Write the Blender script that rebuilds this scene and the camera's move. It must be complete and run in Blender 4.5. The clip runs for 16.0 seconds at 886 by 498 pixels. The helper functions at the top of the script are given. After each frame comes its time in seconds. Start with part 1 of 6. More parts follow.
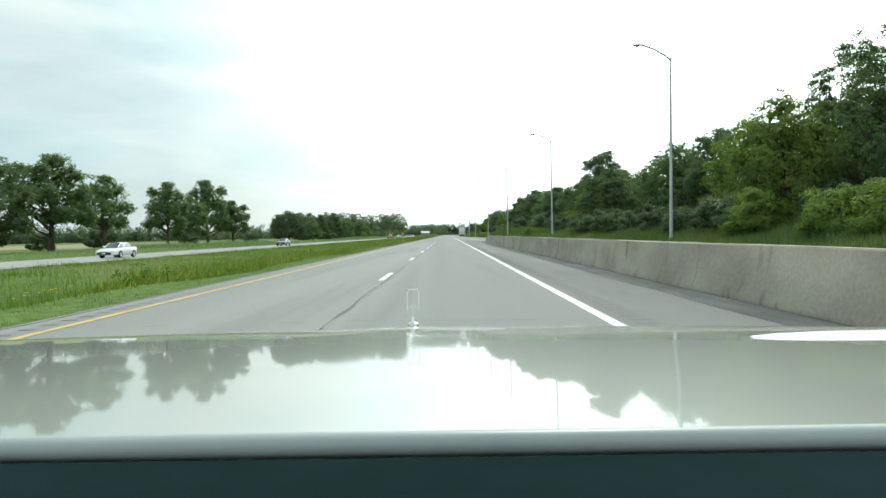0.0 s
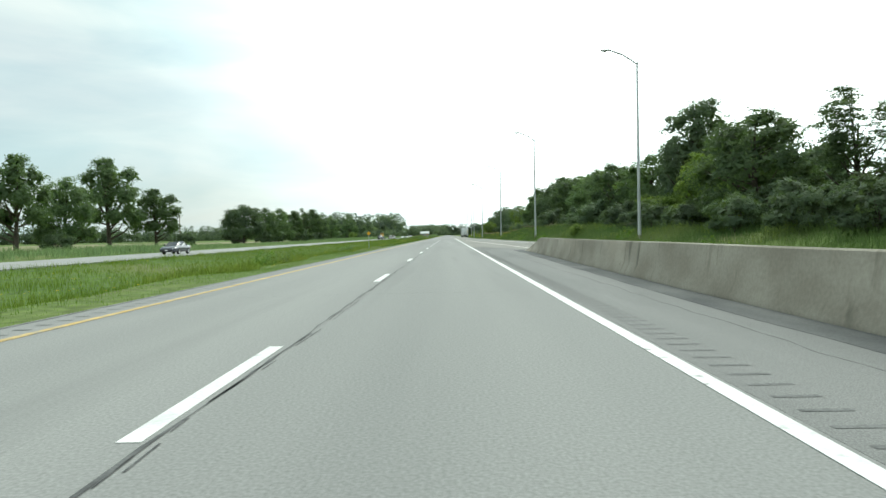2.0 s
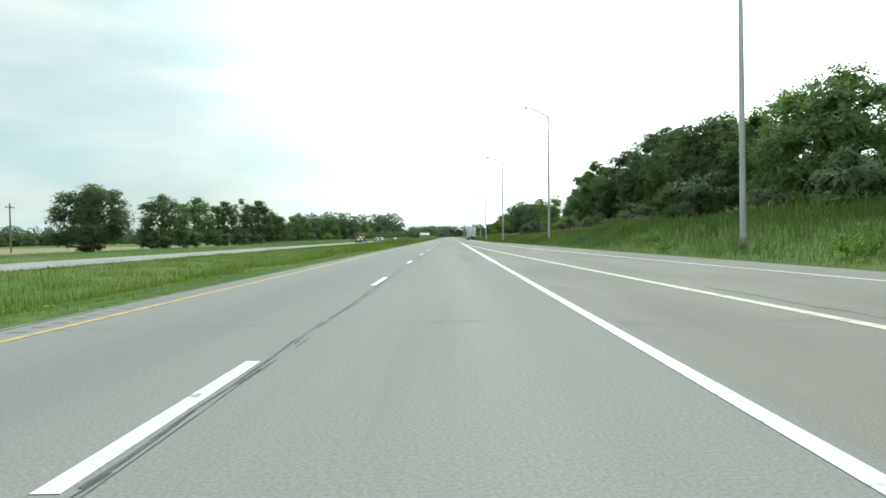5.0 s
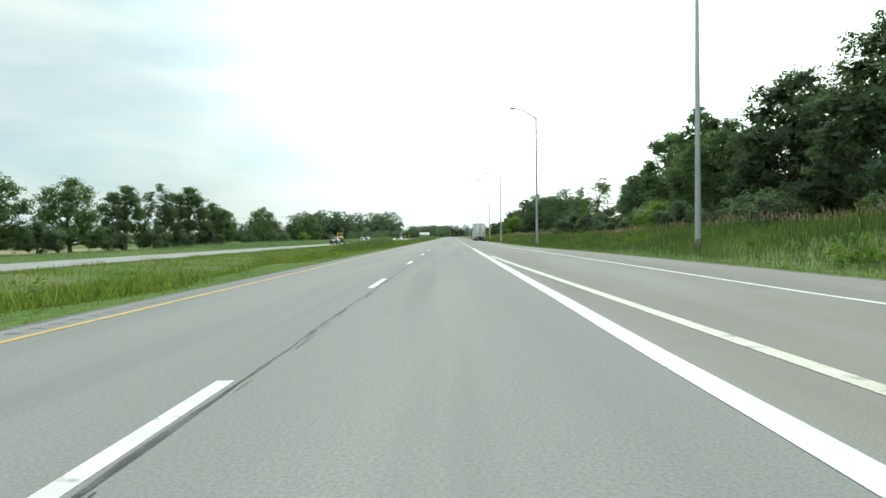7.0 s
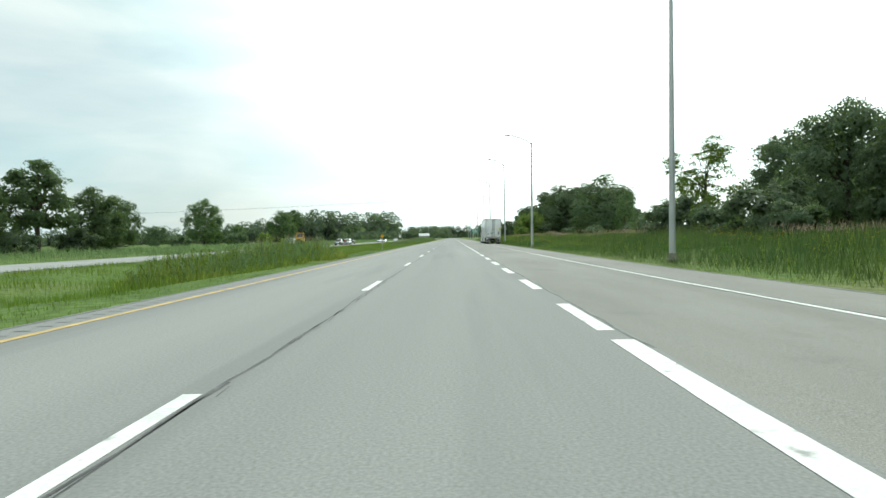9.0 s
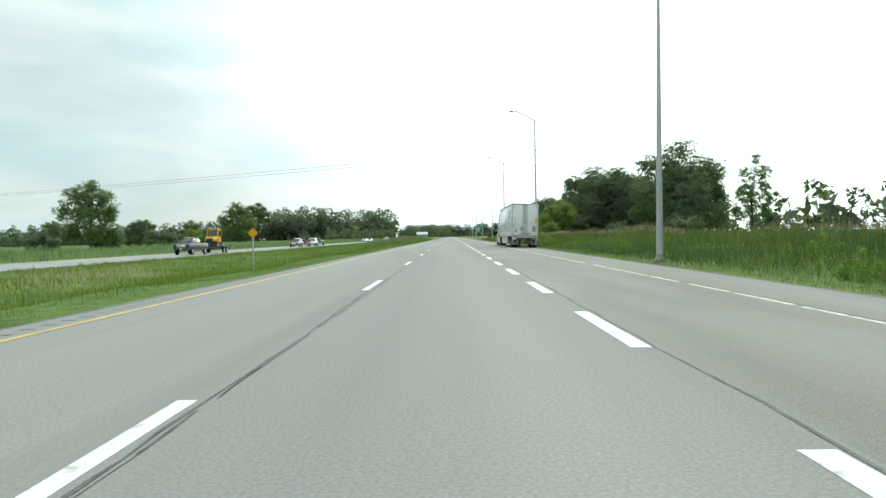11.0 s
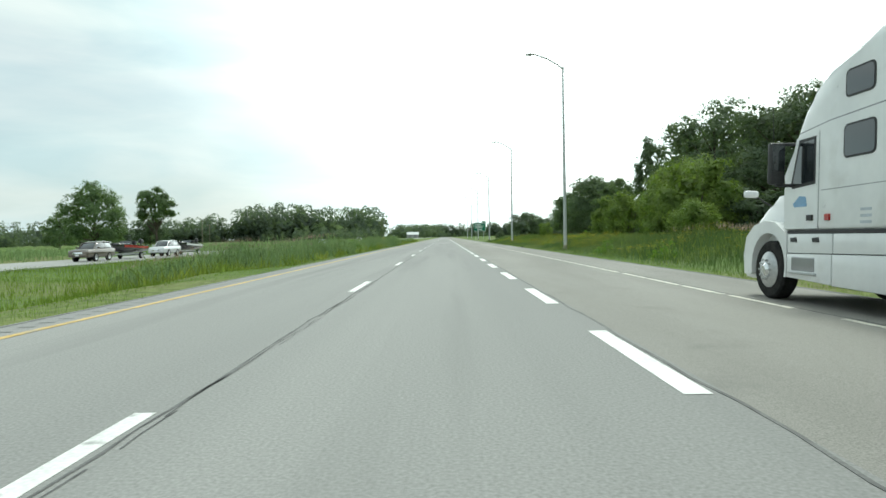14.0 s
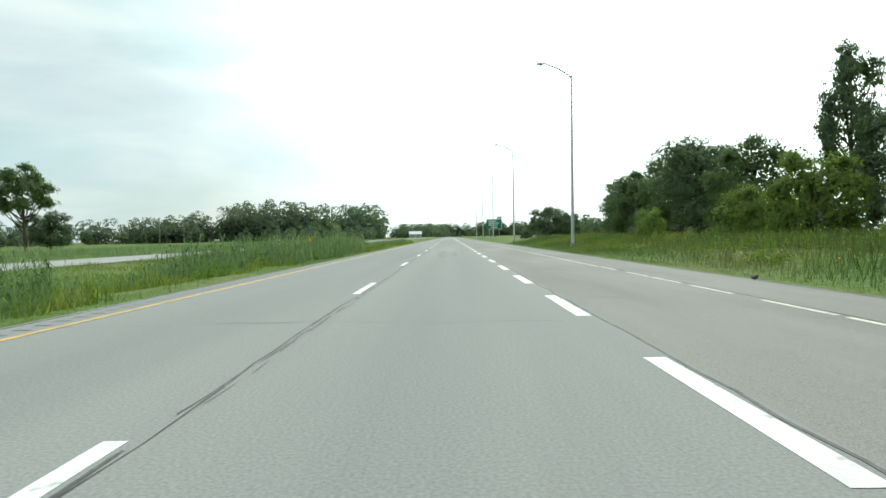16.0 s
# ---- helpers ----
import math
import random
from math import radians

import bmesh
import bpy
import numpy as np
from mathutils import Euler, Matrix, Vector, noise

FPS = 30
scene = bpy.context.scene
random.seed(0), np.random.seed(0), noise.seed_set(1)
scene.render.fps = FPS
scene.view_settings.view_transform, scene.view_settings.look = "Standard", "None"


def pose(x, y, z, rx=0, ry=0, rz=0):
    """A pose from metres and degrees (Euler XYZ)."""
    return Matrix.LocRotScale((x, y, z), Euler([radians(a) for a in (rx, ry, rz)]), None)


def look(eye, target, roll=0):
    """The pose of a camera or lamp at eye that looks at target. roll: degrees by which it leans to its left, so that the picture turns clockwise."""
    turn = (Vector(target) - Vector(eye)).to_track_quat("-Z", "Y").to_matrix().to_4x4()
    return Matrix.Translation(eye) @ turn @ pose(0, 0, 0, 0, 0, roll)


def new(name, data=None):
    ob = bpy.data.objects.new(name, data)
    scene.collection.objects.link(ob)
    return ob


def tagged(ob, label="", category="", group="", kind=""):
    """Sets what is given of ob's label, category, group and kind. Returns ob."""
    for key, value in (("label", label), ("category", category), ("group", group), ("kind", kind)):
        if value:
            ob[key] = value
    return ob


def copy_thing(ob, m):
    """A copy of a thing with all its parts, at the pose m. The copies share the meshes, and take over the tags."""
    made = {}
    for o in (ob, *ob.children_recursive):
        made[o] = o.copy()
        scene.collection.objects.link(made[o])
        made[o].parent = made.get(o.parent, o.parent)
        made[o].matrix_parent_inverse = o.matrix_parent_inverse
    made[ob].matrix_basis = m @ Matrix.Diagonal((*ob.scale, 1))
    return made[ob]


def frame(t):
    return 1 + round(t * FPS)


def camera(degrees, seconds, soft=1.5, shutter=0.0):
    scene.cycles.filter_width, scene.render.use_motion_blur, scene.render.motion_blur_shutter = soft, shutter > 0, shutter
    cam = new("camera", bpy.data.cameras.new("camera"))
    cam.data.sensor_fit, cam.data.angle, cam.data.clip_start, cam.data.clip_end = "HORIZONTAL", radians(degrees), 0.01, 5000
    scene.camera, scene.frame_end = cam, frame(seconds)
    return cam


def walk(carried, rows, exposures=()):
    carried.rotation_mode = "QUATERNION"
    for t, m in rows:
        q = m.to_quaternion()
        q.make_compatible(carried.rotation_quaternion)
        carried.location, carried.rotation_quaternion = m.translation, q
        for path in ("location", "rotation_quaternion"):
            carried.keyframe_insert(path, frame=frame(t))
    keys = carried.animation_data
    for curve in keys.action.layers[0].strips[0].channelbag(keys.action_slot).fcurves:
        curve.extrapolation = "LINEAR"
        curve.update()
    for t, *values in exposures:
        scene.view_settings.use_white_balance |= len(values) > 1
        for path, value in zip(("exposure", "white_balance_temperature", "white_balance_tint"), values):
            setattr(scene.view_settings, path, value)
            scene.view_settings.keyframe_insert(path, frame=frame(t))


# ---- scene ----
# ---- camera and its walk: a straight run along +y at about 24.5 m/s ----
cam = camera(68.4, 16.0)
DRIVE = ((0.0, 0.0, 0.0, 0.43, -1.29), (0.5, 0.02, 12.25, 0.41, -1.24), (1.0, 0.04, 24.5, 0.44, -1.23), (1.5, 0.08, 36.75, 0.44, -1.22),
         (2.0, 0.1, 49.0, 0.48, -1.24), (2.5, 0.13, 61.3, 0.5, -1.24), (3.0, 0.16, 73.6, 0.46, -1.25), (3.5, 0.15, 85.9, 0.45, -1.17),
         (4.0, 0.14, 98.2, 0.48, -1.14), (6.5, 0.13, 160.1, 0.77, -1.04), (7.0, 0.12, 172.5, 0.71, -1.11), (7.5, 0.13, 184.8, 0.67, -1.01),
         (8.0, 0.15, 197.1, 0.66, -0.96), (8.5, 0.18, 209.4, 0.73, -1.02), (9.0, 0.23, 221.7, 0.82, -1.01), (11.5, 0.16, 282.9, 0.73, -1.14),
         (12.0, 0.15, 295.1, 0.67, -1.15), (12.5, 0.16, 307.4, 0.6, -1.14), (13.0, 0.21, 319.6, 0.36, -1.1), (13.5, 0.24, 331.9, 0.12, -1.09),
         (14.0, 0.28, 344.2, 0.19, -1.1), (14.5, 0.34, 356.5, 0.41, -1.1), (15.0, 0.32, 368.9, 0.52, -1.08), (15.5, 0.24, 381.2, 0.57, -1.11),
         (16.0, 0.2, 393.6, 0.61, -1.12))
walk(cam, [(t, pose(x, y, 1.1, 90 + pitch, 1.0, yaw)) for t, x, y, yaw, pitch in DRIVE], exposures=((0.0, 0.0, 6300, -4), (16.0, 0.0, 6300, -4)))

# ---- world and sun: a bright, thinly overcast sky, brightest ahead ----
REAR_CLOUD = 0.25
SUN_EL, SUN_AZ = 52.0, 18.0  # degrees above the horizon; to the right of the road's direction
world = bpy.data.worlds.new("overcast_sky")
scene.world = world
world.use_nodes = True


def link(tree, a, b):
    tree.links.new(a, b)


def build_sky():
    t = world.node_tree
    t.nodes.clear()
    n = t.nodes.new
    out, back = n("ShaderNodeOutputWorld"), n("ShaderNodeBackground")
    sky = n("ShaderNodeTexSky")
    sky.sky_type, sky.sun_disc = "NISHITA", False
    sky.sun_elevation, sky.sun_rotation = radians(SUN_EL), radians(SUN_AZ)
    sky.air_density, sky.dust_density = 1.0, 2.0
    dim = n("ShaderNodeVectorMath")
    dim.operation = "SCALE"
    dim.inputs[3].default_value = 0.1
    link(t, sky.outputs[0], dim.inputs[0])
    co = n("ShaderNodeTexCoord")
    # thin cloud, drawn out sideways
    mp = n("ShaderNodeMapping")
    mp.inputs["Scale"].default_value = (2.2, 2.2, 7.0)
    mp.inputs["Rotation"].default_value = (0.1, -0.12, 0.3)
    link(t, co.outputs["Generated"], mp.inputs["Vector"])
    no = n("ShaderNodeTexNoise")
    no.inputs["Scale"].default_value, no.inputs["Detail"].default_value, no.inputs["Roughness"].default_value = 1.3, 7.0, 0.52
    no.inputs["Distortion"].default_value = 0.4
    link(t, mp.outputs[0], no.inputs["Vector"])
    # the glow of the hidden sun
    d = (math.cos(radians(SUN_EL - 22)) * math.sin(radians(SUN_AZ)), math.cos(radians(SUN_EL - 22)) * math.cos(radians(SUN_AZ)), math.sin(radians(SUN_EL - 22)))
    dot = n("ShaderNodeVectorMath")
    dot.operation = "DOT_PRODUCT"
    nm = n("ShaderNodeVectorMath")
    nm.operation = "NORMALIZE"
    link(t, co.outputs["Generated"], nm.inputs[0])
    link(t, nm.outputs[0], dot.inputs[0])
    dot.inputs[1].default_value = d
    glow = n("ShaderNodeMapRange")
    glow.interpolation_type = "SMOOTHSTEP"
    glow.inputs["From Min"].default_value, glow.inputs["From Max"].default_value = 0.6, 1.0
    link(t, dot.outputs["Value"], glow.inputs["Value"])
    ramp = n("ShaderNodeMapRange")
    ramp.inputs["From Min"].default_value, ramp.inputs["From Max"].default_value = 0.36, 0.64
    link(t, no.outputs["Fac"], ramp.inputs["Value"])
    mask = n("ShaderNodeMath")
    mask.operation, mask.use_clamp = "MULTIPLY_ADD", True
    mask.inputs[1].default_value, mask.inputs[2].default_value = 0.3, 0.68
    link(t, ramp.outputs[0], mask.inputs[0])
    mix = n("ShaderNodeMix")
    mix.data_type = "RGBA"
    # the cloud itself runs from grey-blue to white in long streaks
    streak = n("ShaderNodeMapping")
    streak.inputs["Scale"].default_value = (1.3, 1.3, 6.0)
    streak.inputs["Rotation"].default_value = (-0.06, 0.1, 0.9)
    link(t, co.outputs["Generated"], streak.inputs["Vector"])
    no2 = n("ShaderNodeTexNoise")
    no2.inputs["Scale"].default_value, no2.inputs["Detail"].default_value, no2.inputs["Roughness"].default_value, no2.inputs["Distortion"].default_value = 2.6, 6.0, 0.5, 0.5
    link(t, streak.outputs[0], no2.inputs["Vector"])
    cloud = n("ShaderNodeValToRGB")
    cloud.color_ramp.elements[0].position, cloud.color_ramp.elements[0].color = 0.34, (0.7, 0.82, 0.87, 1)
    cloud.color_ramp.elements[1].position, cloud.color_ramp.elements[1].color = 0.66, (0.93, 0.96, 0.97, 1)
    link(t, no2.outputs["Fac"], cloud.inputs[0])
    link(t, cloud.outputs[0], mix.inputs[7])
    link(t, mask.outputs[0], mix.inputs[0])
    link(t, dim.outputs[0], mix.inputs[6])
    mul = n("ShaderNodeMath")
    mul.operation = "MULTIPLY_ADD"
    mul.inputs[1].default_value, mul.inputs[2].default_value = 1.6, 0.0
    soft = n("ShaderNodeMath")
    soft.operation = "POWER"
    soft.inputs[1].default_value = 2.4
    link(t, glow.outputs[0], soft.inputs[0])
    link(t, soft.outputs[0], mul.inputs[0])
    add = n("ShaderNodeVectorMath")
    add.operation = "ADD"
    link(t, mix.outputs[2], add.inputs[0])
    link(t, mul.outputs[0], add.inputs[1])
    # a second bright patch of thin cloud behind the traveller
    rear = n("ShaderNodeVectorMath")
    rear.operation = "DOT_PRODUCT"
    rear.inputs[1].default_value = (-0.25, -0.85, 0.46)
    link(t, nm.outputs[0], rear.inputs[0])
    lift = n("ShaderNodeMapRange")
    lift.interpolation_type = "SMOOTHSTEP"
    lift.inputs["From Min"].default_value, lift.inputs["From Max"].default_value = 0.05, 1.0
    lift.inputs["To Max"].default_value = REAR_CLOUD
    link(t, rear.outputs["Value"], lift.inputs["Value"])
    both = n("ShaderNodeVectorMath")
    both.operation = "ADD"
    link(t, add.outputs[0], both.inputs[0])
    link(t, lift.outputs[0], both.inputs[1])
    link(t, both.outputs[0], back.inputs[0])
    back.inputs[1].default_value = 1.0
    link(t, back.outputs[0], out.inputs[0])


build_sky()
sun = new("sun", bpy.data.lights.new("sun", "SUN"))
sun.data.energy, sun.data.angle, sun.data.color = 2.1, radians(12), (1.0, 0.96, 0.88)
sun.matrix_basis = look((0, 0, 60), (-math.sin(radians(SUN_AZ)) * math.cos(radians(SUN_EL)) * 60, -math.cos(radians(SUN_AZ)) * math.cos(radians(SUN_EL)) * 60,
                                      60 - math.sin(radians(SUN_EL)) * 60))


# ---- materials ----
def material(name, stops, scale=1.0, detail=6.0, rough=(0.7, 0.9), bump=0.0, bump_scale=40.0, metal=0.0, coat=0.0, island=0.0, each=0.0,
             stretch=(1, 1, 1), spots=None, through_light=0.0, space="Object", fine=0.25, fine_scale=30.0, spot_stretch=(1, 1, 1)):
    """Noise between colour stops at one scale, grain at a finer one; roughness, bump, coat. island/each: change of value from piece to piece."""
    m = bpy.data.materials.new(name)
    m.use_nodes = True
    t = m.node_tree
    n = t.nodes.new
    bs = t.nodes["Principled BSDF"]
    co = n("ShaderNodeTexCoord")
    geo = n("ShaderNodeNewGeometry")
    mp = n("ShaderNodeMapping")
    mp.inputs["Scale"].default_value = stretch
    link(t, geo.outputs["Position"] if space == "World" else co.outputs[space], mp.inputs[0])
    no = n("ShaderNodeTexNoise")
    no.inputs["Scale"].default_value, no.inputs["Detail"].default_value = scale, detail
    link(t, mp.outputs[0], no.inputs["Vector"])
    ra = n("ShaderNodeValToRGB")
    els = ra.color_ramp.elements
    while len(els) < len(stops):
        els.new(0.5)
    for e, (p, c) in zip(els, stops):
        e.position, e.color = p, (*c, 1)
    link(t, no.outputs["Fac"], ra.inputs[0])
    last = ra.outputs[0]
    gr = n("ShaderNodeTexNoise")
    gr.inputs["Scale"].default_value, gr.inputs["Detail"].default_value = fine_scale, 4.0
    link(t, geo.outputs["Position"] if space == "World" else co.outputs[space], gr.inputs["Vector"])
    amount = n("ShaderNodeMapRange")
    amount.inputs["From Min"].default_value, amount.inputs["From Max"].default_value = 0.3, 0.7
    amount.inputs["To Min"].default_value, amount.inputs["To Max"].default_value = 1 - fine, 1 + fine
    link(t, gr.outputs["Fac"], amount.inputs[0])
    value = amount.outputs[0]
    for k, socket in ((island, geo.outputs["Random Per Island"]), (each, n("ShaderNodeObjectInfo").outputs["Random"])):
        if k:
            rnd = n("ShaderNodeMapRange")
            rnd.inputs["To Min"].default_value, rnd.inputs["To Max"].default_value = 1 - k, 1 + k
            link(t, socket, rnd.inputs[0])
            mm = n("ShaderNodeMath")
            mm.operation = "MULTIPLY"
            link(t, value, mm.inputs[0])
            link(t, rnd.outputs[0], mm.inputs[1])
            value = mm.outputs[0]
    sc = n("ShaderNodeVectorMath")
    sc.operation = "SCALE"
    link(t, last, sc.inputs[0])
    link(t, value, sc.inputs[3])
    last = sc.outputs[0]
    if spots:
        colour, s_scale, lo, hi = spots
        sp = n("ShaderNodeTexNoise")
        sp.inputs["Scale"].default_value, sp.inputs["Detail"].default_value = s_scale, 5.0
        smp = n("ShaderNodeMapping")
        smp.inputs["Scale"].default_value = spot_stretch
        link(t, geo.outputs["Position"] if space == "World" else co.outputs[space], smp.inputs[0])
        link(t, smp.outputs[0], sp.inputs["Vector"])
        sr = n("ShaderNodeMapRange")
        sr.inputs["From Min"].default_value, sr.inputs["From Max"].default_value = lo, hi
        link(t, sp.outputs["Fac"], sr.inputs[0])
        mx = n("ShaderNodeMix")
        mx.data_type = "RGBA"
        link(t, sr.outputs[0], mx.inputs[0])
        link(t, last, mx.inputs[6])
        mx.inputs[7].default_value = (*colour, 1)
        last = mx.outputs[2]
    link(t, last, bs.inputs["Base Color"])
    rr = n("ShaderNodeMapRange")
    rr.inputs["To Min"].default_value, rr.inputs["To Max"].default_value = rough
    link(t, gr.outputs["Fac"], rr.inputs[0])
    link(t, rr.outputs[0], bs.inputs["Roughness"])
    bs.inputs["Specular IOR Level"].default_value = 0.12 if rough[0] >= 0.75 else (0.3 if through_light else 0.5)
    bs.inputs["Metallic"].default_value = metal
    bs.inputs["Coat Weight"].default_value = coat
    bs.inputs["Coat Roughness"].default_value = 0.03
    if bump:
        bn = n("ShaderNodeTexNoise")
        bn.inputs["Scale"].default_value, bn.inputs["Detail"].default_value = bump_scale, 5.0
        link(t, mp.outputs[0], bn.inputs["Vector"])
        bu = n("ShaderNodeBump")
        bu.inputs["Strength"].default_value, bu.inputs["Distance"].default_value = bump, 0.02
        link(t, bn.outputs["Fac"], bu.inputs["Height"])
        link(t, bu.outputs[0], bs.inputs["Normal"])
    if through_light:
        tr = n("ShaderNodeBsdfTranslucent")
        warm = n("ShaderNodeVectorMath")
        warm.operation = "MULTIPLY"
        warm.inputs[1].default_value = (1.2, 1.3, 0.65)
        link(t, last, warm.inputs[0])
        link(t, warm.outputs[0], tr.inputs[0])
        ms = n("ShaderNodeMixShader")
        ms.inputs[0].default_value = through_light
        link(t, bs.outputs[0], ms.inputs[1])
        link(t, tr.outputs[0], ms.inputs[2])
        link(t, ms.outputs[0], t.nodes["Material Output"].inputs[0])
    return m


def two(a, b, lo=0.35, hi=0.65):
    return [(lo, a), (hi, b)]


ASPHALT = material("asphalt", two((0.235, 0.235, 0.228), (0.295, 0.293, 0.282)), 0.35, 5, (0.75, 0.95), 0.2, 150, stretch=(1, 0.03, 1), fine=0.18, fine_scale=42,
                   spots=((0.2, 0.201, 0.194), 0.9, 0.55, 0.8), spot_stretch=(1, 0.04, 1), space="World")
OLD_ASPHALT = material("ramp_asphalt", two((0.22, 0.213, 0.195), (0.275, 0.266, 0.244)), 0.5, 6, (0.75, 0.95), 0.2, 150, stretch=(1, 0.15, 1), fine=0.3, fine_scale=80,
                       spots=((0.15, 0.148, 0.14), 0.7, 0.6, 0.95), space="World")
SHOULDER = material("dark_shoulder_asphalt", two((0.17, 0.17, 0.166), (0.222, 0.22, 0.213)), 0.5, 6, (0.75, 0.95), 0.2, 150, stretch=(1, 0.12, 1), fine=0.3, fine_scale=80,
                    spots=((0.11, 0.11, 0.108), 0.6, 0.58, 0.85), spot_stretch=(1, 0.15, 1), space="World")
PALE_ROAD = material("pale_road_surface", two((0.29, 0.29, 0.275), (0.36, 0.36, 0.345)), 0.3, 4, (0.8, 0.95), 0.2, 60, fine=0.1, space="World")
TAR = material("tar_seam", two((0.055, 0.055, 0.055), (0.13, 0.13, 0.127)), 3, 4, (0.6, 0.9), fine=0.4, space="World")
GROOVE_SHADE = material("groove_shade", two((0.15, 0.15, 0.147), (0.19, 0.19, 0.186)), 3, 4, (0.8, 0.95), space="World")
WHITE_PAINT = material("white_road_paint", two((0.62, 0.62, 0.6), (0.78, 0.78, 0.76)), 2.5, 6, (0.6, 0.8), 0.2, 60, fine=0.12, spots=((0.3, 0.3, 0.29), 5.0, 0.6, 0.72), space="World")
CREAM_PAINT = material("worn_cream_road_paint", two((0.53, 0.51, 0.43), (0.64, 0.62, 0.54)), 2.5, 6, (0.6, 0.8), 0.2, 60, fine=0.15, spots=((0.3, 0.3, 0.27), 4.0, 0.55, 0.7), space="World")
YELLOW_PAINT = material("yellow_road_paint", two((0.48, 0.32, 0.09), (0.62, 0.43, 0.14)), 2.5, 6, (0.6, 0.8), 0.2, 60, fine=0.2, spots=((0.3, 0.27, 0.2), 4.0, 0.48, 0.72), space="World")
CONCRETE = material("weathered_concrete", two((0.27, 0.248, 0.2), (0.37, 0.345, 0.285)), 0.9, 8, (0.8, 0.95), 0.15, 60, stretch=(1, 0.7, 1.2), fine=0.1, fine_scale=18,
                    spots=((0.12, 0.115, 0.09), 2.6, 0.6, 0.78), spot_stretch=(1, 1, 0.22), each=0.05, space="World")
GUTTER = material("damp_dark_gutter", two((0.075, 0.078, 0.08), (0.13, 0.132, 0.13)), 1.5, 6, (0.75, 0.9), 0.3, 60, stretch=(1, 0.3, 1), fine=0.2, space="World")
SOIL = material("grassy_soil", [(0.32, (0.075, 0.125, 0.028)), (0.5, (0.11, 0.165, 0.04)), (0.7, (0.17, 0.175, 0.075))], 0.06, 8, (0.9, 1.0), 0.3, 12, fine=0.35, fine_scale=3.0, space="World")
VERGE = material("mown_verge_grass", [(0.3, (0.09, 0.16, 0.02)), (0.7, (0.15, 0.215, 0.034))], 0.8, 6, (0.9, 1.0), fine=0.3, fine_scale=10, island=0.2, through_light=0.5, space="World")
BANK = material("bank_grass_blades", [(0.32, (0.073, 0.124, 0.043)), (0.5, (0.1, 0.157, 0.049)), (0.68, (0.15, 0.194, 0.068))], 0.14, 6, (0.75, 0.95), fine=0.16, fine_scale=3, island=0.13, through_light=0.5, space="World")
GRASS = material("meadow_grass", [(0.32, (0.115, 0.192, 0.03)), (0.52, (0.16, 0.235, 0.04)), (0.68, (0.215, 0.262, 0.07))], 0.25, 5, (0.8, 0.95), fine=0.18, fine_scale=4, island=0.14, through_light=0.5, space="World")
BRIGHT_WEED = material("yellow_green_weed_leaf", [(0.3, (0.15, 0.225, 0.04)), (0.55, (0.215, 0.275, 0.05)), (0.75, (0.29, 0.31, 0.075))], 0.4, 5, (0.75, 0.9), fine=0.25, fine_scale=6, island=0.25, through_light=0.5, space="World")
REED = material("tall_reed_grass", [(0.3, (0.165, 0.25, 0.115)), (0.52, (0.21, 0.3, 0.14)), (0.72, (0.28, 0.34, 0.17))], 0.5, 5, (0.75, 0.9), fine=0.14, fine_scale=4, island=0.16, through_light=0.5, space="World")
PLUME = material("dry_grass_plume", two((0.22, 0.16, 0.13), (0.31, 0.245, 0.19)), 0.5, 4, (0.9, 1.0), island=0.3, through_light=0.3, space="World")
FLOWER = material("yellow_wild_flower", two((0.6, 0.42, 0.02), (0.7, 0.52, 0.04)), 3, 3, (0.8, 0.9), island=0.25, through_light=0.3)
WEED = material("broad_weed_leaf", two((0.11, 0.2, 0.04), (0.165, 0.26, 0.055)), 1.2, 4, (0.7, 0.85), island=0.3, through_light=0.5, space="World")
LEAF = material("deciduous_leaf", two((0.09, 0.138, 0.066), (0.142, 0.2, 0.092)), 0.5, 4, (0.68, 0.85), island=0.18, each=0.22, through_light=0.42, space="World")
LIGHT_LEAF = material("light_green_leaf", two((0.126, 0.189, 0.050), (0.196, 0.260, 0.066)), 0.5, 4, (0.68, 0.85), island=0.18, each=0.15, through_light=0.45, space="World")
DARK_LEAF = material("dark_green_leaf", two((0.09, 0.132, 0.078), (0.138, 0.185, 0.104)), 0.5, 4, (0.68, 0.85), island=0.18, each=0.2, through_light=0.4, space="World")
# paler and bluer than the near leaves: distance haze is mixed into this colour
HAZED_LEAF = material("haze_tinted_foliage", two((0.11, 0.146, 0.118), (0.148, 0.186, 0.148)), 0.03, 5, (0.8, 0.95), island=0.06, fine=0.08, through_light=0.55, space="World")
BARK = material("grey_brown_bark", two((0.06, 0.05, 0.04), (0.13, 0.11, 0.085)), 3, 6, (0.85, 0.95), 0.5, 20, stretch=(1, 1, 0.25))
GALVANISED = material("galvanised_steel", two((0.4, 0.42, 0.42), (0.52, 0.53, 0.53)), 1.2, 5, (0.45, 0.6), fine=0.08, metal=0.35, stretch=(1, 1, 0.3))
LENS = material("lamp_lens", two((0.3, 0.31, 0.3), (0.4, 0.4, 0.38)), 6, 3, (0.2, 0.3))
WOOD_POLE = material("weathered_wooden_pole", two((0.2, 0.17, 0.13), (0.3, 0.26, 0.2)), 2, 6, (0.85, 0.95), 0.3, 20, stretch=(1, 1, 0.15))
WIRE = material("black_cable", two((0.05, 0.05, 0.05), (0.08, 0.08, 0.08)), 3, 2, (0.5, 0.7))
SIGN_GREEN = material("green_sign_sheet", two((0.0, 0.13, 0.075), (0.01, 0.16, 0.09)), 0.6, 4, (0.4, 0.55), fine=0.06)
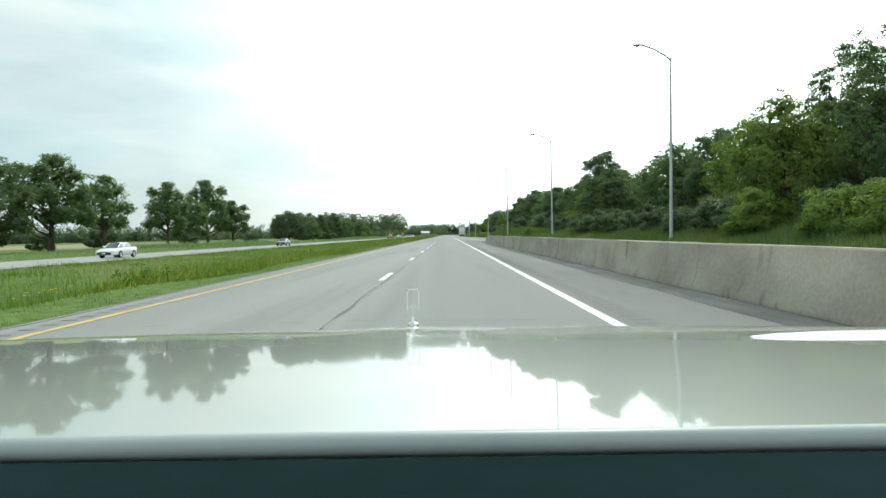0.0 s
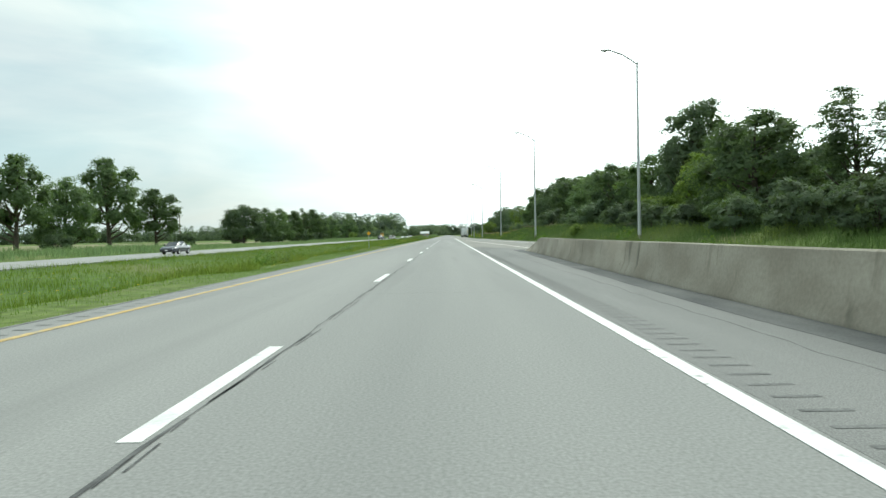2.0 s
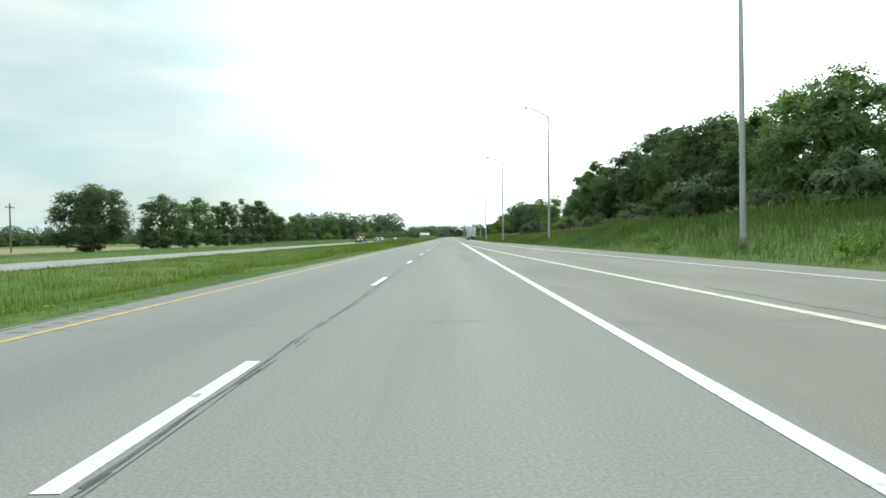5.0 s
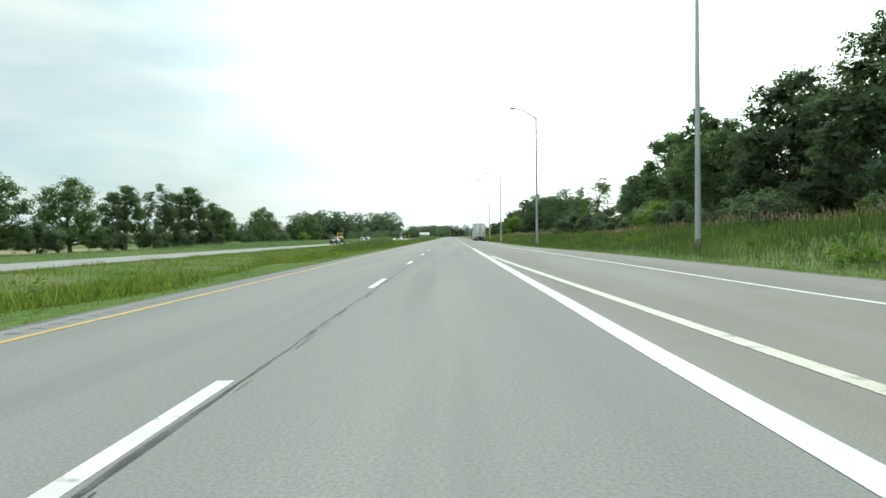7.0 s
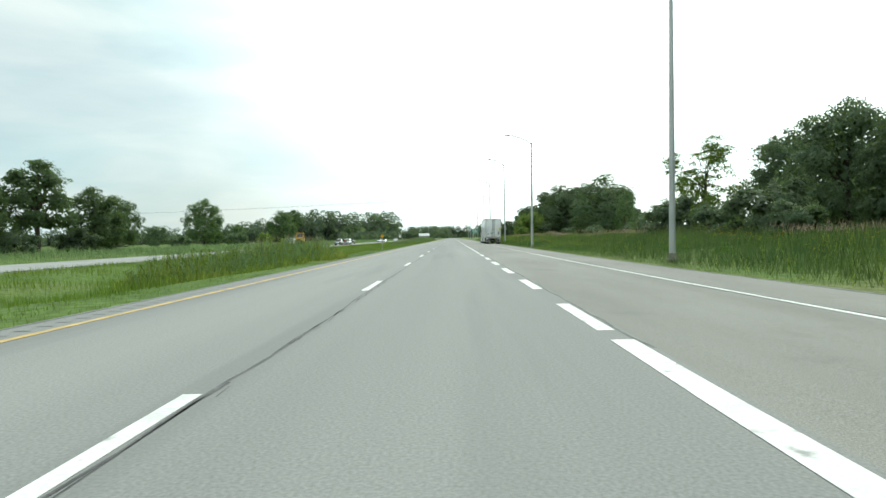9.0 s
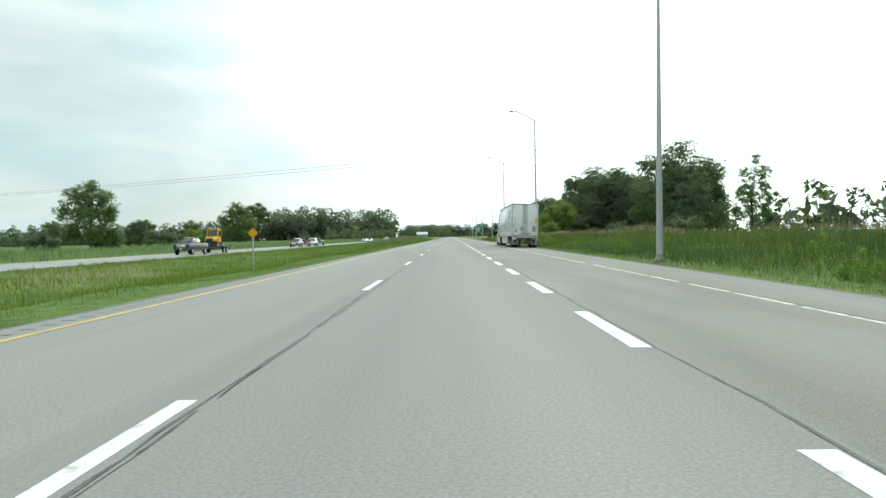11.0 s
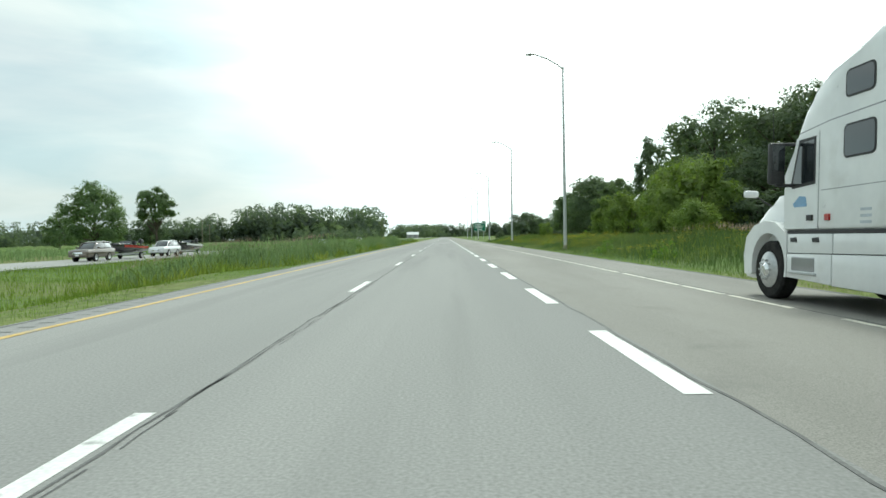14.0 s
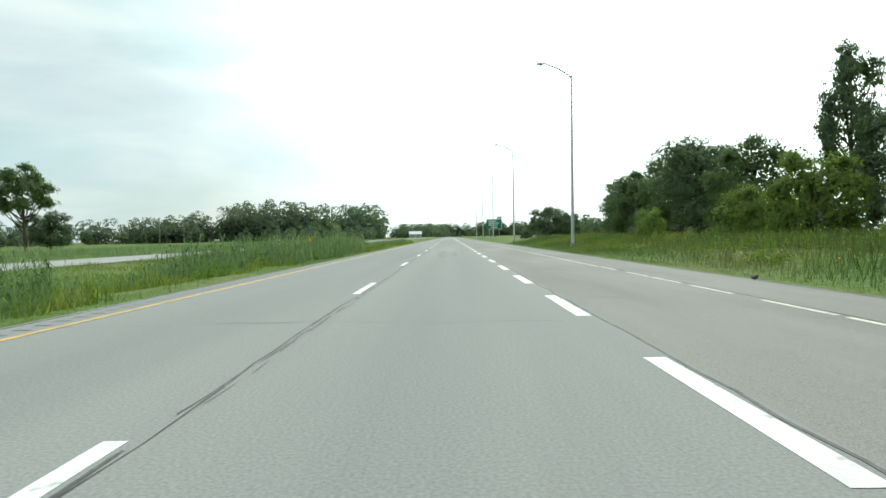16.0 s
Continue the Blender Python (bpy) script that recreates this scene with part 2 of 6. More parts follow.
SIGN_WHITE = material("white_sign_sheet", two((0.7, 0.7, 0.68), (0.8, 0.8, 0.78)), 2, 3, (0.4, 0.5), fine=0.05)
SIGN_YELLOW = material("amber_sign_sheet", two((0.72, 0.33, 0.0), (0.8, 0.4, 0.01)), 2, 4, (0.4, 0.5), fine=0.06)
WHITE_BODY = material("white_gel_coat", two((0.68, 0.69, 0.69), (0.77, 0.78, 0.77)), 0.7, 6, (0.22, 0.4), coat=0.35, fine=0.03, fine_scale=5, spots=((0.52, 0.51, 0.48), 1.1, 0.62, 0.85))
WHITE_CAR = material("white_car_paint", two((0.72, 0.73, 0.73), (0.8, 0.8, 0.8)), 1, 3, (0.25, 0.35), coat=0.8, fine=0.02)
DARK_CAR = material("dark_blue_car_paint", two((0.015, 0.02, 0.035), (0.025, 0.03, 0.05)), 1, 3, (0.25, 0.35), coat=0.9, fine=0.05)
CHARCOAL_CAR = material("charcoal_car_paint", two((0.03, 0.032, 0.036), (0.045, 0.048, 0.052)), 1, 3, (0.35, 0.45), coat=0.35, fine=0.05)
BRONZE_CAR = material("bronze_car_paint", two((0.1, 0.08, 0.06), (0.14, 0.115, 0.09)), 1, 3, (0.25, 0.35), metal=0.4, coat=0.8, fine=0.03)
GREY_CAR = material("grey_car_paint", two((0.22, 0.22, 0.23), (0.3, 0.3, 0.31)), 1, 3, (0.25, 0.35), metal=0.4, coat=0.8, fine=0.03)
SILVER_CAR = material("silver_car_paint", two((0.55, 0.56, 0.57), (0.63, 0.64, 0.65)), 1, 3, (0.25, 0.35), metal=0.3, coat=0.8, fine=0.03)
BONNET = material("champagne_bonnet_paint", two((0.34, 0.345, 0.31), (0.37, 0.375, 0.34)), 0.7, 3, (0.3, 0.36), metal=0.0, coat=1.0, fine=0.015, fine_scale=300)
STUBBLE = material("dry_stubble_field", two((0.23, 0.215, 0.125), (0.31, 0.285, 0.175)), 0.05, 6, (0.9, 1.0), fine=0.2, fine_scale=0.6, stretch=(1, 0.2, 1), space="World")
DASH = material("dark_dashboard_vinyl", two((0.01, 0.02, 0.021), (0.014, 0.026, 0.027)), 3, 5, (0.8, 0.9), 0.05, 250, fine=0.05)
# pale colour of the rod that imitates the windscreen edge highlight
SCREEN_GLINT = material("pale_screen_glint", two((0.3, 0.33, 0.33), (0.36, 0.39, 0.39)), 2, 3, (0.35, 0.45), fine=0.03)
CHROME = material("chrome", two((0.7, 0.71, 0.72), (0.78, 0.79, 0.8)), 4, 3, (0.08, 0.18), metal=1.0, fine=0.03)
RUBBER = material("tyre_rubber", two((0.018, 0.018, 0.018), (0.035, 0.034, 0.032)), 6, 5, (0.75, 0.9), 0.3, 60)
BLACK = material("black_plastic", two((0.02, 0.02, 0.021), (0.035, 0.035, 0.036)), 4, 4, (0.5, 0.7))
DIRTY_BLACK = material("dusty_chassis_steel", two((0.03, 0.03, 0.03), (0.075, 0.072, 0.066)), 3, 6, (0.7, 0.9), 0.2, 30)
ALLOY = material("alloy_rim", two((0.42, 0.43, 0.43), (0.55, 0.55, 0.55)), 5, 4, (0.3, 0.45), metal=0.7, fine=0.1)
DULL_RIM = material("dull_steel_rim", two((0.22, 0.22, 0.21), (0.33, 0.325, 0.31)), 4, 5, (0.45, 0.65), metal=0.2, fine=0.2)
STEEL = material("brushed_steel_rail", two((0.4, 0.41, 0.41), (0.5, 0.51, 0.51)), 3, 5, (0.35, 0.5), metal=0.5, fine=0.1)
RED_LENS = material("red_lens", two((0.35, 0.015, 0.01), (0.45, 0.03, 0.015)), 6, 3, (0.15, 0.25), coat=0.5)
AMBER_LENS = material("amber_lens", two((0.6, 0.2, 0.01), (0.7, 0.25, 0.02)), 6, 3, (0.15, 0.25), coat=0.5)
CLEAR_LENS = material("headlamp_lens", two((0.7, 0.72, 0.73), (0.8, 0.82, 0.82)), 6, 3, (0.08, 0.15), coat=1.0)
DARK_GLASS = material("dark_window_glass", two((0.012, 0.016, 0.018), (0.02, 0.025, 0.028)), 2, 3, (0.03, 0.06), coat=1.0)
RED_TAPE = material("red_reflective_tape", two((0.16, 0.03, 0.025), (0.24, 0.045, 0.035)), 6, 3, (0.4, 0.5))
PALE_BLUE = material("faded_blue_marking", two((0.16, 0.3, 0.48), (0.22, 0.38, 0.56)), 2, 3, (0.35, 0.45), fine=0.1)
BLUE_MARK = material("blue_marking", two((0.06, 0.18, 0.4), (0.09, 0.23, 0.47)), 2, 3, (0.35, 0.45), fine=0.08)
GREY_MARK = material("faded_grey_marking", two((0.38, 0.42, 0.46), (0.46, 0.5, 0.54)), 2, 3, (0.4, 0.5), fine=0.1)
PLACARD = material("grey_metal_placard", two((0.33, 0.34, 0.33), (0.42, 0.43, 0.41)), 4, 4, (0.4, 0.55), fine=0.1)
YELLOW_LABEL = material("yellow_label", two((0.75, 0.55, 0.01), (0.82, 0.62, 0.03)), 3, 3, (0.4, 0.5), fine=0.05)
MACHINE_YELLOW = material("yellow_machine_paint", two((0.7, 0.38, 0.01), (0.8, 0.46, 0.02)), 2, 5, (0.35, 0.5), coat=0.3, fine=0.08)
BOAT_RED = material("red_boat_gel_coat", two((0.3, 0.02, 0.02), (0.4, 0.035, 0.03)), 1, 3, (0.2, 0.3), coat=0.8, fine=0.03)
BOAT_DARK = material("black_boat_gel_coat", two((0.015, 0.014, 0.016), (0.03, 0.027, 0.03)), 1, 3, (0.2, 0.3), coat=0.8, fine=0.03)
BARN_WALL = material("white_barn_boards", two((0.3, 0.31, 0.3), (0.38, 0.39, 0.38)), 0.8, 4, (0.7, 0.85), stretch=(3, 3, 0.3))
BARN_ROOF = material("pale_metal_roof", two((0.45, 0.47, 0.48), (0.55, 0.57, 0.58)), 0.6, 4, (0.5, 0.65))
DASH.node_tree.nodes["Principled BSDF"].inputs["Specular IOR Level"].default_value = 0.0  # matt vinyl


# ---- mesh helpers ----
def mesh_of(name, verts, faces, mat, smooth=False, normals=None):
    """A mesh from arrays of vertices and of equal-sided faces. normals: rounded shading of leaf masses, a direction a vertex."""
    v, f = np.asarray(verts, np.float32), np.asarray(faces, np.int32)
    me = bpy.data.meshes.new(name)
    k = f.shape[1]
    me.vertices.add(len(v))
    me.vertices.foreach_set("co", v.ravel())
    me.loops.add(f.size)
    me.loops.foreach_set("vertex_index", f.ravel())
    me.polygons.add(len(f))
    me.polygons.foreach_set("loop_start", np.arange(0, f.size, k, dtype=np.int32))
    me.polygons.foreach_set("use_smooth", np.array(np.broadcast_to(smooth or normals is not None, len(f)), bool))
    me.update(calc_edges=True)
    if normals is not None:
        me.normals_split_custom_set_from_vertices(np.asarray(normals, np.float32).tolist())
    me.materials.append(mat)
    return me


def unit(a):
    return a / (np.linalg.norm(a, axis=-1, keepdims=True) + 1e-9)


def part(name, bm, mat, parent=None, label="", smooth=40):
    me = bpy.data.meshes.new(name)
    bmesh.ops.recalc_face_normals(bm, faces=bm.faces)
    bm.to_mesh(me)
    bm.free()
    if smooth:
        me.polygons.foreach_set("use_smooth", np.full(len(me.polygons), True))
        me.set_sharp_from_angle(angle=radians(smooth))
    me.materials.append(mat)
    ob = new(name, me)
    ob.parent = parent
    return tagged(ob, label)


def piece(name, me, parent, x=0, y=0, z=0, rz=0):
    ob = new(name, me)
    ob.parent = parent
    ob.matrix_basis = pose(x, y, z, 0, 0, rz)
    return ob


def thing(name, label, category, m, group="", kind=""):
    ob = new(name)
    ob.matrix_basis = m
    return tagged(ob, label, category, group, kind)


def box(x0, x1, y0, y1, z0, z1, bevel=0.0, bm=None):
    own = bm is None
    bm = bmesh.new() if own else bm
    r = bmesh.ops.create_cube(bm, size=1.0, matrix=Matrix.Translation(((x0 + x1) / 2, (y0 + y1) / 2, (z0 + z1) / 2)) @ Matrix.Diagonal((x1 - x0, y1 - y0, z1 - z0, 1)))
    if bevel:
        es = list({e for v in r["verts"] for e in v.link_edges})
        bmesh.ops.bevel(bm, geom=es, offset=bevel, segments=2, profile=0.5, affect="EDGES")
    return bm


def tube(p0, p1, r0, r1=None, n=8, bm=None, caps=True):
    bm = bmesh.new() if bm is None else bm
    p0, p1 = Vector(p0), Vector(p1)
    q = (p1 - p0).to_track_quat("Z", "Y").to_matrix().to_4x4()
    bmesh.ops.create_cone(bm, cap_ends=caps, segments=n, radius1=r0, radius2=r0 if r1 is None else r1, depth=(p1 - p0).length,
                          matrix=Matrix.Translation((p0 + p1) / 2) @ q)
    return bm


def loft(rings, bm=None, caps=True):
    bm = bmesh.new() if bm is None else bm
    rows = [[bm.verts.new(p) for p in ring] for ring in rings]
    for a, b in zip(rows, rows[1:]):
        for i in range(len(a)):
            bm.faces.new((a[i], a[(i + 1) % len(a)], b[(i + 1) % len(a)], b[i]))
    if caps:
        bm.faces.new(rows[0][::-1])
        bm.faces.new(rows[-1])
    return bm


def prism(points, axis, a, b, bm=None):
    """A flat outline drawn out along an axis from a to b. axis x: points are (y, z); y: (x, z); z: (x, y)."""
    def at(p, s):
        return {"x": (s, p[0], p[1]), "y": (p[0], s, p[1]), "z": (p[0], p[1], s)}[axis]
    return loft([[at(p, a) for p in points], [at(p, b) for p in points]], bm)


def spun(profile, centre, axis="x", n=24, bm=None):
    """A profile of (along, radius) turned round an axis."""
    rings = []
    for s, r in profile:
        ring = []
        for k in range(n):
            c, d = r * math.cos(2 * math.pi * k / n), r * math.sin(2 * math.pi * k / n)
            ring.append({"x": (centre[0] + s, centre[1] + c, centre[2] + d), "y": (centre[0] + c, centre[1] + s, centre[2] + d),
                         "z": (centre[0] + c, centre[1] + d, centre[2] + s)}[axis])
        rings.append(ring)
    return loft(rings, bm)


def smooth(a, b, x):
    t = np.clip((x - a) / (b - a), 0, 1)
    return t * t * (3 - 2 * t)


def fall(x, y):
    """The shoulder beyond the merge slopes gently away from the carriageway."""
    return -0.03 * np.maximum(np.asarray(x, float) - 2.18, 0) * smooth(200.0, 260.0, np.asarray(y, float))


def ribbon(name, left, right, ys, z, thick, mat):
    """A slab along the road between two side lines x = left(y), right(y)."""
    ys = np.asarray(ys, float)
    l, r = np.array([left(y) for y in ys]), np.array([right(y) for y in ys])
    n = len(ys)
    zl, zr = z + fall(l, ys), z + fall(r, ys)
    v = np.concatenate([np.stack([l, ys, zl], 1), np.stack([r, ys, zr], 1), np.stack([l, ys, zl - thick], 1), np.stack([r, ys, zr - thick], 1)])
    i = np.arange(n - 1)
    f = np.concatenate([np.stack([i, n + i, n + i + 1, i + 1], 1), np.stack([2 * n + i, i, i + 1, 2 * n + i + 1], 1),
                        np.stack([n + i, 3 * n + i, 3 * n + i + 1, n + i + 1], 1)])
    return mesh_of(name, v, f, mat)


def curve_of(*pts):
    xs, ys = zip(*pts)
    return lambda y: float(np.interp(y, xs, ys))


# ---- plan of the carriageway: x across, y along ----
YELLOW_X, DASH_X, LINE_X = -4.92, -1.66, 1.98
LEFT_EDGE = -5.7
right_edge = curve_of((-80, 22), (0, 19.0), (55, 16.2), (105, 13.1), (150, 10.9), (186, 9.4), (233, 8.35), (300, 8.3), (3000, 8.3))
ramp_right = curve_of((-80, 19), (0, 16.5), (60, 13.8), (105, 11.6), (150, 8.3), (182, 6.4), (235, 5.75), (300, 5.62), (3000, 5.62))
ramp_left = curve_of((-80, 9.0), (60, 7.4), (95, 6.3), (120, 5.4), (140, 4.5), (166, 3.4), (179, 2.98), (200, 2.4), (214, 2.12))
OPP_L, OPP_R, OPP_Z = -36.9, -27.3, -0.55
STEP = [-80, -40, 0] + list(range(10, 320, 10)) + [340, 380, 440, 520, 640, 800, 1100, 1600, 2400]


E_Y = np.array([-200, -80, 0, 55, 105, 150, 186, 233, 300, 6000.0])
E_X = np.array([22, 22, 19.0, 16.2, 13.1, 10.9, 9.4, 8.35, 8.3, 8.3])


def ground_z(x, y):
    """Height of the ground: a shallow ditch in the median, a low bank beside the slip road, fields beyond."""
    x, y = np.asarray(x, float), np.asarray(y, float)
    e = np.interp(y, E_Y, E_X)
    z = np.full(np.broadcast(x, y).shape, -0.09) + fall(np.minimum(x, e), y)
    z = z - 0.85 * smooth(-6.6, -14.0, x) + 0.3 * smooth(-17.0, -25.0, x)
    rise = 0.95 + 0.75 * smooth(110, 150, y) * smooth(206, 176, y) - 0.35 * smooth(205, 240, y)
    z = z + rise * smooth(e + 1.4, e + 7.0, x) - (rise - 0.5) * smooth(e + 38.0, e + 90.0, x)
    z = z + 0.3 * smooth(-38.0, -43.0, x) - 0.3 * smooth(-45.0, -70.0, x)
    side = np.maximum(smooth(e + 1, e + 5, x), smooth(-6.2, -8, x) * smooth(-26.2, -23.5, x))
    side = np.maximum(side, smooth(-38, -43, x))
    return z + side * 0.06 * (np.sin(x * 0.9 + y * 0.23) + np.sin(y * 0.61 - x * 0.31))


def build_ground():
    xs = np.concatenate([[-4500, -2000, -900, -450, -250, -150, -100], np.arange(-80, -46, 6), np.arange(-46, -26, 1.5), np.arange(-26, -5, 0.6), [-4, 0, 4],
                         np.arange(6, 34, 0.8), np.arange(34, 80, 6), [100, 150, 300, 700, 2000, 4500]])
    ys = np.concatenate([[-900, -300], np.arange(-80, 640, 3.5), np.arange(640, 1000, 24), [1100, 1300, 1700, 2400, 3500, 4800]])
    X, Y = np.meshgrid(xs, ys)
    v = np.stack([X, Y, ground_z(X, Y)], -1).reshape(-1, 3)
    nx, ny = len(xs), len(ys)
    i = (np.arange(ny - 1)[:, None] * nx + np.arange(nx - 1)[None]).ravel()
    ob = new("ground", mesh_of("ground", v, np.stack([i, i + 1, i + nx + 1, i + nx], 1), SOIL, True))
    tagged(ob, "flat green and tan farmland with a shallow median ditch", "ground", kind="structure")


build_ground()


def stubble_field(x0, x1, y0, y1):
    """A dry crop standing a hand's width above the soil, its edges skirted down into it."""
    xs = np.concatenate([[x0 - 0.4], np.linspace(x0, x1, 18), [x1 + 0.4]])
    ys = np.concatenate([[y0 - 0.4], np.linspace(y0, y1, 50), [y1 + 0.4]])
    X, Y = np.meshgrid(xs, ys)
    Z = ground_z(X, Y) + 0.16
    Z[0], Z[-1], Z[:, 0], Z[:, -1] = Z[0] - 0.6, Z[-1] - 0.6, Z[:, 0] - 0.6, Z[:, -1] - 0.6
    nx, ny = len(xs), len(ys)
    i = (np.arange(ny - 1)[:, None] * nx + np.arange(nx - 1)[None]).ravel()
    ob = new("stubble_field", mesh_of("stubble_field", np.stack([X, Y, Z], -1).reshape(-1, 3), np.stack([i, i + 1, i + nx + 1, i + nx], 1), STUBBLE, True))
    tagged(ob, "pale dry stubble field beyond the row of trees", "field", kind="structure")


stubble_field(-160, -67, 125, 330)

# ---- road ----
road = new("road", ribbon("road", lambda y: LEFT_EDGE, lambda y: LINE_X + 0.2, STEP, 0.0, 0.2, ASPHALT))
tagged(road, "grey worn asphalt two-lane carriageway with painted lines", "road", kind="structure")
ramp = new("slip_road", ribbon("slip_road", lambda y: LINE_X + 0.2, right_edge, STEP, 0.0, 0.2, OLD_ASPHALT))
tagged(ramp, "grey patched asphalt slip road, merging lane and paved shoulder", "road", kind="structure")
opposite = new("opposite_road", ribbon("opposite_road", lambda y: OPP_L, lambda y: OPP_R, STEP, OPP_Z, 0.2, PALE_ROAD))
tagged(opposite, "pale grey opposite carriageway beyond the grassy median", "road", kind="structure")


def line(name, centre, width, y0, y1, mat, parent, label, step=6.0, wobble=0.0):
    ys = np.arange(y0, y1 + step, step).clip(y0, y1)
    ys = np.unique(ys)
    rng = np.random.RandomState(int(abs(y0) + y1) % 1000 + len(name))
    off = {float(y): rng.uniform(-wobble, wobble) for y in ys}
    ob = new(name, ribbon(name, lambda y: centre(y) - width / 2 + off[float(y)], lambda y: centre(y) + width / 2 + off[float(y)], ys, 0.006 if mat is not TAR else 0.004, 0.003, mat))
    ob.parent = parent
    return tagged(ob, label)


line("edge_line", lambda y: YELLOW_X, 0.12, -80, 2400, YELLOW_PAINT, road, "continuous yellow left edge line")
line("edge_line", lambda y: LINE_X, 0.15, -80, 150, WHITE_PAINT, road, "continuous white right edge line")
line("edge_line", lambda y: LINE_X, 0.25, 150, 228.5, WHITE_PAINT, road, "wide worn white line at the merge", 2.0, 0.012)
line("edge_line", ramp_left, 0.2, 60, 207.5, CREAM_PAINT, ramp, "worn cream line along the merging lane")
line("edge_line", ramp_right, 0.13, -80, 268, WHITE_PAINT, ramp, "thin white line along the shoulder", 4.0)
dash_mesh = ribbon("lane_dash", lambda y: -0.07, lambda y: 0.07, (0, 1.5, 3.05), 0.004, 0.003, WHITE_PAINT)
for k in range(-3, 60):
    piece("lane_dash", dash_mesh, road, DASH_X, 15.9 + 12.2 * k)
dot_mesh = ribbon("merge_dash", lambda y: -0.1, lambda y: 0.1, (0, 1.5, 2.98), 0.004, 0.003, WHITE_PAINT)
for k in range(0, 80):
    piece("merge_dash", dot_mesh, road, LINE_X, 229.2 + 5.97 * k)
worn_mesh = ribbon("worn_dash", lambda y: -0.05, lambda y: 0.05, (0, 1.1, 2.2), 0.006, 0.003, CREAM_PAINT)
rng = np.random.RandomState(4)
y = 269.0
while y < 520:  # the shoulder line is broken up by wear from here on
    piece("worn_dash", worn_mesh, ramp, ramp_right(y) + rng.uniform(-0.02, 0.02), y, float(fall(ramp_right(y), y)))
    y += 2.45 if rng.rand() < 0.72 else rng.uniform(2.7, 3.6)
def ragged_seam():
    """An old lane joint: short tarred cracks that wander, part and meet again."""
    rng = np.random.RandomState(21)
    vs, fs = [], []
    for off, wide, keep in ((0.12, 0.013, 0.97), (0.155, 0.009, 0.72), (0.185, 0.006, 0.4)):
        y, x, last = -80.0, DASH_X + off, None
        while y < 560:
            w = wide * rng.uniform(0.35, 1.5)
            n = len(vs)
            vs += [(x - w, y, 0.004), (x + w, y, 0.004)]
            if last is not None and rng.rand() < keep:
                fs.append((last, last + 1, n + 1, n))
            last = n
            y += rng.uniform(0.25, 0.7)
            x += rng.uniform(-0.02, 0.02) + (DASH_X + off - x) * 0.25
    ob = new("tar_seam", mesh_of("tar_seam", np.array(vs), np.array(fs), TAR))
    ob.parent = road
    tagged(ob, "ragged dark tar seam beside the lane dashes", kind="stuff")


ragged_seam()
line("tar_seam", lambda y: LINE_X + 0.16, 0.03, 228, 520, TAR, ramp, "thin dark crack beside the merge dashes", 0.7, 0.03)
line("tar_seam", lambda y: ramp_right(y) + 0.13, 0.035, 180, 520, TAR, ramp, "thin dark crack beside the shoulder line", 0.7, 0.03)
line("tar_seam", lambda y: right_edge(y) - 0.1, 0.16, 80, 600, TAR, ramp, "dark crumbling pavement edge", 1.0, 0.04)
line("tar_seam", lambda y: LEFT_EDGE + 0.09, 0.06, -80, 600, TAR, road, "dark ragged pavement edge", 0.8, 0.03)


shoulder = new("shoulder", ribbon("shoulder", lambda y: LINE_X + 0.12, lambda y: 4.46 + 0.55 * float(smooth(56, 92, y)) - 2.0 * float(smooth(98.0, 104.0, y)), list(range(-80, 90, 5)) + [90, 93, 96, 98, 100, 102, 104], 0.002, 0.002, SHOULDER))
shoulder.parent = ramp
tagged(shoulder, "darker patched asphalt shoulder in front of the barrier")
line("tar_seam", lambda y: ramp_left(y) + 0.55, 0.016, 92, 136, TAR, ramp, "thin wandering crack along the merging lane", 0.6, 0.05)
line("tar_seam", lambda y: 3.4 + 0.002 * (y - 60), 0.014, 20, 96, TAR, ramp, "thin wandering crack along the shoulder", 0.6, 0.05)


def crossing_cracks():
    rng = np.random.RandomState(9)
    bm = bmesh.new()
    for y0 in (8.2, 61.0, 97.0, 131.0, 158.0, 203.0, 248.0, 292.0, 330.0, 367.0, 402.0, 421.0):
        x, yy, last = -4.9, y0, None
        while x < 1.9:
            w = rng.uniform(0.003, 0.011)
            a = (bm.verts.new((x, yy - w, 0.004)), bm.verts.new((x, yy + w, 0.004)))
            if last and rng.rand() < 0.85:
                bm.faces.new((last[0], a[0], a[1], last[1]))
            last = a
            x += rng.uniform(0.2, 0.4)
            yy += rng.uniform(-0.09, 0.1)
    tagged(part("crack", bm, TAR, road, "fine cracks across the lanes", 0), kind="stuff")


crossing_cracks()


def rumble(name, x0, x1, y0, y1, gap, parent):
    ys = np.arange(y0, y1, gap)
    n = len(ys)
    # flat strips on the surface; the shade inside each groove is in their colour
    base = np.array([[x0, 0, 0.005], [x1, 0, 0.005], [x1, 0.06, 0.005], [x0, 0.06, 0.005]])
    v = (base[None] + np.stack([np.zeros(n), ys, np.zeros(n)], 1)[:, None]).reshape(-1, 3)
    ob = new(name, mesh_of(name, v, np.arange(4 * n).reshape(n, 4), GROOVE_SHADE))
    ob.parent = parent
    tagged(ob, "row of milled rumble grooves, their shade drawn as flat darker strips", kind="stuff")


rumble("rumble_strip", -5.36, -5.14, -10, 470, 0.45, road)
rumble("rumble_strip", 2.2, 2.52, -10, 98, 0.34, ramp)


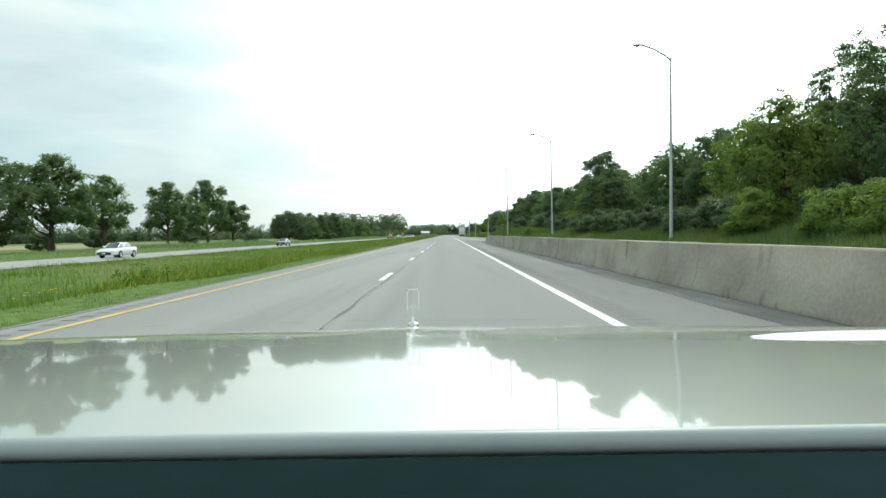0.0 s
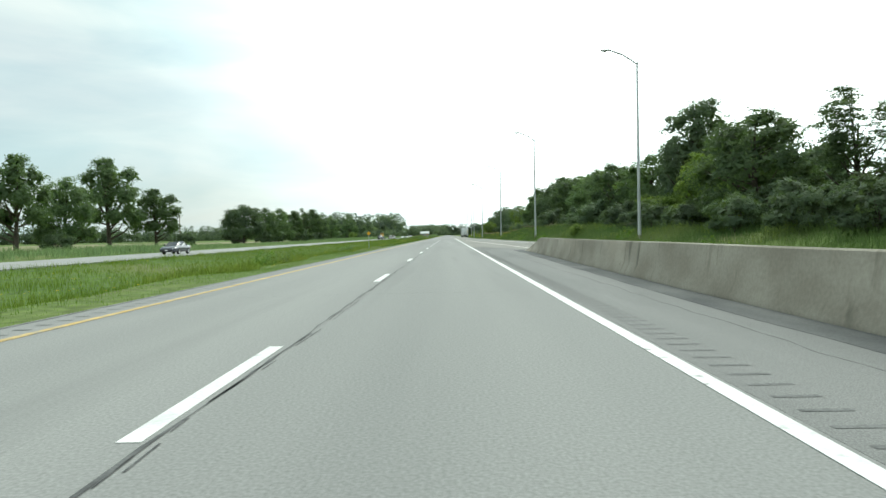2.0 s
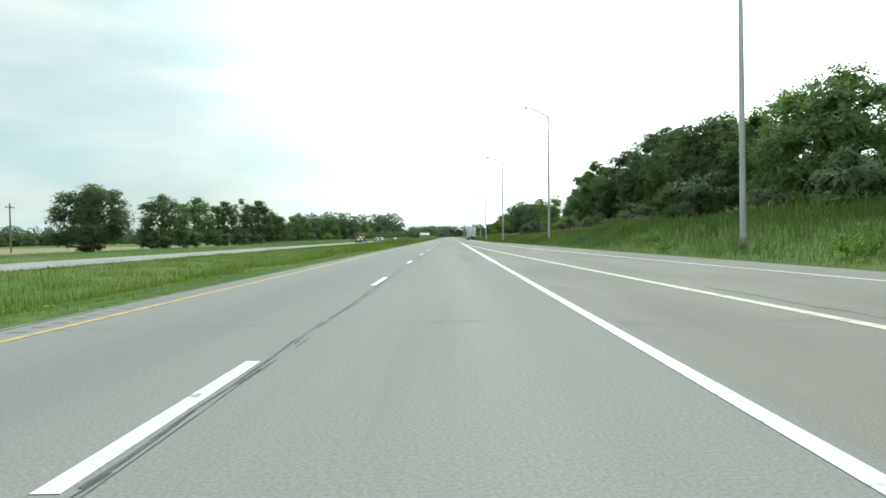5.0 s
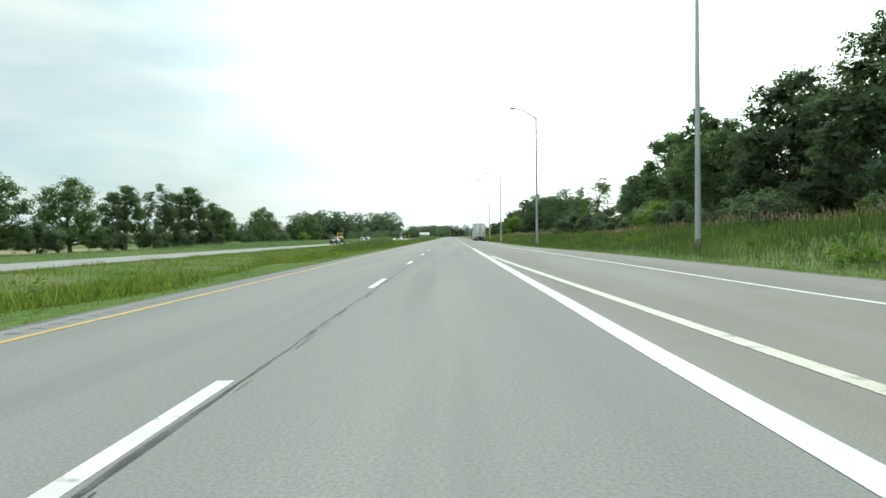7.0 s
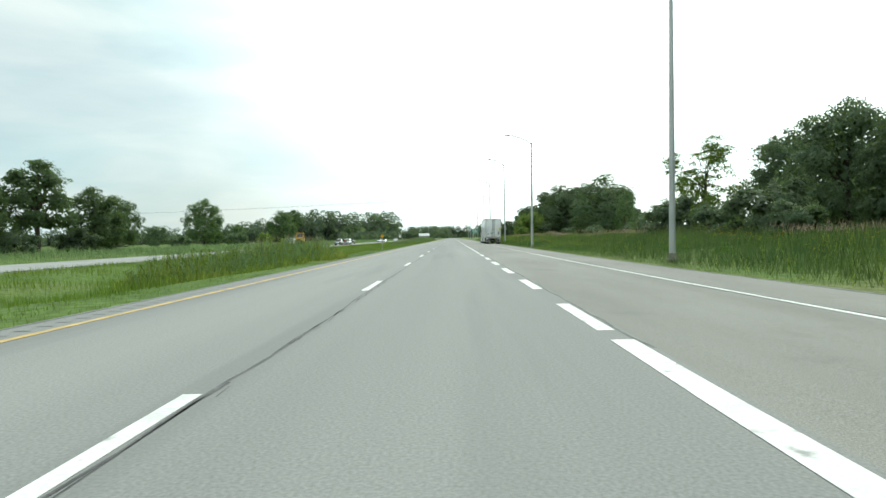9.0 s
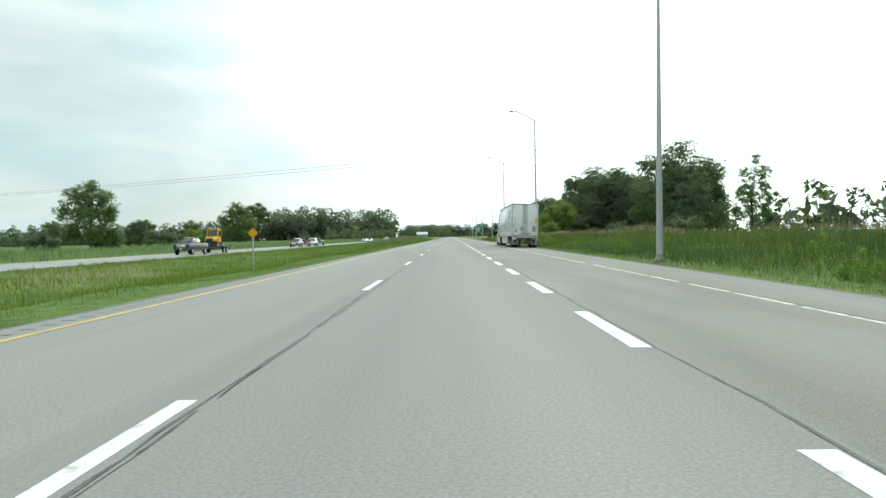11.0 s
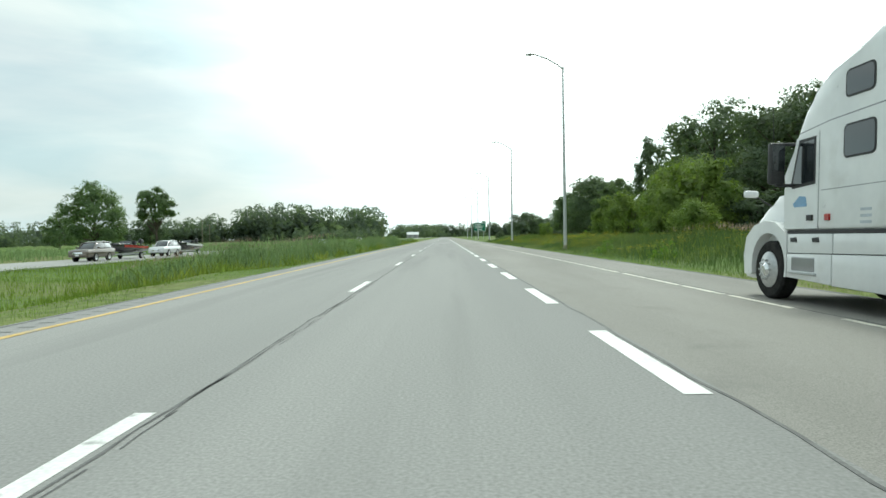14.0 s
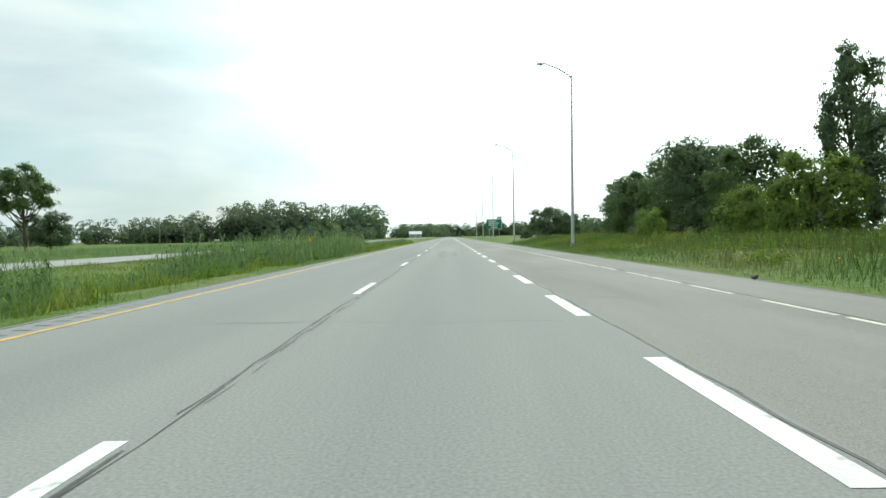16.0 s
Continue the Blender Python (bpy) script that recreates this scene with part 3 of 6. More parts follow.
# ---- concrete barrier between the carriageway and the slip road ----
def build_barrier():
    barrier = thing("barrier", "weathered grey concrete barrier wall with dark stains", "barrier", pose(0, 0, 0), kind="structure")
    outline = [(0.0, 0.0), (0.0, 0.07), (0.1, 0.3), (0.17, 0.84), (0.19, 0.86), (0.33, 0.86), (0.35, 0.84), (0.42, 0.3), (0.52, 0.07), (0.52, 0.0)]
    y = -54.0
    def bend(q):
        return 0.55 * float(smooth(56, 92, q))
    while y < 84:
        lean, bm = random.uniform(-0.006, 0.006), bmesh.new()
        rows = []
        for k in range(4):
            yy = y + (0.006, 2.0, 4.0, 5.994)[k]
            rows.append([(4.45 + bend(yy) + px + lean + random.uniform(-0.004, 0.004), yy, pz + (random.uniform(-0.008, 0.008) if 0 < pz else 0)) for px, pz in outline])
        part("barrier_segment", loft(rows, bm), CONCRETE, barrier, smooth=30)
        y += 6.0
    rows = [[(4.45 + bend(yy) + px, yy, min(pz, pz * s)) for px, pz in outline] for yy, s in ((84.006, 1.0), (84.8, 0.99), (88.0, 0.52), (91.2, 0.06))]
    part("barrier_end", loft(rows), CONCRETE, barrier, "sloping concrete barrier end", 30)


build_barrier()
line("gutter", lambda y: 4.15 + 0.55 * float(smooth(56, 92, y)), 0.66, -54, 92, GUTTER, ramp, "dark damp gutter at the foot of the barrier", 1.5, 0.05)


def broken_patch():
    rng = np.random.RandomState(12)
    ring = [(5.2 + 0.8 * math.cos(a) * rng.uniform(0.75, 1.1), 94.4 + 1.7 * math.sin(a) * rng.uniform(0.75, 1.1)) for a in np.linspace(0, 6.1, 18)]
    part("broken_patch", prism(ring, "z", 0.003, 0.007), SHOULDER, ramp, "dark broken asphalt beyond the barrier end", 0)
    slab = [(5.3, 92.4), (5.9, 92.2), (6.0, 92.7), (5.4, 92.9)]
    part("slab_edge", prism(slab, "z", 0.0, 0.02), CONCRETE, ramp, "pale exposed concrete slab", 0)
    for k in range(9):
        x, y, s = 5.4 + rng.normal() * 0.3, 93.8 + rng.normal() * 0.7, rng.uniform(0.015, 0.03)
        bm = bmesh.new()
        bmesh.ops.create_icosphere(bm, subdivisions=1, radius=s, matrix=Matrix.Translation((x, y, s * 0.5)) @ Matrix.Diagonal((1, 1.2, 0.6, 1)))
        part("rubble", bm, CONCRETE, ramp, smooth=0)


broken_patch()


# ---- vegetation ----
def blades(name, label, n, xr, yr, height, width, mat, seed, keep=None, lean=0.35, category="grass", base=None):
    """Loose grass as single leaning blades. xr(y) gives the strip's sides; height(x, y) the height; keep(x, y) how likely a blade stands there."""
    r = np.random.RandomState(seed)
    y = r.uniform(yr[0], yr[1], n)
    lo, hi = xr(y)
    x = lo + (hi - lo) * r.rand(n)
    if keep is not None:
        k = r.rand(n) < keep(x, y)
        x, y = x[k], y[k]
    n = len(x)
    h = height(x, y) * r.uniform(0.55, 1.15, n)
    z = ground_z(x, y) - 0.03 if base is None else base(x, y)
    a = r.uniform(-0.5 * np.pi, 0.5 * np.pi, n)
    w = width * r.uniform(0.6, 1.3, n) * (0.5 + 0.5 * np.minimum(h / 0.5, 1.6))
    dx, dy = np.cos(a) * w / 2, np.sin(a) * w / 2
    b = r.uniform(0, 2 * np.pi, n)
    s = h * lean * r.uniform(0.2, 1.2, n)
    lx, ly = np.cos(b) * s, np.sin(b) * s
    v = np.empty((n, 3, 3))
    v[:, 0] = np.stack([x - dx, y - dy, z], 1)
    v[:, 1] = np.stack([x + dx, y + dy, z], 1)
    v[:, 2] = np.stack([x + lx, y + ly, z + h], 1)
    f = np.arange(3 * n).reshape(n, 3)
    up = unit(np.stack([0.3 * np.cos(b) + 0.1 * r.normal(size=n), 0.3 * np.sin(b) - 0.25, np.ones(n)], 1))
    ob = new(name, mesh_of(name, v.reshape(-1, 3), f, mat, normals=np.repeat(up, 3, 0)))
    return tagged(ob, label, category, kind="stuff")


def lumps(x, y, s, seed):
    """A cheap smooth random field between 0 and 1."""
    r = np.random.RandomState(seed)
    out = np.zeros(np.shape(x))
    for k in range(7):
        a, p, q = r.uniform(0, 2 * np.pi), r.uniform(0, 6.3), s * r.uniform(0.5, 1.9)
        out = out + np.sin((x * np.cos(a) + 0.5 * y * np.sin(a)) / q * 6.3 + p)
    return np.clip(0.5 + out / 7.0, 0, 1)


# tall reed stands in the median: x and y of the middle, half-widths, height
STANDS = ((-9.0, 29, 1.6, 13, 0.6), (-9.4, 175, 1.3, 2.6, 0.62), (-9.5, 75, 1.5, 5, 0.45), (-8.7, 48, 1.6, 9, 0.5), (-10.5, 88, 2.0, 3.0, 0.7), (-11.5, 122, 1.2, 3.5, 0.8), (-10.0, 148, 2.0, 8.0, 0.35),
          (-8.8, 189, 2.0, 4.0, 0.6), (-9.7, 215, 1.9, 13, 0.6), (-11.0, 260, 3.8, 15, 1.5), (-12.0, 306, 3.2, 10, 0.35), (-11.0, 353, 1.6, 4, 0.4), (-10.8, 387, 4.4, 20, 1.5),
          (-9.6, 403, 3.0, 5.5, 1.35), (-9.7, 437, 3.4, 24, 1.7), (-10.0, 500, 3.0, 40, 1.0))


def stand_height(x, y):
    h = np.zeros(np.shape(x))
    for sx, sy, rx, ry, sh in STANDS:
        d = ((x - sx) / rx) ** 2 + ((y - sy) / ry) ** 2
        h = np.maximum(h, sh * np.clip(1.5 - d * 1.1 + 0.5 * (lumps(x, y, 3.0, 5) - 0.5), 0, 1))
    return h


def median_height(x, y):
    mown = 0.08 + 0.24 * smooth(-7.4, -10.0, x)
    return np.maximum(mown * (0.6 + 0.9 * lumps(x, y, 4.0, 2)), 0.1)


blades("verge_grass", "short mown grass along the pavement edge", 80000, lambda y: (-7.8 + 0 * y, -5.62 + 0.12 * np.sin(y * 1.7) * np.sin(y * 0.37)), (0, 470),
       lambda x, y: 0.07 + 0.07 * lumps(x, y, 2.0, 8), 0.022, VERGE, 11)
blades("median_grass", "green meadow grass in the median ditch", 195000, lambda y: (-27.2 + 0 * y, -7.2 + 0 * y), (0, 520), median_height, 0.04, GRASS, 12)


def reeds(name, label, n, xr, yr, height, mat, seed, keep, per=6):
    """Upright stalks with long leaves that arch out and hang at the tip."""
    r = np.random.RandomState(seed)
    y = r.uniform(yr[0], yr[1], n)
    lo, hi = xr(y)
    x = lo + (hi - lo) * r.rand(n)
    k = r.rand(n) < keep(x, y)
    x, y = x[k], y[k]
    n = len(x)
    h = height(x, y) * r.uniform(0.6, 1.12, n)
    z = ground_z(x, y) - 0.03
    x, y, z, h = (np.repeat(q, per) for q in (x, y, z, h))
    n = len(x)
    s = np.tile(np.linspace(0.15, 0.92, per), n // per) + r.uniform(-0.08, 0.08, n)
    a = r.uniform(0, 2 * np.pi, n)
    ux, uy = np.cos(a), np.sin(a)
    reach = (0.08 + 0.16 * np.minimum(h, 1.4)) * r.uniform(0.6, 1.3, n)
    rise = reach * r.uniform(0.7, 1.6, n)
    w = (0.007 + 0.005 * np.minimum(h, 1.5)) * r.uniform(0.7, 1.4, n)
    v = np.empty((n, 4, 3))
    z0 = z + h * s * 0.85
    v[:, 0] = np.stack([x, y, np.maximum(z0 - 0.25 * h, z)], 1)
    v[:, 1] = np.stack([x + ux * reach * 0.5 - uy * w, y + uy * reach * 0.5 + ux * w, z0 + rise * 0.6], 1)
    v[:, 2] = np.stack([x + ux * reach * 0.5 + uy * w, y + uy * reach * 0.5 - ux * w, z0 + rise * 0.6], 1)
    v[:, 3] = np.stack([x + ux * reach * 1.35, y + uy * reach * 1.35, z0 + rise * r.uniform(0.0, 0.75, n)], 1)
    flip = np.cross(v[:, 1] - v[:, 0], v[:, 2] - v[:, 0]) @ np.array([0, 1, -0.4]) > 0
    v[flip] = v[flip][:, [0, 2, 1, 3]]
    q = np.arange(n)[:, None, None] * 4 + np.array([[0, 1, 2], [1, 3, 2]])[None]
    up = unit(np.stack([0.45 * ux, 0.45 * uy - 0.3, np.ones(n)], 1))
    ob = new(name, mesh_of(name, v.reshape(-1, 3), q.reshape(-1, 3), mat, normals=np.repeat(up, 4, 0)))
    return tagged(ob, label, "plants", kind="stuff")


def tall_share(x, y):
    return smooth(0.6, 0.8, stand_height(x, y))


reeds("reed_stand", "tall leafy green reeds standing in the median", 60000, lambda y: (-15.5 + 0 * y, -6.6 + 0 * y), (10, 545), stand_height, REED, 13,
      lambda x, y: np.clip(stand_height(x, y) * 3, 0, 1) * tall_share(x, y), 7)
blades("weed_patch", "low bright green leafy weeds in the median grass", 240000, lambda y: (-15.5 + 0 * y, -6.6 + 0 * y), (10, 545), stand_height, 0.055, BRIGHT_WEED, 43,
       keep=lambda x, y: np.clip(stand_height(x, y) * 3, 0, 1) * (1 - tall_share(x, y)), lean=0.75, category="plants")
reeds("median_weeds", "yellow-green flowering weeds mixed through the median reeds", 9000, lambda y: (-15.0 + 0 * y, -7.0 + 0 * y), (236, 286), lambda x, y: stand_height(x, y) * 0.96, BRIGHT_WEED, 44,
      lambda x, y: tall_share(x, y) * (0.3 + 0.7 * smooth(0.4, 0.6, lumps(x, y, 5.0, 15))), 5)
blades("reed_plumes", "brownish seed plumes on the tall median reeds", 24000, lambda y: (-15.0 + 0 * y, -7.5 + 0 * y), (235, 420), lambda x, y: 0.22 + 0 * x, 0.025, PLUME, 19,
       keep=lambda x, y: 0.55 * (stand_height(x, y) > 0.8) * smooth(0.45, 0.65, lumps(x, y, 9.0, 14)), base=lambda x, y: ground_z(x, y) + stand_height(x, y) * 0.95)


def right_strip(y):
    e = np.interp(y, E_Y, E_X)
    return e + 0.05, e + 1.3


def right_meadow(y):
    e = np.interp(y, E_Y, E_X)
    return e + 1.0, e + 15.0


blades("verge_grass", "short yellowish mown grass beside the shoulder", 45000, right_strip, (75, 480), lambda x, y: 0.07 + 0.1 * lumps(x, y, 2.0, 9), 0.022, VERGE, 14)


def right_height(x, y):
    e = np.interp(y, E_Y, E_X)
    return 0.16 + (0.45 + 0.5 * lumps(x, y, 3.2, 3) ** 1.5 + 0.4 * lumps(x, y, 11.0, 7)) * (0.55 * smooth(e + 1.0, e + 2.6, x) + 0.45 * smooth(e + 2.5, e + 7.5, x)) * (1 - 0.3 * smooth(385, 410, y))


blades("bank_grass", "tall green grass on the roadside bank", 190000, right_meadow, (60, 500), right_height, 0.034, BANK, 15, lean=0.5)
reeds("bank_plants", "tall leafy green plants mixed through the bank grass", 26000, right_meadow, (60, 500), lambda x, y: right_height(x, y) * 1.02, BANK, 25,
      lambda x, y: smooth(0.3, 0.55, lumps(x, y, 5.0, 12)) * smooth(0.3, 0.6, right_height(x, y)), 4)
reeds("bank_weeds", "yellow-green leafy weeds along the front of the bank", 30000, lambda y: (np.interp(y, E_Y, E_X) + 1.1, np.interp(y, E_Y, E_X) + 8.5), (85, 480),
      lambda x, y: right_height(x, y) * 1.05 + 0.04, BRIGHT_WEED, 26, lambda x, y: smooth(0.47, 0.62, lumps(x, y, 7.0, 18)) * (0.4 + 0.6 * smooth(372, 402, y)), 4)
blades("bank_grass", "tall grass behind the concrete barrier", 40000, lambda y: (np.interp(y, E_Y, E_X) + 1.5, np.interp(y, E_Y, E_X) + 12), (5, 75), right_height, 0.055, BANK, 21)
blades("grass_plumes", "pinkish dry grass plumes above the bank", 44000, lambda y: (np.interp(y, E_Y, E_X) + 6.5, np.interp(y, E_Y, E_X) + 16), (120, 388),
       lambda x, y: 0.34 + 0 * x, 0.045, PLUME, 16, keep=lambda x, y: smooth(0.45, 0.6, lumps(x, y, 12.0, 4)) * (0.4 + 0.6 * smooth(295, 330, y)), base=lambda x, y: ground_z(x, y) + right_height(x, y) * 0.9)
def field_height(x, y):
    tall = smooth(95, 115, y) * (1 - smooth(160, 185, y)) + smooth(275, 300, y)
    return 0.25 + (0.15 + 0.8 * tall) * smooth(-37.5, -40, x) * (0.45 + 0.7 * lumps(x, y, 9.0, 6))


blades("field_grass", "rough grass between the opposite road and the fields", 64000, lambda y: (-56 + 0 * y, -37.2 + 0 * y), (20, 700), field_height, 0.07, REED, 17)


def flowers(name, n, xr, yr, seed, lift):
    r = np.random.RandomState(seed)
    y = r.uniform(yr[0], yr[1], n)
    lo, hi = xr(y)
    x = lo + (hi - lo) * r.rand(n)
    k = r.rand(n) < smooth(0.52, 0.66, lumps(x, y, 6.0, seed))
    x, y = x[k], y[k]
    n = len(x)
    z = ground_z(x, y) + lift(x, y) * r.uniform(0.75, 1.1, n)
    s = r.uniform(0.02, 0.045, n)[:, None, None]
    base = np.array([[-1, -1, 0], [1, -1, 0.2], [1, 1, 0], [-1, 1, 0.2]])[None] * s
    v = base + np.stack([x, y, z], 1)[:, None]
    ob = new(name, mesh_of(name, v.reshape(-1, 3), np.arange(4 * n).reshape(n, 4), FLOWER))
    tagged(ob, "small yellow wild flowers among the grass", "flowers", kind="stuff")


flowers("wild_flowers", 9000, lambda y: (np.interp(y, E_Y, E_X) + 2.0, np.interp(y, E_Y, E_X) + 7.5), (375, 470), 32, lambda x, y: right_height(x, y) * 1.02)
flowers("wild_flowers", 2200, lambda y: (-22 + 0 * y, -7.5 + 0 * y), (2, 200), 31, lambda x, y: median_height(x, y))
flowers("wild_flowers", 15000, lambda y: (np.interp(y, E_Y, E_X) + 2.5, np.interp(y, E_Y, E_X) + 10), (190, 460), 33, lambda x, y: right_height(x, y))


def bent_tubes(paths, sides=5):
    """Joined tapered tubes along paths of (x, y, z, radius)."""
    vs, fs, n0 = [], [], 0
    ang = np.arange(sides) * 2 * np.pi / sides
    for p in paths:
        p = np.asarray(p, float)
        for i, q in enumerate(p):
            d = p[min(i + 1, len(p) - 1), :3] - p[max(i - 1, 0), :3]
            d = d / (np.linalg.norm(d) + 1e-9)
            u = np.cross(d, (0.3, 1.0, 0.1))
            u = u / (np.linalg.norm(u) + 1e-9)
            w = np.cross(d, u)
            vs.append(q[:3] + q[3] * (np.cos(ang)[:, None] * u + np.sin(ang)[:, None] * w))
        for i in range(len(p) - 1):
            a, b, k = n0 + i * sides, n0 + (i + 1) * sides, np.arange(sides)
            fs.append(np.stack([a + k, a + (k + 1) % sides, b + (k + 1) % sides, b + k], 1))
        n0 += len(p) * sides
    return np.concatenate(vs), np.concatenate(fs)


def leaf_cloud(centres, radii, count, size, r, core, droop=0.25, flat=0.5, shell=0.5, round_off=0.55):
    """Sprays of leaves over flattened clumps; core is the middle of the crown, from which the clumps look outwards."""
    k = len(centres)
    n = k * count
    c, rad = np.repeat(centres, count, 0), np.repeat(radii, count)
    o = unit(np.repeat(np.asarray(centres) - core, count, 0))
    up = np.array([0, 0, 1.0])
    d = unit(unit(r.normal(size=(n, 3))) + 0.45 * o + 0.15 * up)
    p = c + d * (rad * (1 - shell * r.rand(n) ** 1.5))[:, None] * np.array([1, 1, flat])
    nrm = unit(d * 0.5 + o * 0.45 + up * 0.2 + r.normal(size=(n, 3)) * 0.42)
    t = unit(np.cross(nrm, r.normal(size=(n, 3))) + 0.5 * o)
    b = np.cross(nrm, t)
    t = t.copy()
    t[:, 2] -= droop
    s = (size * r.uniform(0.55, 1.35, n))[:, None]
    v = np.empty((n, 3, 3))
    v[:, 0], v[:, 1], v[:, 2] = p - t * s * 0.5 - b * s * 0.4, p - t * s * 0.3 + b * s * 0.42, p + t * s * 0.8
    g = np.cross(v[:, 1] - v[:, 0], v[:, 2] - v[:, 0])
    bad = (g * nrm).sum(1) < 0
    v[bad] = v[bad][:, [1, 0, 2]]
    soft = unit(round_off * (d * 0.55 + o * 0.5 + up * 0.3) + (1 - round_off) * nrm)
    return v.reshape(-1, 3), np.arange(3 * n).reshape(n, 3), np.repeat(soft, 3, 0)


def make_tree(seed, h, spread, low, clumps, count, size, leaf, label, form="round", gap=0.0, category="tree", name="tree"):
    """A tree h metres tall with crown half-width spread, crown from low*h up. form: round, tall, airy or bush."""
    r = np.random.RandomState(seed)
    root = thing(name, label, category, pose(0, 0, -300))
    zc, zr = h * (1 + low) / 2, h * (1 - low) / 2
    mid = np.array([0, 0, zc - 0.25 * zr])
    full = np.array([spread, spread, zr])
    # the crown is a heap of rounded lobes, narrower towards the top
    lobes = [(np.array([0, 0, zc]), full * {"round": 0.84, "tall": 0.82, "airy": 0.6, "bush": 0.8}[form])]
    rings = {"round": ((5, -0.62, 0.66), (5, -0.08, 0.66), (4, 0.45, 0.5), (1, 0.72, 0.1)), "tall": ((4, -0.72, 0.7), (4, -0.32, 0.68), (4, 0.05, 0.6), (3, 0.4, 0.46), (2, 0.72, 0.22)),
             "airy": ((3, -0.6, 0.66), (3, -0.1, 0.7), (3, 0.4, 0.6), (1, 0.7, 0.2)), "bush": ((4, -0.5, 0.6), (3, 0.1, 0.62), (2, 0.55, 0.4))}[form]
    for many, z, out in rings:
        start = r.uniform(0, 6.3)
        for k in range(many):
            a, zz, o = start + 2 * math.pi * k / many + r.uniform(-0.3, 0.3), z + r.uniform(-0.14, 0.14), out * r.uniform(0.85, 1.1)
            lobes.append((np.array([math.cos(a) * spread * o, math.sin(a) * spread * o, zc + zz * zr * 0.85]), full * r.uniform(0.28, 0.4) * np.array([1, 1, 0.85 if form != "tall" else 0.62])))
    size_of = np.array([(q[1][0] ** 2) for q in lobes])
    cs = []
    while len(cs) < clumps:
        j = r.choice(len(lobes), p=size_of / size_of.sum())
        c0, lr = lobes[j]
        out = unit(c0 - mid) if j else np.zeros(3)
        d = unit(unit(r.normal(size=3)) + 0.55 * out)
        c = c0 + d * lr * (r.rand() ** (0.22 if form != "airy" and not gap else 0.5))
        if c[2] < max(low * h, 0.12 * h if form != "bush" else 0.0) * 0.7 or (form != "airy" and any(np.linalg.norm((c - q[0]) / q[1]) < 0.72 for i, q in enumerate(lobes) if i != j)):
            continue
        if gap and r.rand() < gap and c[2] < zc + 0.5 * zr:
            continue
        cs.append(c)
    cs = np.array(cs)
    rad = min(spread, 5.2) * r.uniform(0.11, 0.2, clumps)
    # trunk and limbs
    lean = r.uniform(-0.04, 0.04, 2) * h
    base = (0.021 if form != "airy" else 0.014) * h + 0.06 if h > 1 else 0.012
    trunks = 1 if form in ("round", "tall", "airy") or h < 1 else 4
    paths, tops = [], []
    for k in range(trunks):
        off = r.uniform(-0.25, 0.25, 2) * (trunks > 1) * spread
        top = h * ((0.8 if form != "airy" else 0.7) if trunks == 1 else 0.6)
        pts = [(off[0] * (0.4 + s) + lean[0] * s * s + 0.1 * math.sin(4 * s + seed), off[1] * (0.4 + s) + lean[1] * s * s + 0.1 * math.cos(5 * s + seed), top * s - 0.25 * (s == 0),
                base * (1.3 if s == 0 else 1.0 - 0.85 * s) / trunks ** 0.6) for s in (0, 0.06, 0.2, 0.4, 0.6, 0.8, 1.0)]
        paths.append(pts)
        tops.append(np.array(pts))
    for j in r.choice(clumps, 0 if h < 1 else min(clumps, 24 if form != "bush" else 9), replace=False):
        tr = tops[r.randint(trunks)]
        c = cs[j]
        zs = min(max(c[2] * r.uniform(0.4, 0.8), tr[1, 2]), tr[-1, 2] * 0.97)
        st = np.array([np.interp(zs, tr[:, 2], tr[:, i]) for i in range(4)])
        way = st[:3] * 0.45 + c * 0.55 + np.array([0, 0, -0.06 * h]) * r.uniform(0, 1)
        paths.append([(*st[:3], st[3] * 0.55), (*way, st[3] * 0.33), (*c, 0.012)])
    v, f = bent_tubes(paths)
    tr = new("trunk" if h > 1 else "stem", mesh_of("trunk" if h > 1 else "stem", v, f, BARK if h > 1 else WEED, True))
    tr.parent = root
    # leafy clumps, a few loose sprays that keep the outline ragged, and larger sprays in the shaded inside
    sets = [leaf_cloud(cs, rad, count, size, r, mid, 0.2, 0.6 if form != "bush" else 0.8, 0.7, 0.45), leaf_cloud(cs, rad * 1.15, max(count // 6, 2), size * 0.9, r, mid, 0.0, 0.7, 0.3, 0.3)]
    for k, (c0, lr) in enumerate(lobes if h > 1 else ()):
        if form != "airy":  # the dark heart of each lobe
            sets.append(leaf_cloud(c0[None], np.array([lr[0] * 0.62]), 34 if k else 130, size * 3.6, r, mid, 0.1, float(lr[2] / lr[0]), 0.8, 0.5))
            sets.append(leaf_cloud(c0[None], np.array([lr[0] * 0.86]), 80 if k else 300, size * 2.1, r, mid, 0.1, float(lr[2] / lr[0]), 0.5, 0.4))
    lead = np.cumsum([0] + [len(q[0]) for q in sets])
    cr = new("crown", mesh_of("crown", np.concatenate([q[0] for q in sets]), np.concatenate([q[1] + o for q, o in zip(sets, lead)]), leaf, normals=np.concatenate([q[2] for q in sets])))
    cr.parent = root
    return root, h


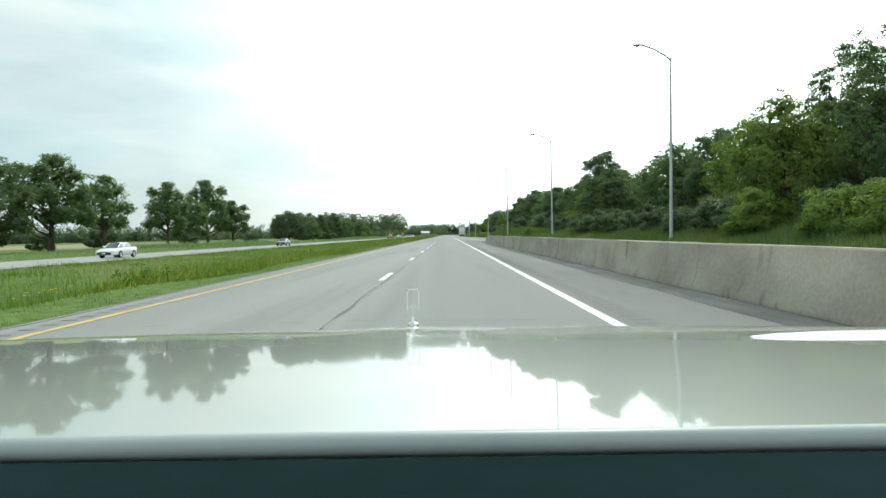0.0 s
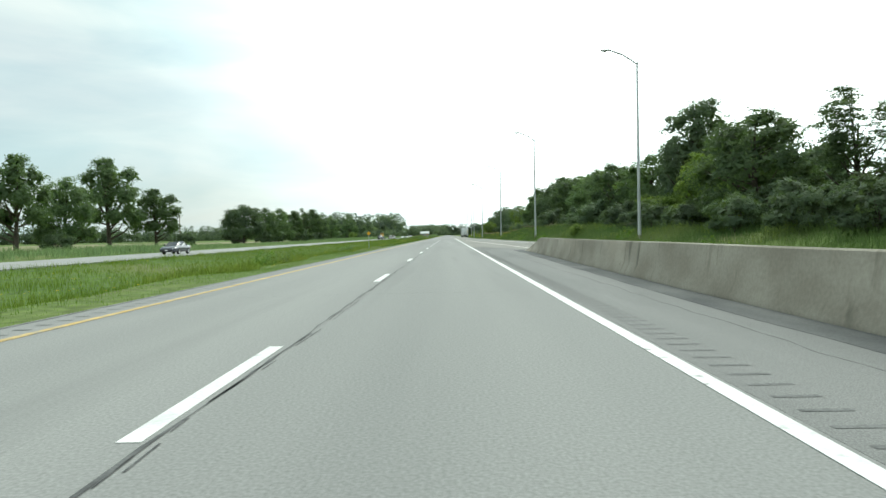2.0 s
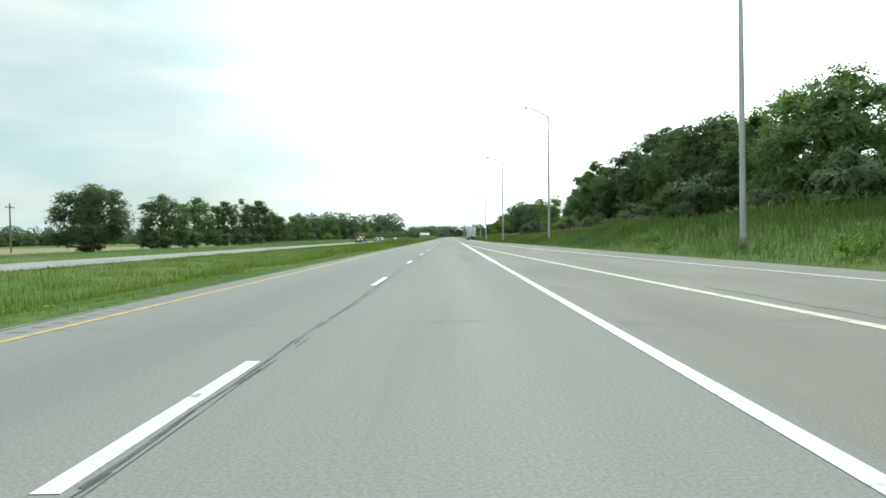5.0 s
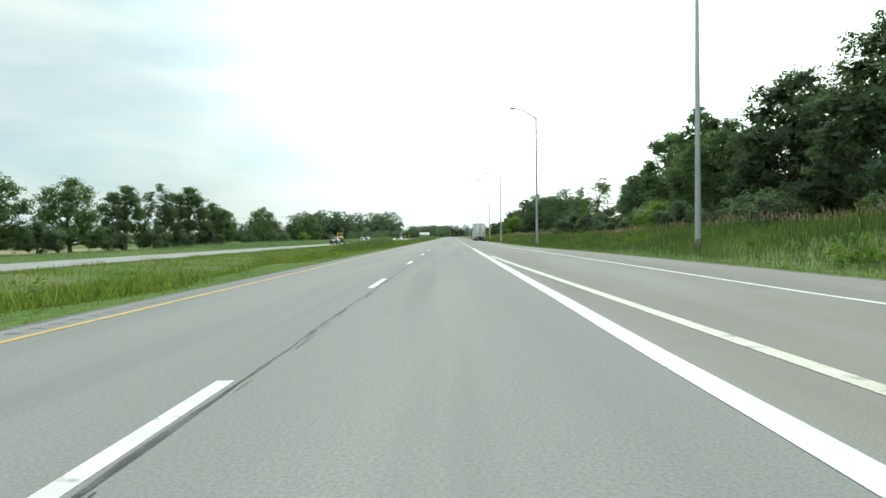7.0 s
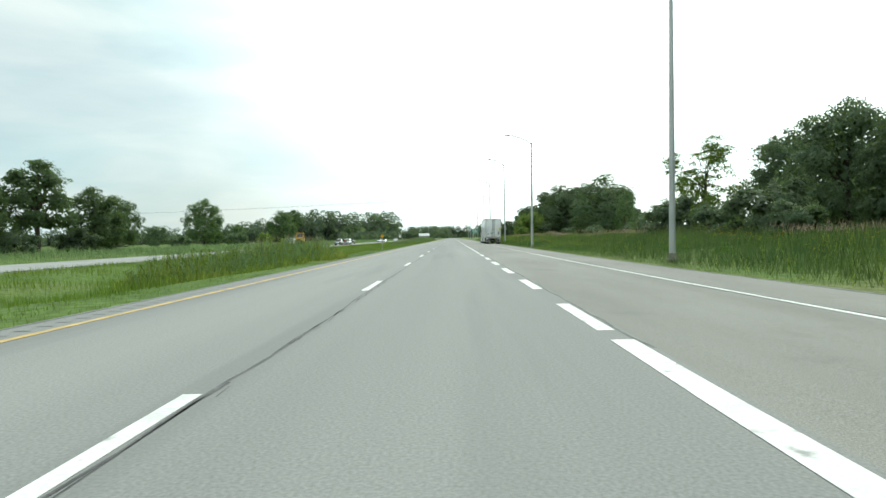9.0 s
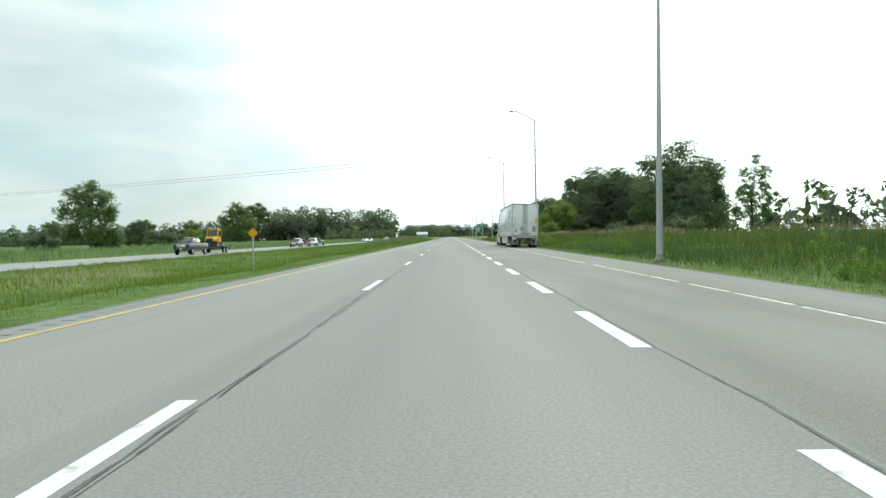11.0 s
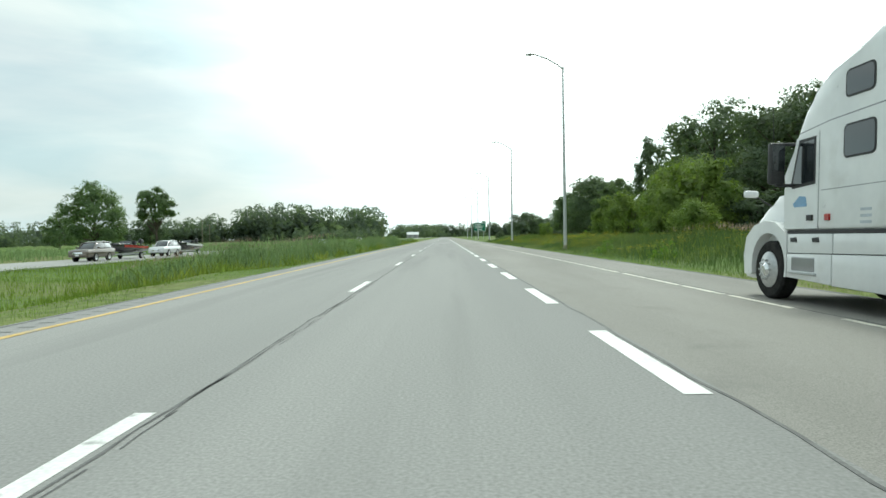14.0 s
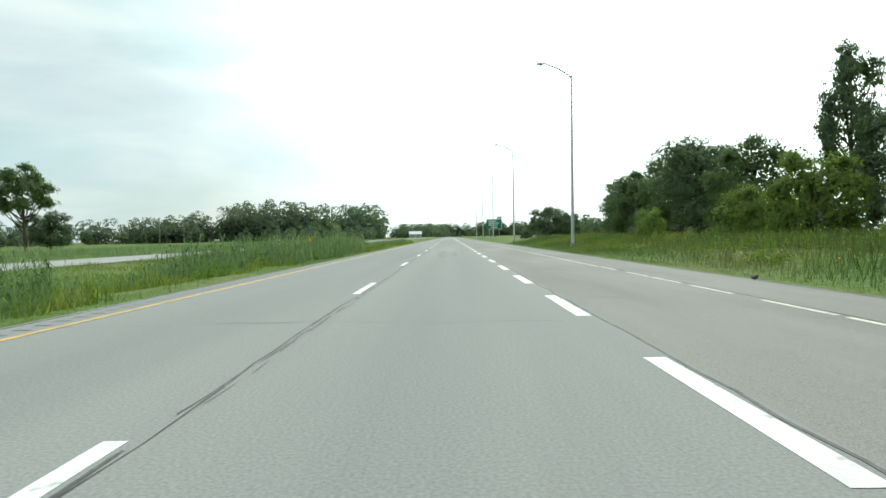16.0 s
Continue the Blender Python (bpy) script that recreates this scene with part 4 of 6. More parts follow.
KINDS = {
    "oak_a": make_tree(1, 11, 4.6, 0.08, 290, 29, 0.203, LEAF, "broad deciduous tree in full dark green leaf"),
    "oak_b": make_tree(2, 11, 4.2, 0.03, 280, 29, 0.193, LEAF, "rounded deciduous tree in full green leaf"),
    "oak_c": make_tree(3, 11, 3.9, 0.2, 230, 29, 0.193, LEAF, "open-crowned field tree with a visible trunk", gap=0.15),
    "oak_l": make_tree(18, 11, 4.2, 0.03, 280, 29, 0.193, LIGHT_LEAF, "rounded deciduous tree in light green leaf"),
    "stem": make_tree(17, 11, 4.2, 0.42, 170, 29, 0.193, LEAF, "lone field tree with a high crown on a bare trunk", gap=0.12),
    "dense": make_tree(4, 10, 4.8, 0.02, 400, 31, 0.193, DARK_LEAF, "dense rounded tree with foliage to the ground"),
    "dome": make_tree(16, 15, 7.3, 0.0, 640, 33, 0.225, DARK_LEAF, "large dense domed tree with foliage to the ground"),
    "tall_a": make_tree(5, 16, 4.4, 0.1, 340, 31, 0.214, DARK_LEAF, "tall dark green woodland tree", "tall"),
    "tall_b": make_tree(6, 16, 4.0, 0.08, 330, 31, 0.209, LEAF, "tall green woodland tree with an uneven top", "tall"),
    "airy_a": make_tree(7, 12, 3.4, 0.06, 400, 30, 0.16, LIGHT_LEAF, "thin-crowned tree with feathery light foliage", "airy"),
    "airy_b": make_tree(8, 16, 3.4, 0.12, 430, 32, 0.19, LEAF, "tall thin-crowned tree with sky showing through", "airy", 0.1),
    "back": make_tree(15, 12, 4.6, 0.05, 90, 24, 0.34, DARK_LEAF, "dark green tree standing deeper in the wood", "tall"),
    "bush_a": make_tree(9, 4.5, 2.8, -0.1, 120, 36, 0.135, LIGHT_LEAF, "bright green rounded roadside bush", "bush", 0, "bush", "bush"),
    "bush_b": make_tree(10, 4.0, 2.6, -0.1, 100, 32, 0.14, DARK_LEAF, "dark green rounded roadside bush", "bush", 0, "bush", "bush"),
    "weed": make_tree(14, 0.75, 0.95, -0.2, 32, 12, 0.085, WEED, "leafy green weed clump in the median grass", "bush", 0.01, "weed", "weed_clump"),
}
used = set()


def plant(kind, x, y, h, wide=1.0, turn=None, group=""):
    root, h0 = KINDS[kind]
    s = h / h0
    m = Matrix.Translation((x, y, float(ground_z(x, y)))) @ Matrix.Rotation(radians(random.uniform(0, 360) if turn is None else turn), 4, "Z") @ Matrix.Diagonal((s * wide, s * wide, s, 1))
    if kind in used:
        ob = copy_thing(root, m)
    else:
        root.matrix_basis = m
        used.add(kind)
        ob = root
    ob.matrix_basis = m
    return tagged(ob, group=group)


random.seed(3)
# field trees beyond the opposite road
for kind, x, y, h, w in (("oak_b", -61, 84, 12.5, 1.1), ("oak_c", -60, 98, 13.0, 1.15), ("oak_c", -60, 113, 11.4, 1.0), ("oak_c", -60, 139, 12.2, 0.9), ("oak_a", -60, 151, 10.6, 0.9),
                         ("oak_c", -62, 168, 14.6, 0.95), ("oak_c", -61, 185, 10.8, 1.1), ("dense", -54, 221, 9.2, 1.05), ("oak_c", -60, 231, 8.5, 0.8), ("oak_b", -57, 252, 9.8, 1.05),
                         ("oak_b", -58, 271, 10.4, 1.0), ("oak_c", -56, 284, 9.8, 0.95), ("airy_b", -55, 297, 11.4, 1.1), ("oak_c", -54, 306, 11.0, 1.0), ("oak_b", -53, 318, 8.9, 1.0),
                         ("oak_a", -55, 328, 8.4, 0.9), ("oak_a", -59, 377, 10.6, 0.85), ("oak_a", -62, 460, 11.4, 0.9), ("stem", -67, 496, 12.4, 0.82), ("dense", -78, 432, 6.5, 0.8),
                         ("oak_b", -85, 452, 7.0, 0.9), ("dense", -88, 415, 6.0, 0.9), ("oak_b", -92, 500, 8.0, 1.0), ("dense", -84, 530, 7.5, 1.0), ("bush_b", -62, 410, 4.2, 1.2), ("bush_a", -52, 402, 3.4, 1.0)):
    plant(kind, x, y, h * 1.18, w * 1.06, group="field trees")
# woodland along the right bank
for kind, x, y, h, w in (("tall_b", 36, 38, 15.0, 1.0), ("airy_b", 31, 46, 15.2, 1.1), ("airy_b", 34, 55, 15.9, 0.85), ("oak_l", 26.5, 52, 10.6, 1.0), ("tall_b", 36, 62, 13.0, 1.1), ("oak_l", 29, 62, 10.4, 1.1),
                         ("tall_a", 30, 71.5, 11.8, 1.1), ("oak_a", 29, 81, 11.0, 1.1), ("oak_b", 33, 90, 9.5, 1.1), ("oak_b", 25, 102, 10.0, 1.28), ("airy_b", 35, 105, 12.4, 1.5), ("oak_b", 31, 113, 9.0, 1.1), ("oak_l", 24, 110, 7.2, 1.0),
                         ("tall_a", 30.3, 127, 16.2, 1.02), ("oak_a", 33, 121, 11.5, 1.0), ("dense", 31, 131, 11.6, 0.9), ("oak_b", 27.5, 137, 10.0, 1.15), ("oak_b", 25.5, 148, 9.9, 1.15), ("oak_a", 29, 157, 10.4, 1.1), ("tall_b", 33, 163, 10.8, 1.1),
                         ("oak_a", 28, 170, 11.0, 1.2), ("oak_b", 30, 180, 11.6, 1.2), ("oak_a", 28, 190, 12.0, 1.2), ("tall_a", 32, 198, 13.4, 1.1), ("tall_b", 28.5, 204, 13.8, 1.2), ("tall_a", 29, 215, 14.8, 1.2),
                         ("tall_a", 33, 221, 13.6, 1.0), ("tall_a", 29, 228, 14.4, 1.3), ("oak_b", 26, 236, 10.5, 1.2), ("dense", 33, 233, 11.0, 1.0), ("dense", 32.5, 211, 10.5, 0.95), ("tall_b", 28, 244, 14.4, 1.2), ("tall_a", 34, 250, 12.0, 1.0), ("tall_b", 28.5, 256, 14.0, 1.15),
                         ("dense", 32, 264, 9.6, 1.0), ("dense", 30, 271, 10.3, 0.9), ("dense", 32, 282, 10.2, 0.9), ("airy_a", 26.5, 290, 11.0, 1.35), ("airy_b", 31, 338, 8.6, 0.95),
                         ("dome", 34, 369, 13.3, 1.1), ("dense", 38, 373, 11.6, 0.95), ("dense", 39, 381, 12.0, 0.9), ("dome", 33, 404, 13.2, 1.1), ("dense", 37, 411, 14.0, 1.05), ("dense", 38, 400, 11.5, 1.0), ("dome", 32, 420, 14.9, 1.05), ("tall_b", 35, 432, 15.6, 1.35), ("tall_a", 32.5, 446.5, 16.4, 0.56),
                         ("dense", 34, 440, 10.0, 1.0), ("tall_a", 39, 441, 15.4, 1.2), ("oak_b", 32, 462, 10.7, 1.13), ("dense", 31, 474, 12.3, 1.03), ("dense", 33, 486, 12.8, 0.93), ("oak_b", 30, 496, 10.7, 1.03), ("dense", 32, 508, 10.7, 1.03),
                         ("oak_a", 34, 520, 10.2, 1.03), ("dense", 33, 615, 10.1, 1.24), ("dense", 41, 622, 8.6, 1.24), ("oak_b", 52, 560, 8.6, 1.24), ("dense", 60, 600, 8.6, 1.24)):
    plant(kind, x, y, h * 1.06, w, group="woodland trees")
for y in [*range(14, 95, 9), *range(126, 290, 9)]:  # a second and third row close the wood behind
    plant("back", random.uniform(40, 45), y + random.uniform(-3, 3), random.uniform(9, 11) if y > 62 else random.uniform(12, 14), 1.1, group="woodland trees")
for y in range(10, 290, 9):  # low growth between the rows
    plant("back", random.uniform(36, 39), y + random.uniform(-3, 3), random.uniform(5, 6.5), 1.8, group="woodland trees")
for y in range(20, 285, 7):  # undergrowth at the wood's foot
    plant(random.choice(("bush_a",) + 7 * ("bush_b",)), float(np.interp(y, E_Y, E_X)) + random.uniform(10, 14), y + random.uniform(-3, 3), random.uniform(2.6, 4.8), 1.1, group="undergrowth bushes")
for y in range(22, 128, 6):  # bushes crowding down towards the barrier and the slip road
    plant(random.choice(("bush_b", "bush_b", "bush_a")), float(np.interp(y, E_Y, E_X)) + random.uniform(5.2, 7.6) + 3.2 * float(smooth(92, 106, y)), y + random.uniform(-2, 2), random.uniform(2.4, 3.6), 1.15, group="undergrowth bushes")
for x, y, h in ((-57, 262, 5), (-55, 276, 4.5), (-54, 290, 4.8), (-53, 300, 4), (-52, 312, 4.2), (-56, 323, 5), (-58, 145, 3.5), (-58, 192, 3.5), (-57, 226, 3.5), (-56, 246, 4), (-66, 105, 3.2), (-64, 120, 4.5), (-60, 366, 3.5), (-60, 384, 4)):
    plant("bush_b", x, y, h, 1.15, group="field bushes")
for k in range(46):  # broad-leaved weeds scattered over the bank
    y = 92 + 8.4 * k + random.uniform(-3, 3)
    plant("weed", float(np.interp(y, E_Y, E_X)) + random.uniform(2.2, 6.5), y, random.uniform(0.6, 1.1), random.uniform(0.8, 1.2), group="bank weeds")
for k in range(16):  # leafy plants among the reeds
    plant("weed", random.uniform(-12.5, -7.6), 372 + 5.5 * k + random.uniform(-1, 1), random.uniform(0.6, 0.9), random.uniform(0.6, 0.9), group="median weeds")
for kind, x, y, h, w in (("bush_a", 21, 399, 7.6, 0.9), ("bush_a", 23, 406, 8.0, 0.85), ("bush_a", 18.5, 392, 3.4, 1.0), ("bush_a", 24.5, 413, 7.4, 0.9), ("bush_a", 22.5, 421, 6.2, 0.95), ("bush_b", 26, 398, 5, 1.1), ("bush_a", 24.4, 437, 6.4, 0.85),
                         ("bush_a", 28, 455, 5.5, 1.0), ("bush_a", 15.6, 444, 2.8, 0.72), ("bush_b", 29, 434, 3.5, 1.0), ("bush_b", 27, 428, 4.5, 1.1), ("bush_b", 22, 470, 1.8, 1.2), ("bush_b", 15, 520, 1.8, 1.2),
                         ("bush_a", 24.5, 124, 4.6, 1.2), ("bush_a", 16, 130, 1.8, 1.0), ("bush_b", 20, 150, 2.4, 1.0), ("bush_b", 27, 345, 2.8, 1.2), ("bush_b", 29, 355, 3.0, 1.2), ("bush_b", 30, 388, 3.2, 1.2)):
    plant(kind, x, y, h, w, group="roadside bushes")
for x, y, h, w in ((-8.8, 19, 0.7, 1.2), (-9.3, 22, 0.65, 1.3), (-8.6, 25, 0.6, 1.2), (-9.0, 42, 0.6, 1.2), (-8.2, 45, 0.55, 1.2), (-8.8, 50, 0.6, 1.2), (-10.3, 86, 0.9, 1.1), (-10.9, 89, 1.0, 1.1), (-9.8, 91, 0.8, 1.0),
                   (-11.5, 122, 1.2, 0.8), (-9.2, 187, 0.75, 1.2), (-8.4, 190, 0.7, 1.2), (-9.4, 175, 0.75, 1.1), (-9.9, 209, 0.7, 1.1), (-9.1, 213, 0.65, 1.2), (-9.6, 218, 0.7, 1.1), (-9.0, 222, 0.6, 1.1), (-9.3, 227, 0.55, 1.1), (-9.4, 30, 0.6, 1.2), (-8.7, 34, 0.6, 1.1), (-12.0, 252, 1.2, 1.0), (-9.8, 329, 0.6, 1.0), (-8.4, 396, 1.3, 1.0), (-8.0, 399, 1.2, 0.9)):
    plant("weed", x, y, h, w, group="median weeds")
for root, _ in KINDS.values():
    assert root.location.z > -100


def far_woods():
    """Distant belts of trees, one joined mass of foliage with a ragged top."""
    r = np.random.RandomState(77)
    cs, rad, cores, heart, broad = [], [], [], [], []
    belts = (((-420, -60), (-400, 300), 12, 13, 0.4), ((-250, 120), (-240, 330), 7, 8, 1.1), ((-330, 330), (-240, 560), 11, 11, 1.0), ((-215, 560), (-190, 700), 6, 7, 0.8), ((-430, 300), (-330, 720), 14, 13, 0.6), ((-330, 720), (-215, 900), 13, 18, 1.1),
             ((-225, 900), (-165, 965), 19, 32, 1.4), ((-170, 960), (-120, 1020), 34, 32, 1.4), ((-125, 1020), (-80, 1200), 30, 38, 0.5), ((-90, 700), (-62, 905), 7, 9, 0.4),
             ((-90, 1500), (-10, 2000), 22, 30, 0.7), ((-60, 2000), (170, 1950), 30, 33, 1.2), ((170, 1950), (300, 1300), 33, 24, 0.6), ((95, 720), (260, 1100), 11, 16, 0.45), ((70, 640), (95, 720), 8, 9, 0.5),
             ((50, -20), (52, 300), 5, 6, 0.7), ((46, 300), (60, 640), 7, 8, 0.5), ((-4, 1250), (60, 1100), 7, 8, 0.3))
    for (x0, y0), (x1, y1), h0, h1, dense in belts:
        length = math.hypot(x1 - x0, y1 - y0)
        n = int(length * dense * 0.6)
        s = r.rand(n)
        hh = (h0 + (h1 - h0) * s) * r.uniform(0.6, 1.12, n)
        for q, h in zip(s, hh):
            cx, cy = x0 + (x1 - x0) * q + r.normal() * 9, y0 + (y1 - y0) * q + r.normal() * 9
            w = h * r.uniform(0.26, 0.4)
            for lz, wide, rr in ((0.08, 0.7, 0.7), (0.12, 0.5, 0.75), (0.4, 0.6, 0.75), (0.45, 0.6, 0.75), (0.68, 0.42, 0.7), (0.87, 0.2, 0.5)):
                a = r.uniform(0, 2 * math.pi)
                cs.append((cx + math.cos(a) * w * wide, cy + math.sin(a) * w * wide, h * lz))
                rad.append(w * rr)
                cores.append((cx, cy, h * 0.4))
            heart.append((cx, cy, h * 0.3))
            broad.append(w * 0.8)
    cs, rad, cores = np.array(cs), np.array(rad), np.array(cores)
    v, f, nn = leaf_cloud(cs, rad, 30, 1.0, r, cores, 0.0, 0.85, 0.3, 0.92)
    k = np.repeat(rad, 30)
    # leaf masses grow with their trees
    v = v.reshape(-1, 3, 3)
    mid = v.mean(1, keepdims=True)
    v = (mid + (v - mid) * (0.28 + 0.32 * k)[:, None, None]).reshape(-1, 3)
    heart, broad = np.array(heart), np.array(broad)
    v1, f1, n1 = leaf_cloud(heart, broad, 26, 1.0, r, heart - np.array([0, 1.0, 1.0]), 0.0, 1.0, 0.8, 0.9)
    v1 = v1.reshape(-1, 3, 3)
    mid = v1.mean(1, keepdims=True)
    v1 = (mid + (v1 - mid) * (0.6 * np.repeat(broad, 26))[:, None, None]).reshape(-1, 3)
    v, f, nn = np.concatenate([v, v1]), np.concatenate([f, f1 + len(v)]), np.concatenate([nn, n1])
    v[:, 2] = np.maximum(v[:, 2], -0.5)
    # the haze over these belts is only in their leaf colour
    ob = new("far_woods", mesh_of("far_woods", v, f, HAZED_LEAF, normals=nn))
    tagged(ob, "distant green woodland beyond the fields, haze painted into its leaf colour", "woods", kind="stuff")


far_woods()


# ---- street lamps ----
def make_lamp():
    lamp = thing("street_lamp", "tall galvanised street lamp with a single arm over the road", "street lamp", pose(0, 0, -200), "street lamps")
    bm = bmesh.new()
    rings = []
    for s in (0, 0.25, 0.5, 0.75, 1.0):
        r = 0.16 - 0.085 * s
        rings.append([(r * math.cos(a * math.pi / 6), r * math.sin(a * math.pi / 6), 0.25 + 15.3 * s) for a in range(12)])
    part("pole", loft(rings, bm), GALVANISED, lamp)
    bm = box(-0.22, 0.22, -0.22, 0.22, -0.3, 0.06, 0.02)
    tube((0, 0, 0.06), (0, 0, 0.3), 0.2, 0.17, 12, bm)
    part("base_plate", bm, CONCRETE, lamp, "concrete footing with a steel base")
    bm = bmesh.new()
    pts = [(0.02, 15.45), (-0.5, 15.88), (-1.35, 16.38), (-2.35, 16.75)]
    for (xa, za), (xb, zb) in zip(pts, pts[1:]):
        tube((xa, 0, za), (xb, 0, zb), 0.075, 0.065, 8, bm)
    tube((0.02, 0, 15.2), (0.02, 0, 15.65), 0.085, 0.085, 10, bm)
    part("arm", bm, GALVANISED, lamp, "thin curved lamp arm")
    rows = []
    for s, w, t, b in ((-2.3, 0.07, 0.05, -0.05), (-2.5, 0.14, 0.09, -0.07), (-2.85, 0.19, 0.1, -0.1), (-3.1, 0.16, 0.07, -0.1), (-3.22, 0.06, 0.0, -0.07)):
        rows.append([(s, w * math.cos(a * math.pi / 5), 16.78 + (t if math.sin(a * math.pi / 5) > 0 else -b) * math.sin(a * math.pi / 5)) for a in range(10)])
    head = part("lamp_head", loft(rows), GALVANISED, lamp, "flat cobra-head lamp housing")
    part("lens", spun([(-0.02, 0.03), (-0.05, 0.1), (0.0, 0.14)], (-2.82, 0, 16.68), "z", 12), LENS, head)
    return lamp


LAMPS = ((19.2, 56.2), (17.2, 107.5), (14.15, 154.2), (12.75, 206.0), (10.7, 252.9), (10.0, 301.7), (10.85, 353.0), (10.7, 400.8), (11.55, 454.0), (11.3, 506.5), (11.0, 556.0), (11.0, 606.0), (11.0, 656.0))
lamp = make_lamp()
for k, (x, y) in enumerate(LAMPS):
    s = 0.81 if k == 5 else 1.0
    m = Matrix.Translation((x, y, float(ground_z(x, y)) + 0.1)) @ Matrix.Rotation(radians(random.uniform(-0.3, 0.3)), 4, "Y") @ Matrix.Diagonal((1, 1, s, 1))
    if k == 0:
        lamp.matrix_basis = m
    else:
        copy_thing(lamp, m)


# ---- signs ----
def guide_sign():
    x, y = 10.4, 575.0
    sign = thing("guide_sign", "green guide sign with white legend on two steel posts", "road sign", pose(x, y, float(ground_z(x + 2, y))))
    for px in (0.8, 3.5):
        part("post", box(px - 0.06, px + 0.06, 0.06, 0.18, -0.3, 5.2, 0.01), GALVANISED, sign)
    panel = part("panel", box(0, 4.3, 0, 0.05, 2.75, 5.65, 0.02), SIGN_GREEN, sign)
    part("border", prism([(0.06, 2.81), (4.24, 2.81), (4.24, 5.59), (0.06, 5.59), (0.06, 5.5), (4.15, 5.5), (4.15, 2.9), (0.06, 2.9)], "y", -0.006, -0.002), SIGN_WHITE, panel, "white border")
    for z, a, b in ((5.05, 0.5, 2.7), (4.5, 0.5, 3.5), (3.95, 0.5, 3.1), (3.3, 1.3, 3.0)):
        part("legend_bar", box(a, b, -0.008, -0.002, z - 0.11, z + 0.11), SIGN_WHITE, panel, "white bar of legend")
    tab = part("exit_tab", box(2.9, 4.3, 0, 0.05, 5.7, 6.35, 0.02), SIGN_GREEN, sign, "small green exit tab")
    part("legend_bar", box(3.1, 4.1, -0.008, -0.002, 5.9, 6.14), SIGN_WHITE, tab, "white bar of legend")


guide_sign()


def diamond_sign():
    sign = thing("marker_sign", "small amber diamond marker sign on a thin steel post", "road sign", pose(0, 0, -200), "median marker signs")
    part("post", box(-0.025, 0.025, 0.005, 0.04, -0.3, 1.6, 0.004), GALVANISED, sign, "thin steel post")
    r = 0.21
    part("panel", prism([(0, 1.45 - r), (r, 1.45), (0, 1.45 + r), (-r, 1.45)], "y", -0.006, 0.003), SIGN_YELLOW, sign, "amber diamond panel")
    return sign


marker = diamond_sign()
for k, (x, y) in enumerate(((-7.9, 114.5), (-7.9, 297.0), (-7.9, 431.0))):
    m = pose(x, y, float(ground_z(x, y)) + 0.08, 0, random.uniform(-2, 2), 0) @ Matrix.Diagonal((0.8, 0.8, 0.76, 1) if k == 2 else (1, 1, 1, 1))
    if k:
        copy_thing(marker, m)
    else:
        marker.matrix_basis = m


# ---- power line and utility poles ----
def utility_pole(x, y, h, turn, first=True):
    pole = thing("utility_pole", "weathered wooden utility pole with a crossarm", "utility pole", pose(x, y, float(ground_z(x, y)), 0, 0, turn), "utility poles")
    part("pole", tube((0, 0, -0.5), (0, 0, h), 0.16, 0.11, 10), WOOD_POLE, pole)
    arm = part("crossarm", box(-1.2, 1.2, -0.06, 0.06, h - 0.8, h - 0.65, 0.01), WOOD_POLE, pole)
    for px in (-1.1, -0.4, 0.4, 1.1):
        part("insulator", tube((px, 0, h - 0.65), (px, 0, h - 0.48), 0.05, 0.03, 8), BLACK, arm)
    return pole


for x, y, h, turn in ((-72, 358.2, 7.68 - float(ground_z(-72, 358.2)), 29), (31, 301.0, 7.68 - float(ground_z(31, 301.0)), 29), (-80, 146, 9, 90), (-78, 238, 9, 90), (-96, 552, 10, 90), (-110, 640, 11, 90), (-150, 760, 12, 90)):
    utility_pole(x, y, h, turn)


def cable(name, a, b, sag):
    pts = [Vector(a).lerp(Vector(b), s / 16) - Vector((0, 0, sag * 4 * (s / 16) * (1 - s / 16))) for s in range(17)]
    v, f = bent_tubes([[(*p, 0.011) for p in pts]])
    tagged(new(name, mesh_of(name, v, f, WIRE, True)), "thin dark overhead power cable crossing the road", "power cable", "overhead cables")


for dx in (-1.1, 1.1):
    cable("power_cable", (-72 + dx * 0.875, 358.2 + dx * 0.485, 7.2), (31 + dx * 0.875, 301.0 + dx * 0.485, 7.2), 0.4)


# ---- far farm building ----
def barn():
    b = thing("barn", "white farm building with a pale pitched roof", "barn", pose(-40, 1150, 0, 0, 0, 8))
    part("wall", prism([(-5, 0), (5, 0), (5, 4.2), (0, 7), (-5, 4.2)], "x", -7, 7), BARN_WALL, b)
    part("roof", prism([(-5.8, 3.9), (0, 7.15), (5.8, 3.9), (5.8, 4.15), (0, 7.4), (-5.8, 4.15)], "x", -7.5, 7.5), BARN_ROOF, b, "pale metal roof")
    for x in (-3.5, 3):
        part("door", box(x - 1.6, x + 1.6, -5.06, -4.98, 0, 3.2), GREY_CAR, b, "grey barn door")


barn()


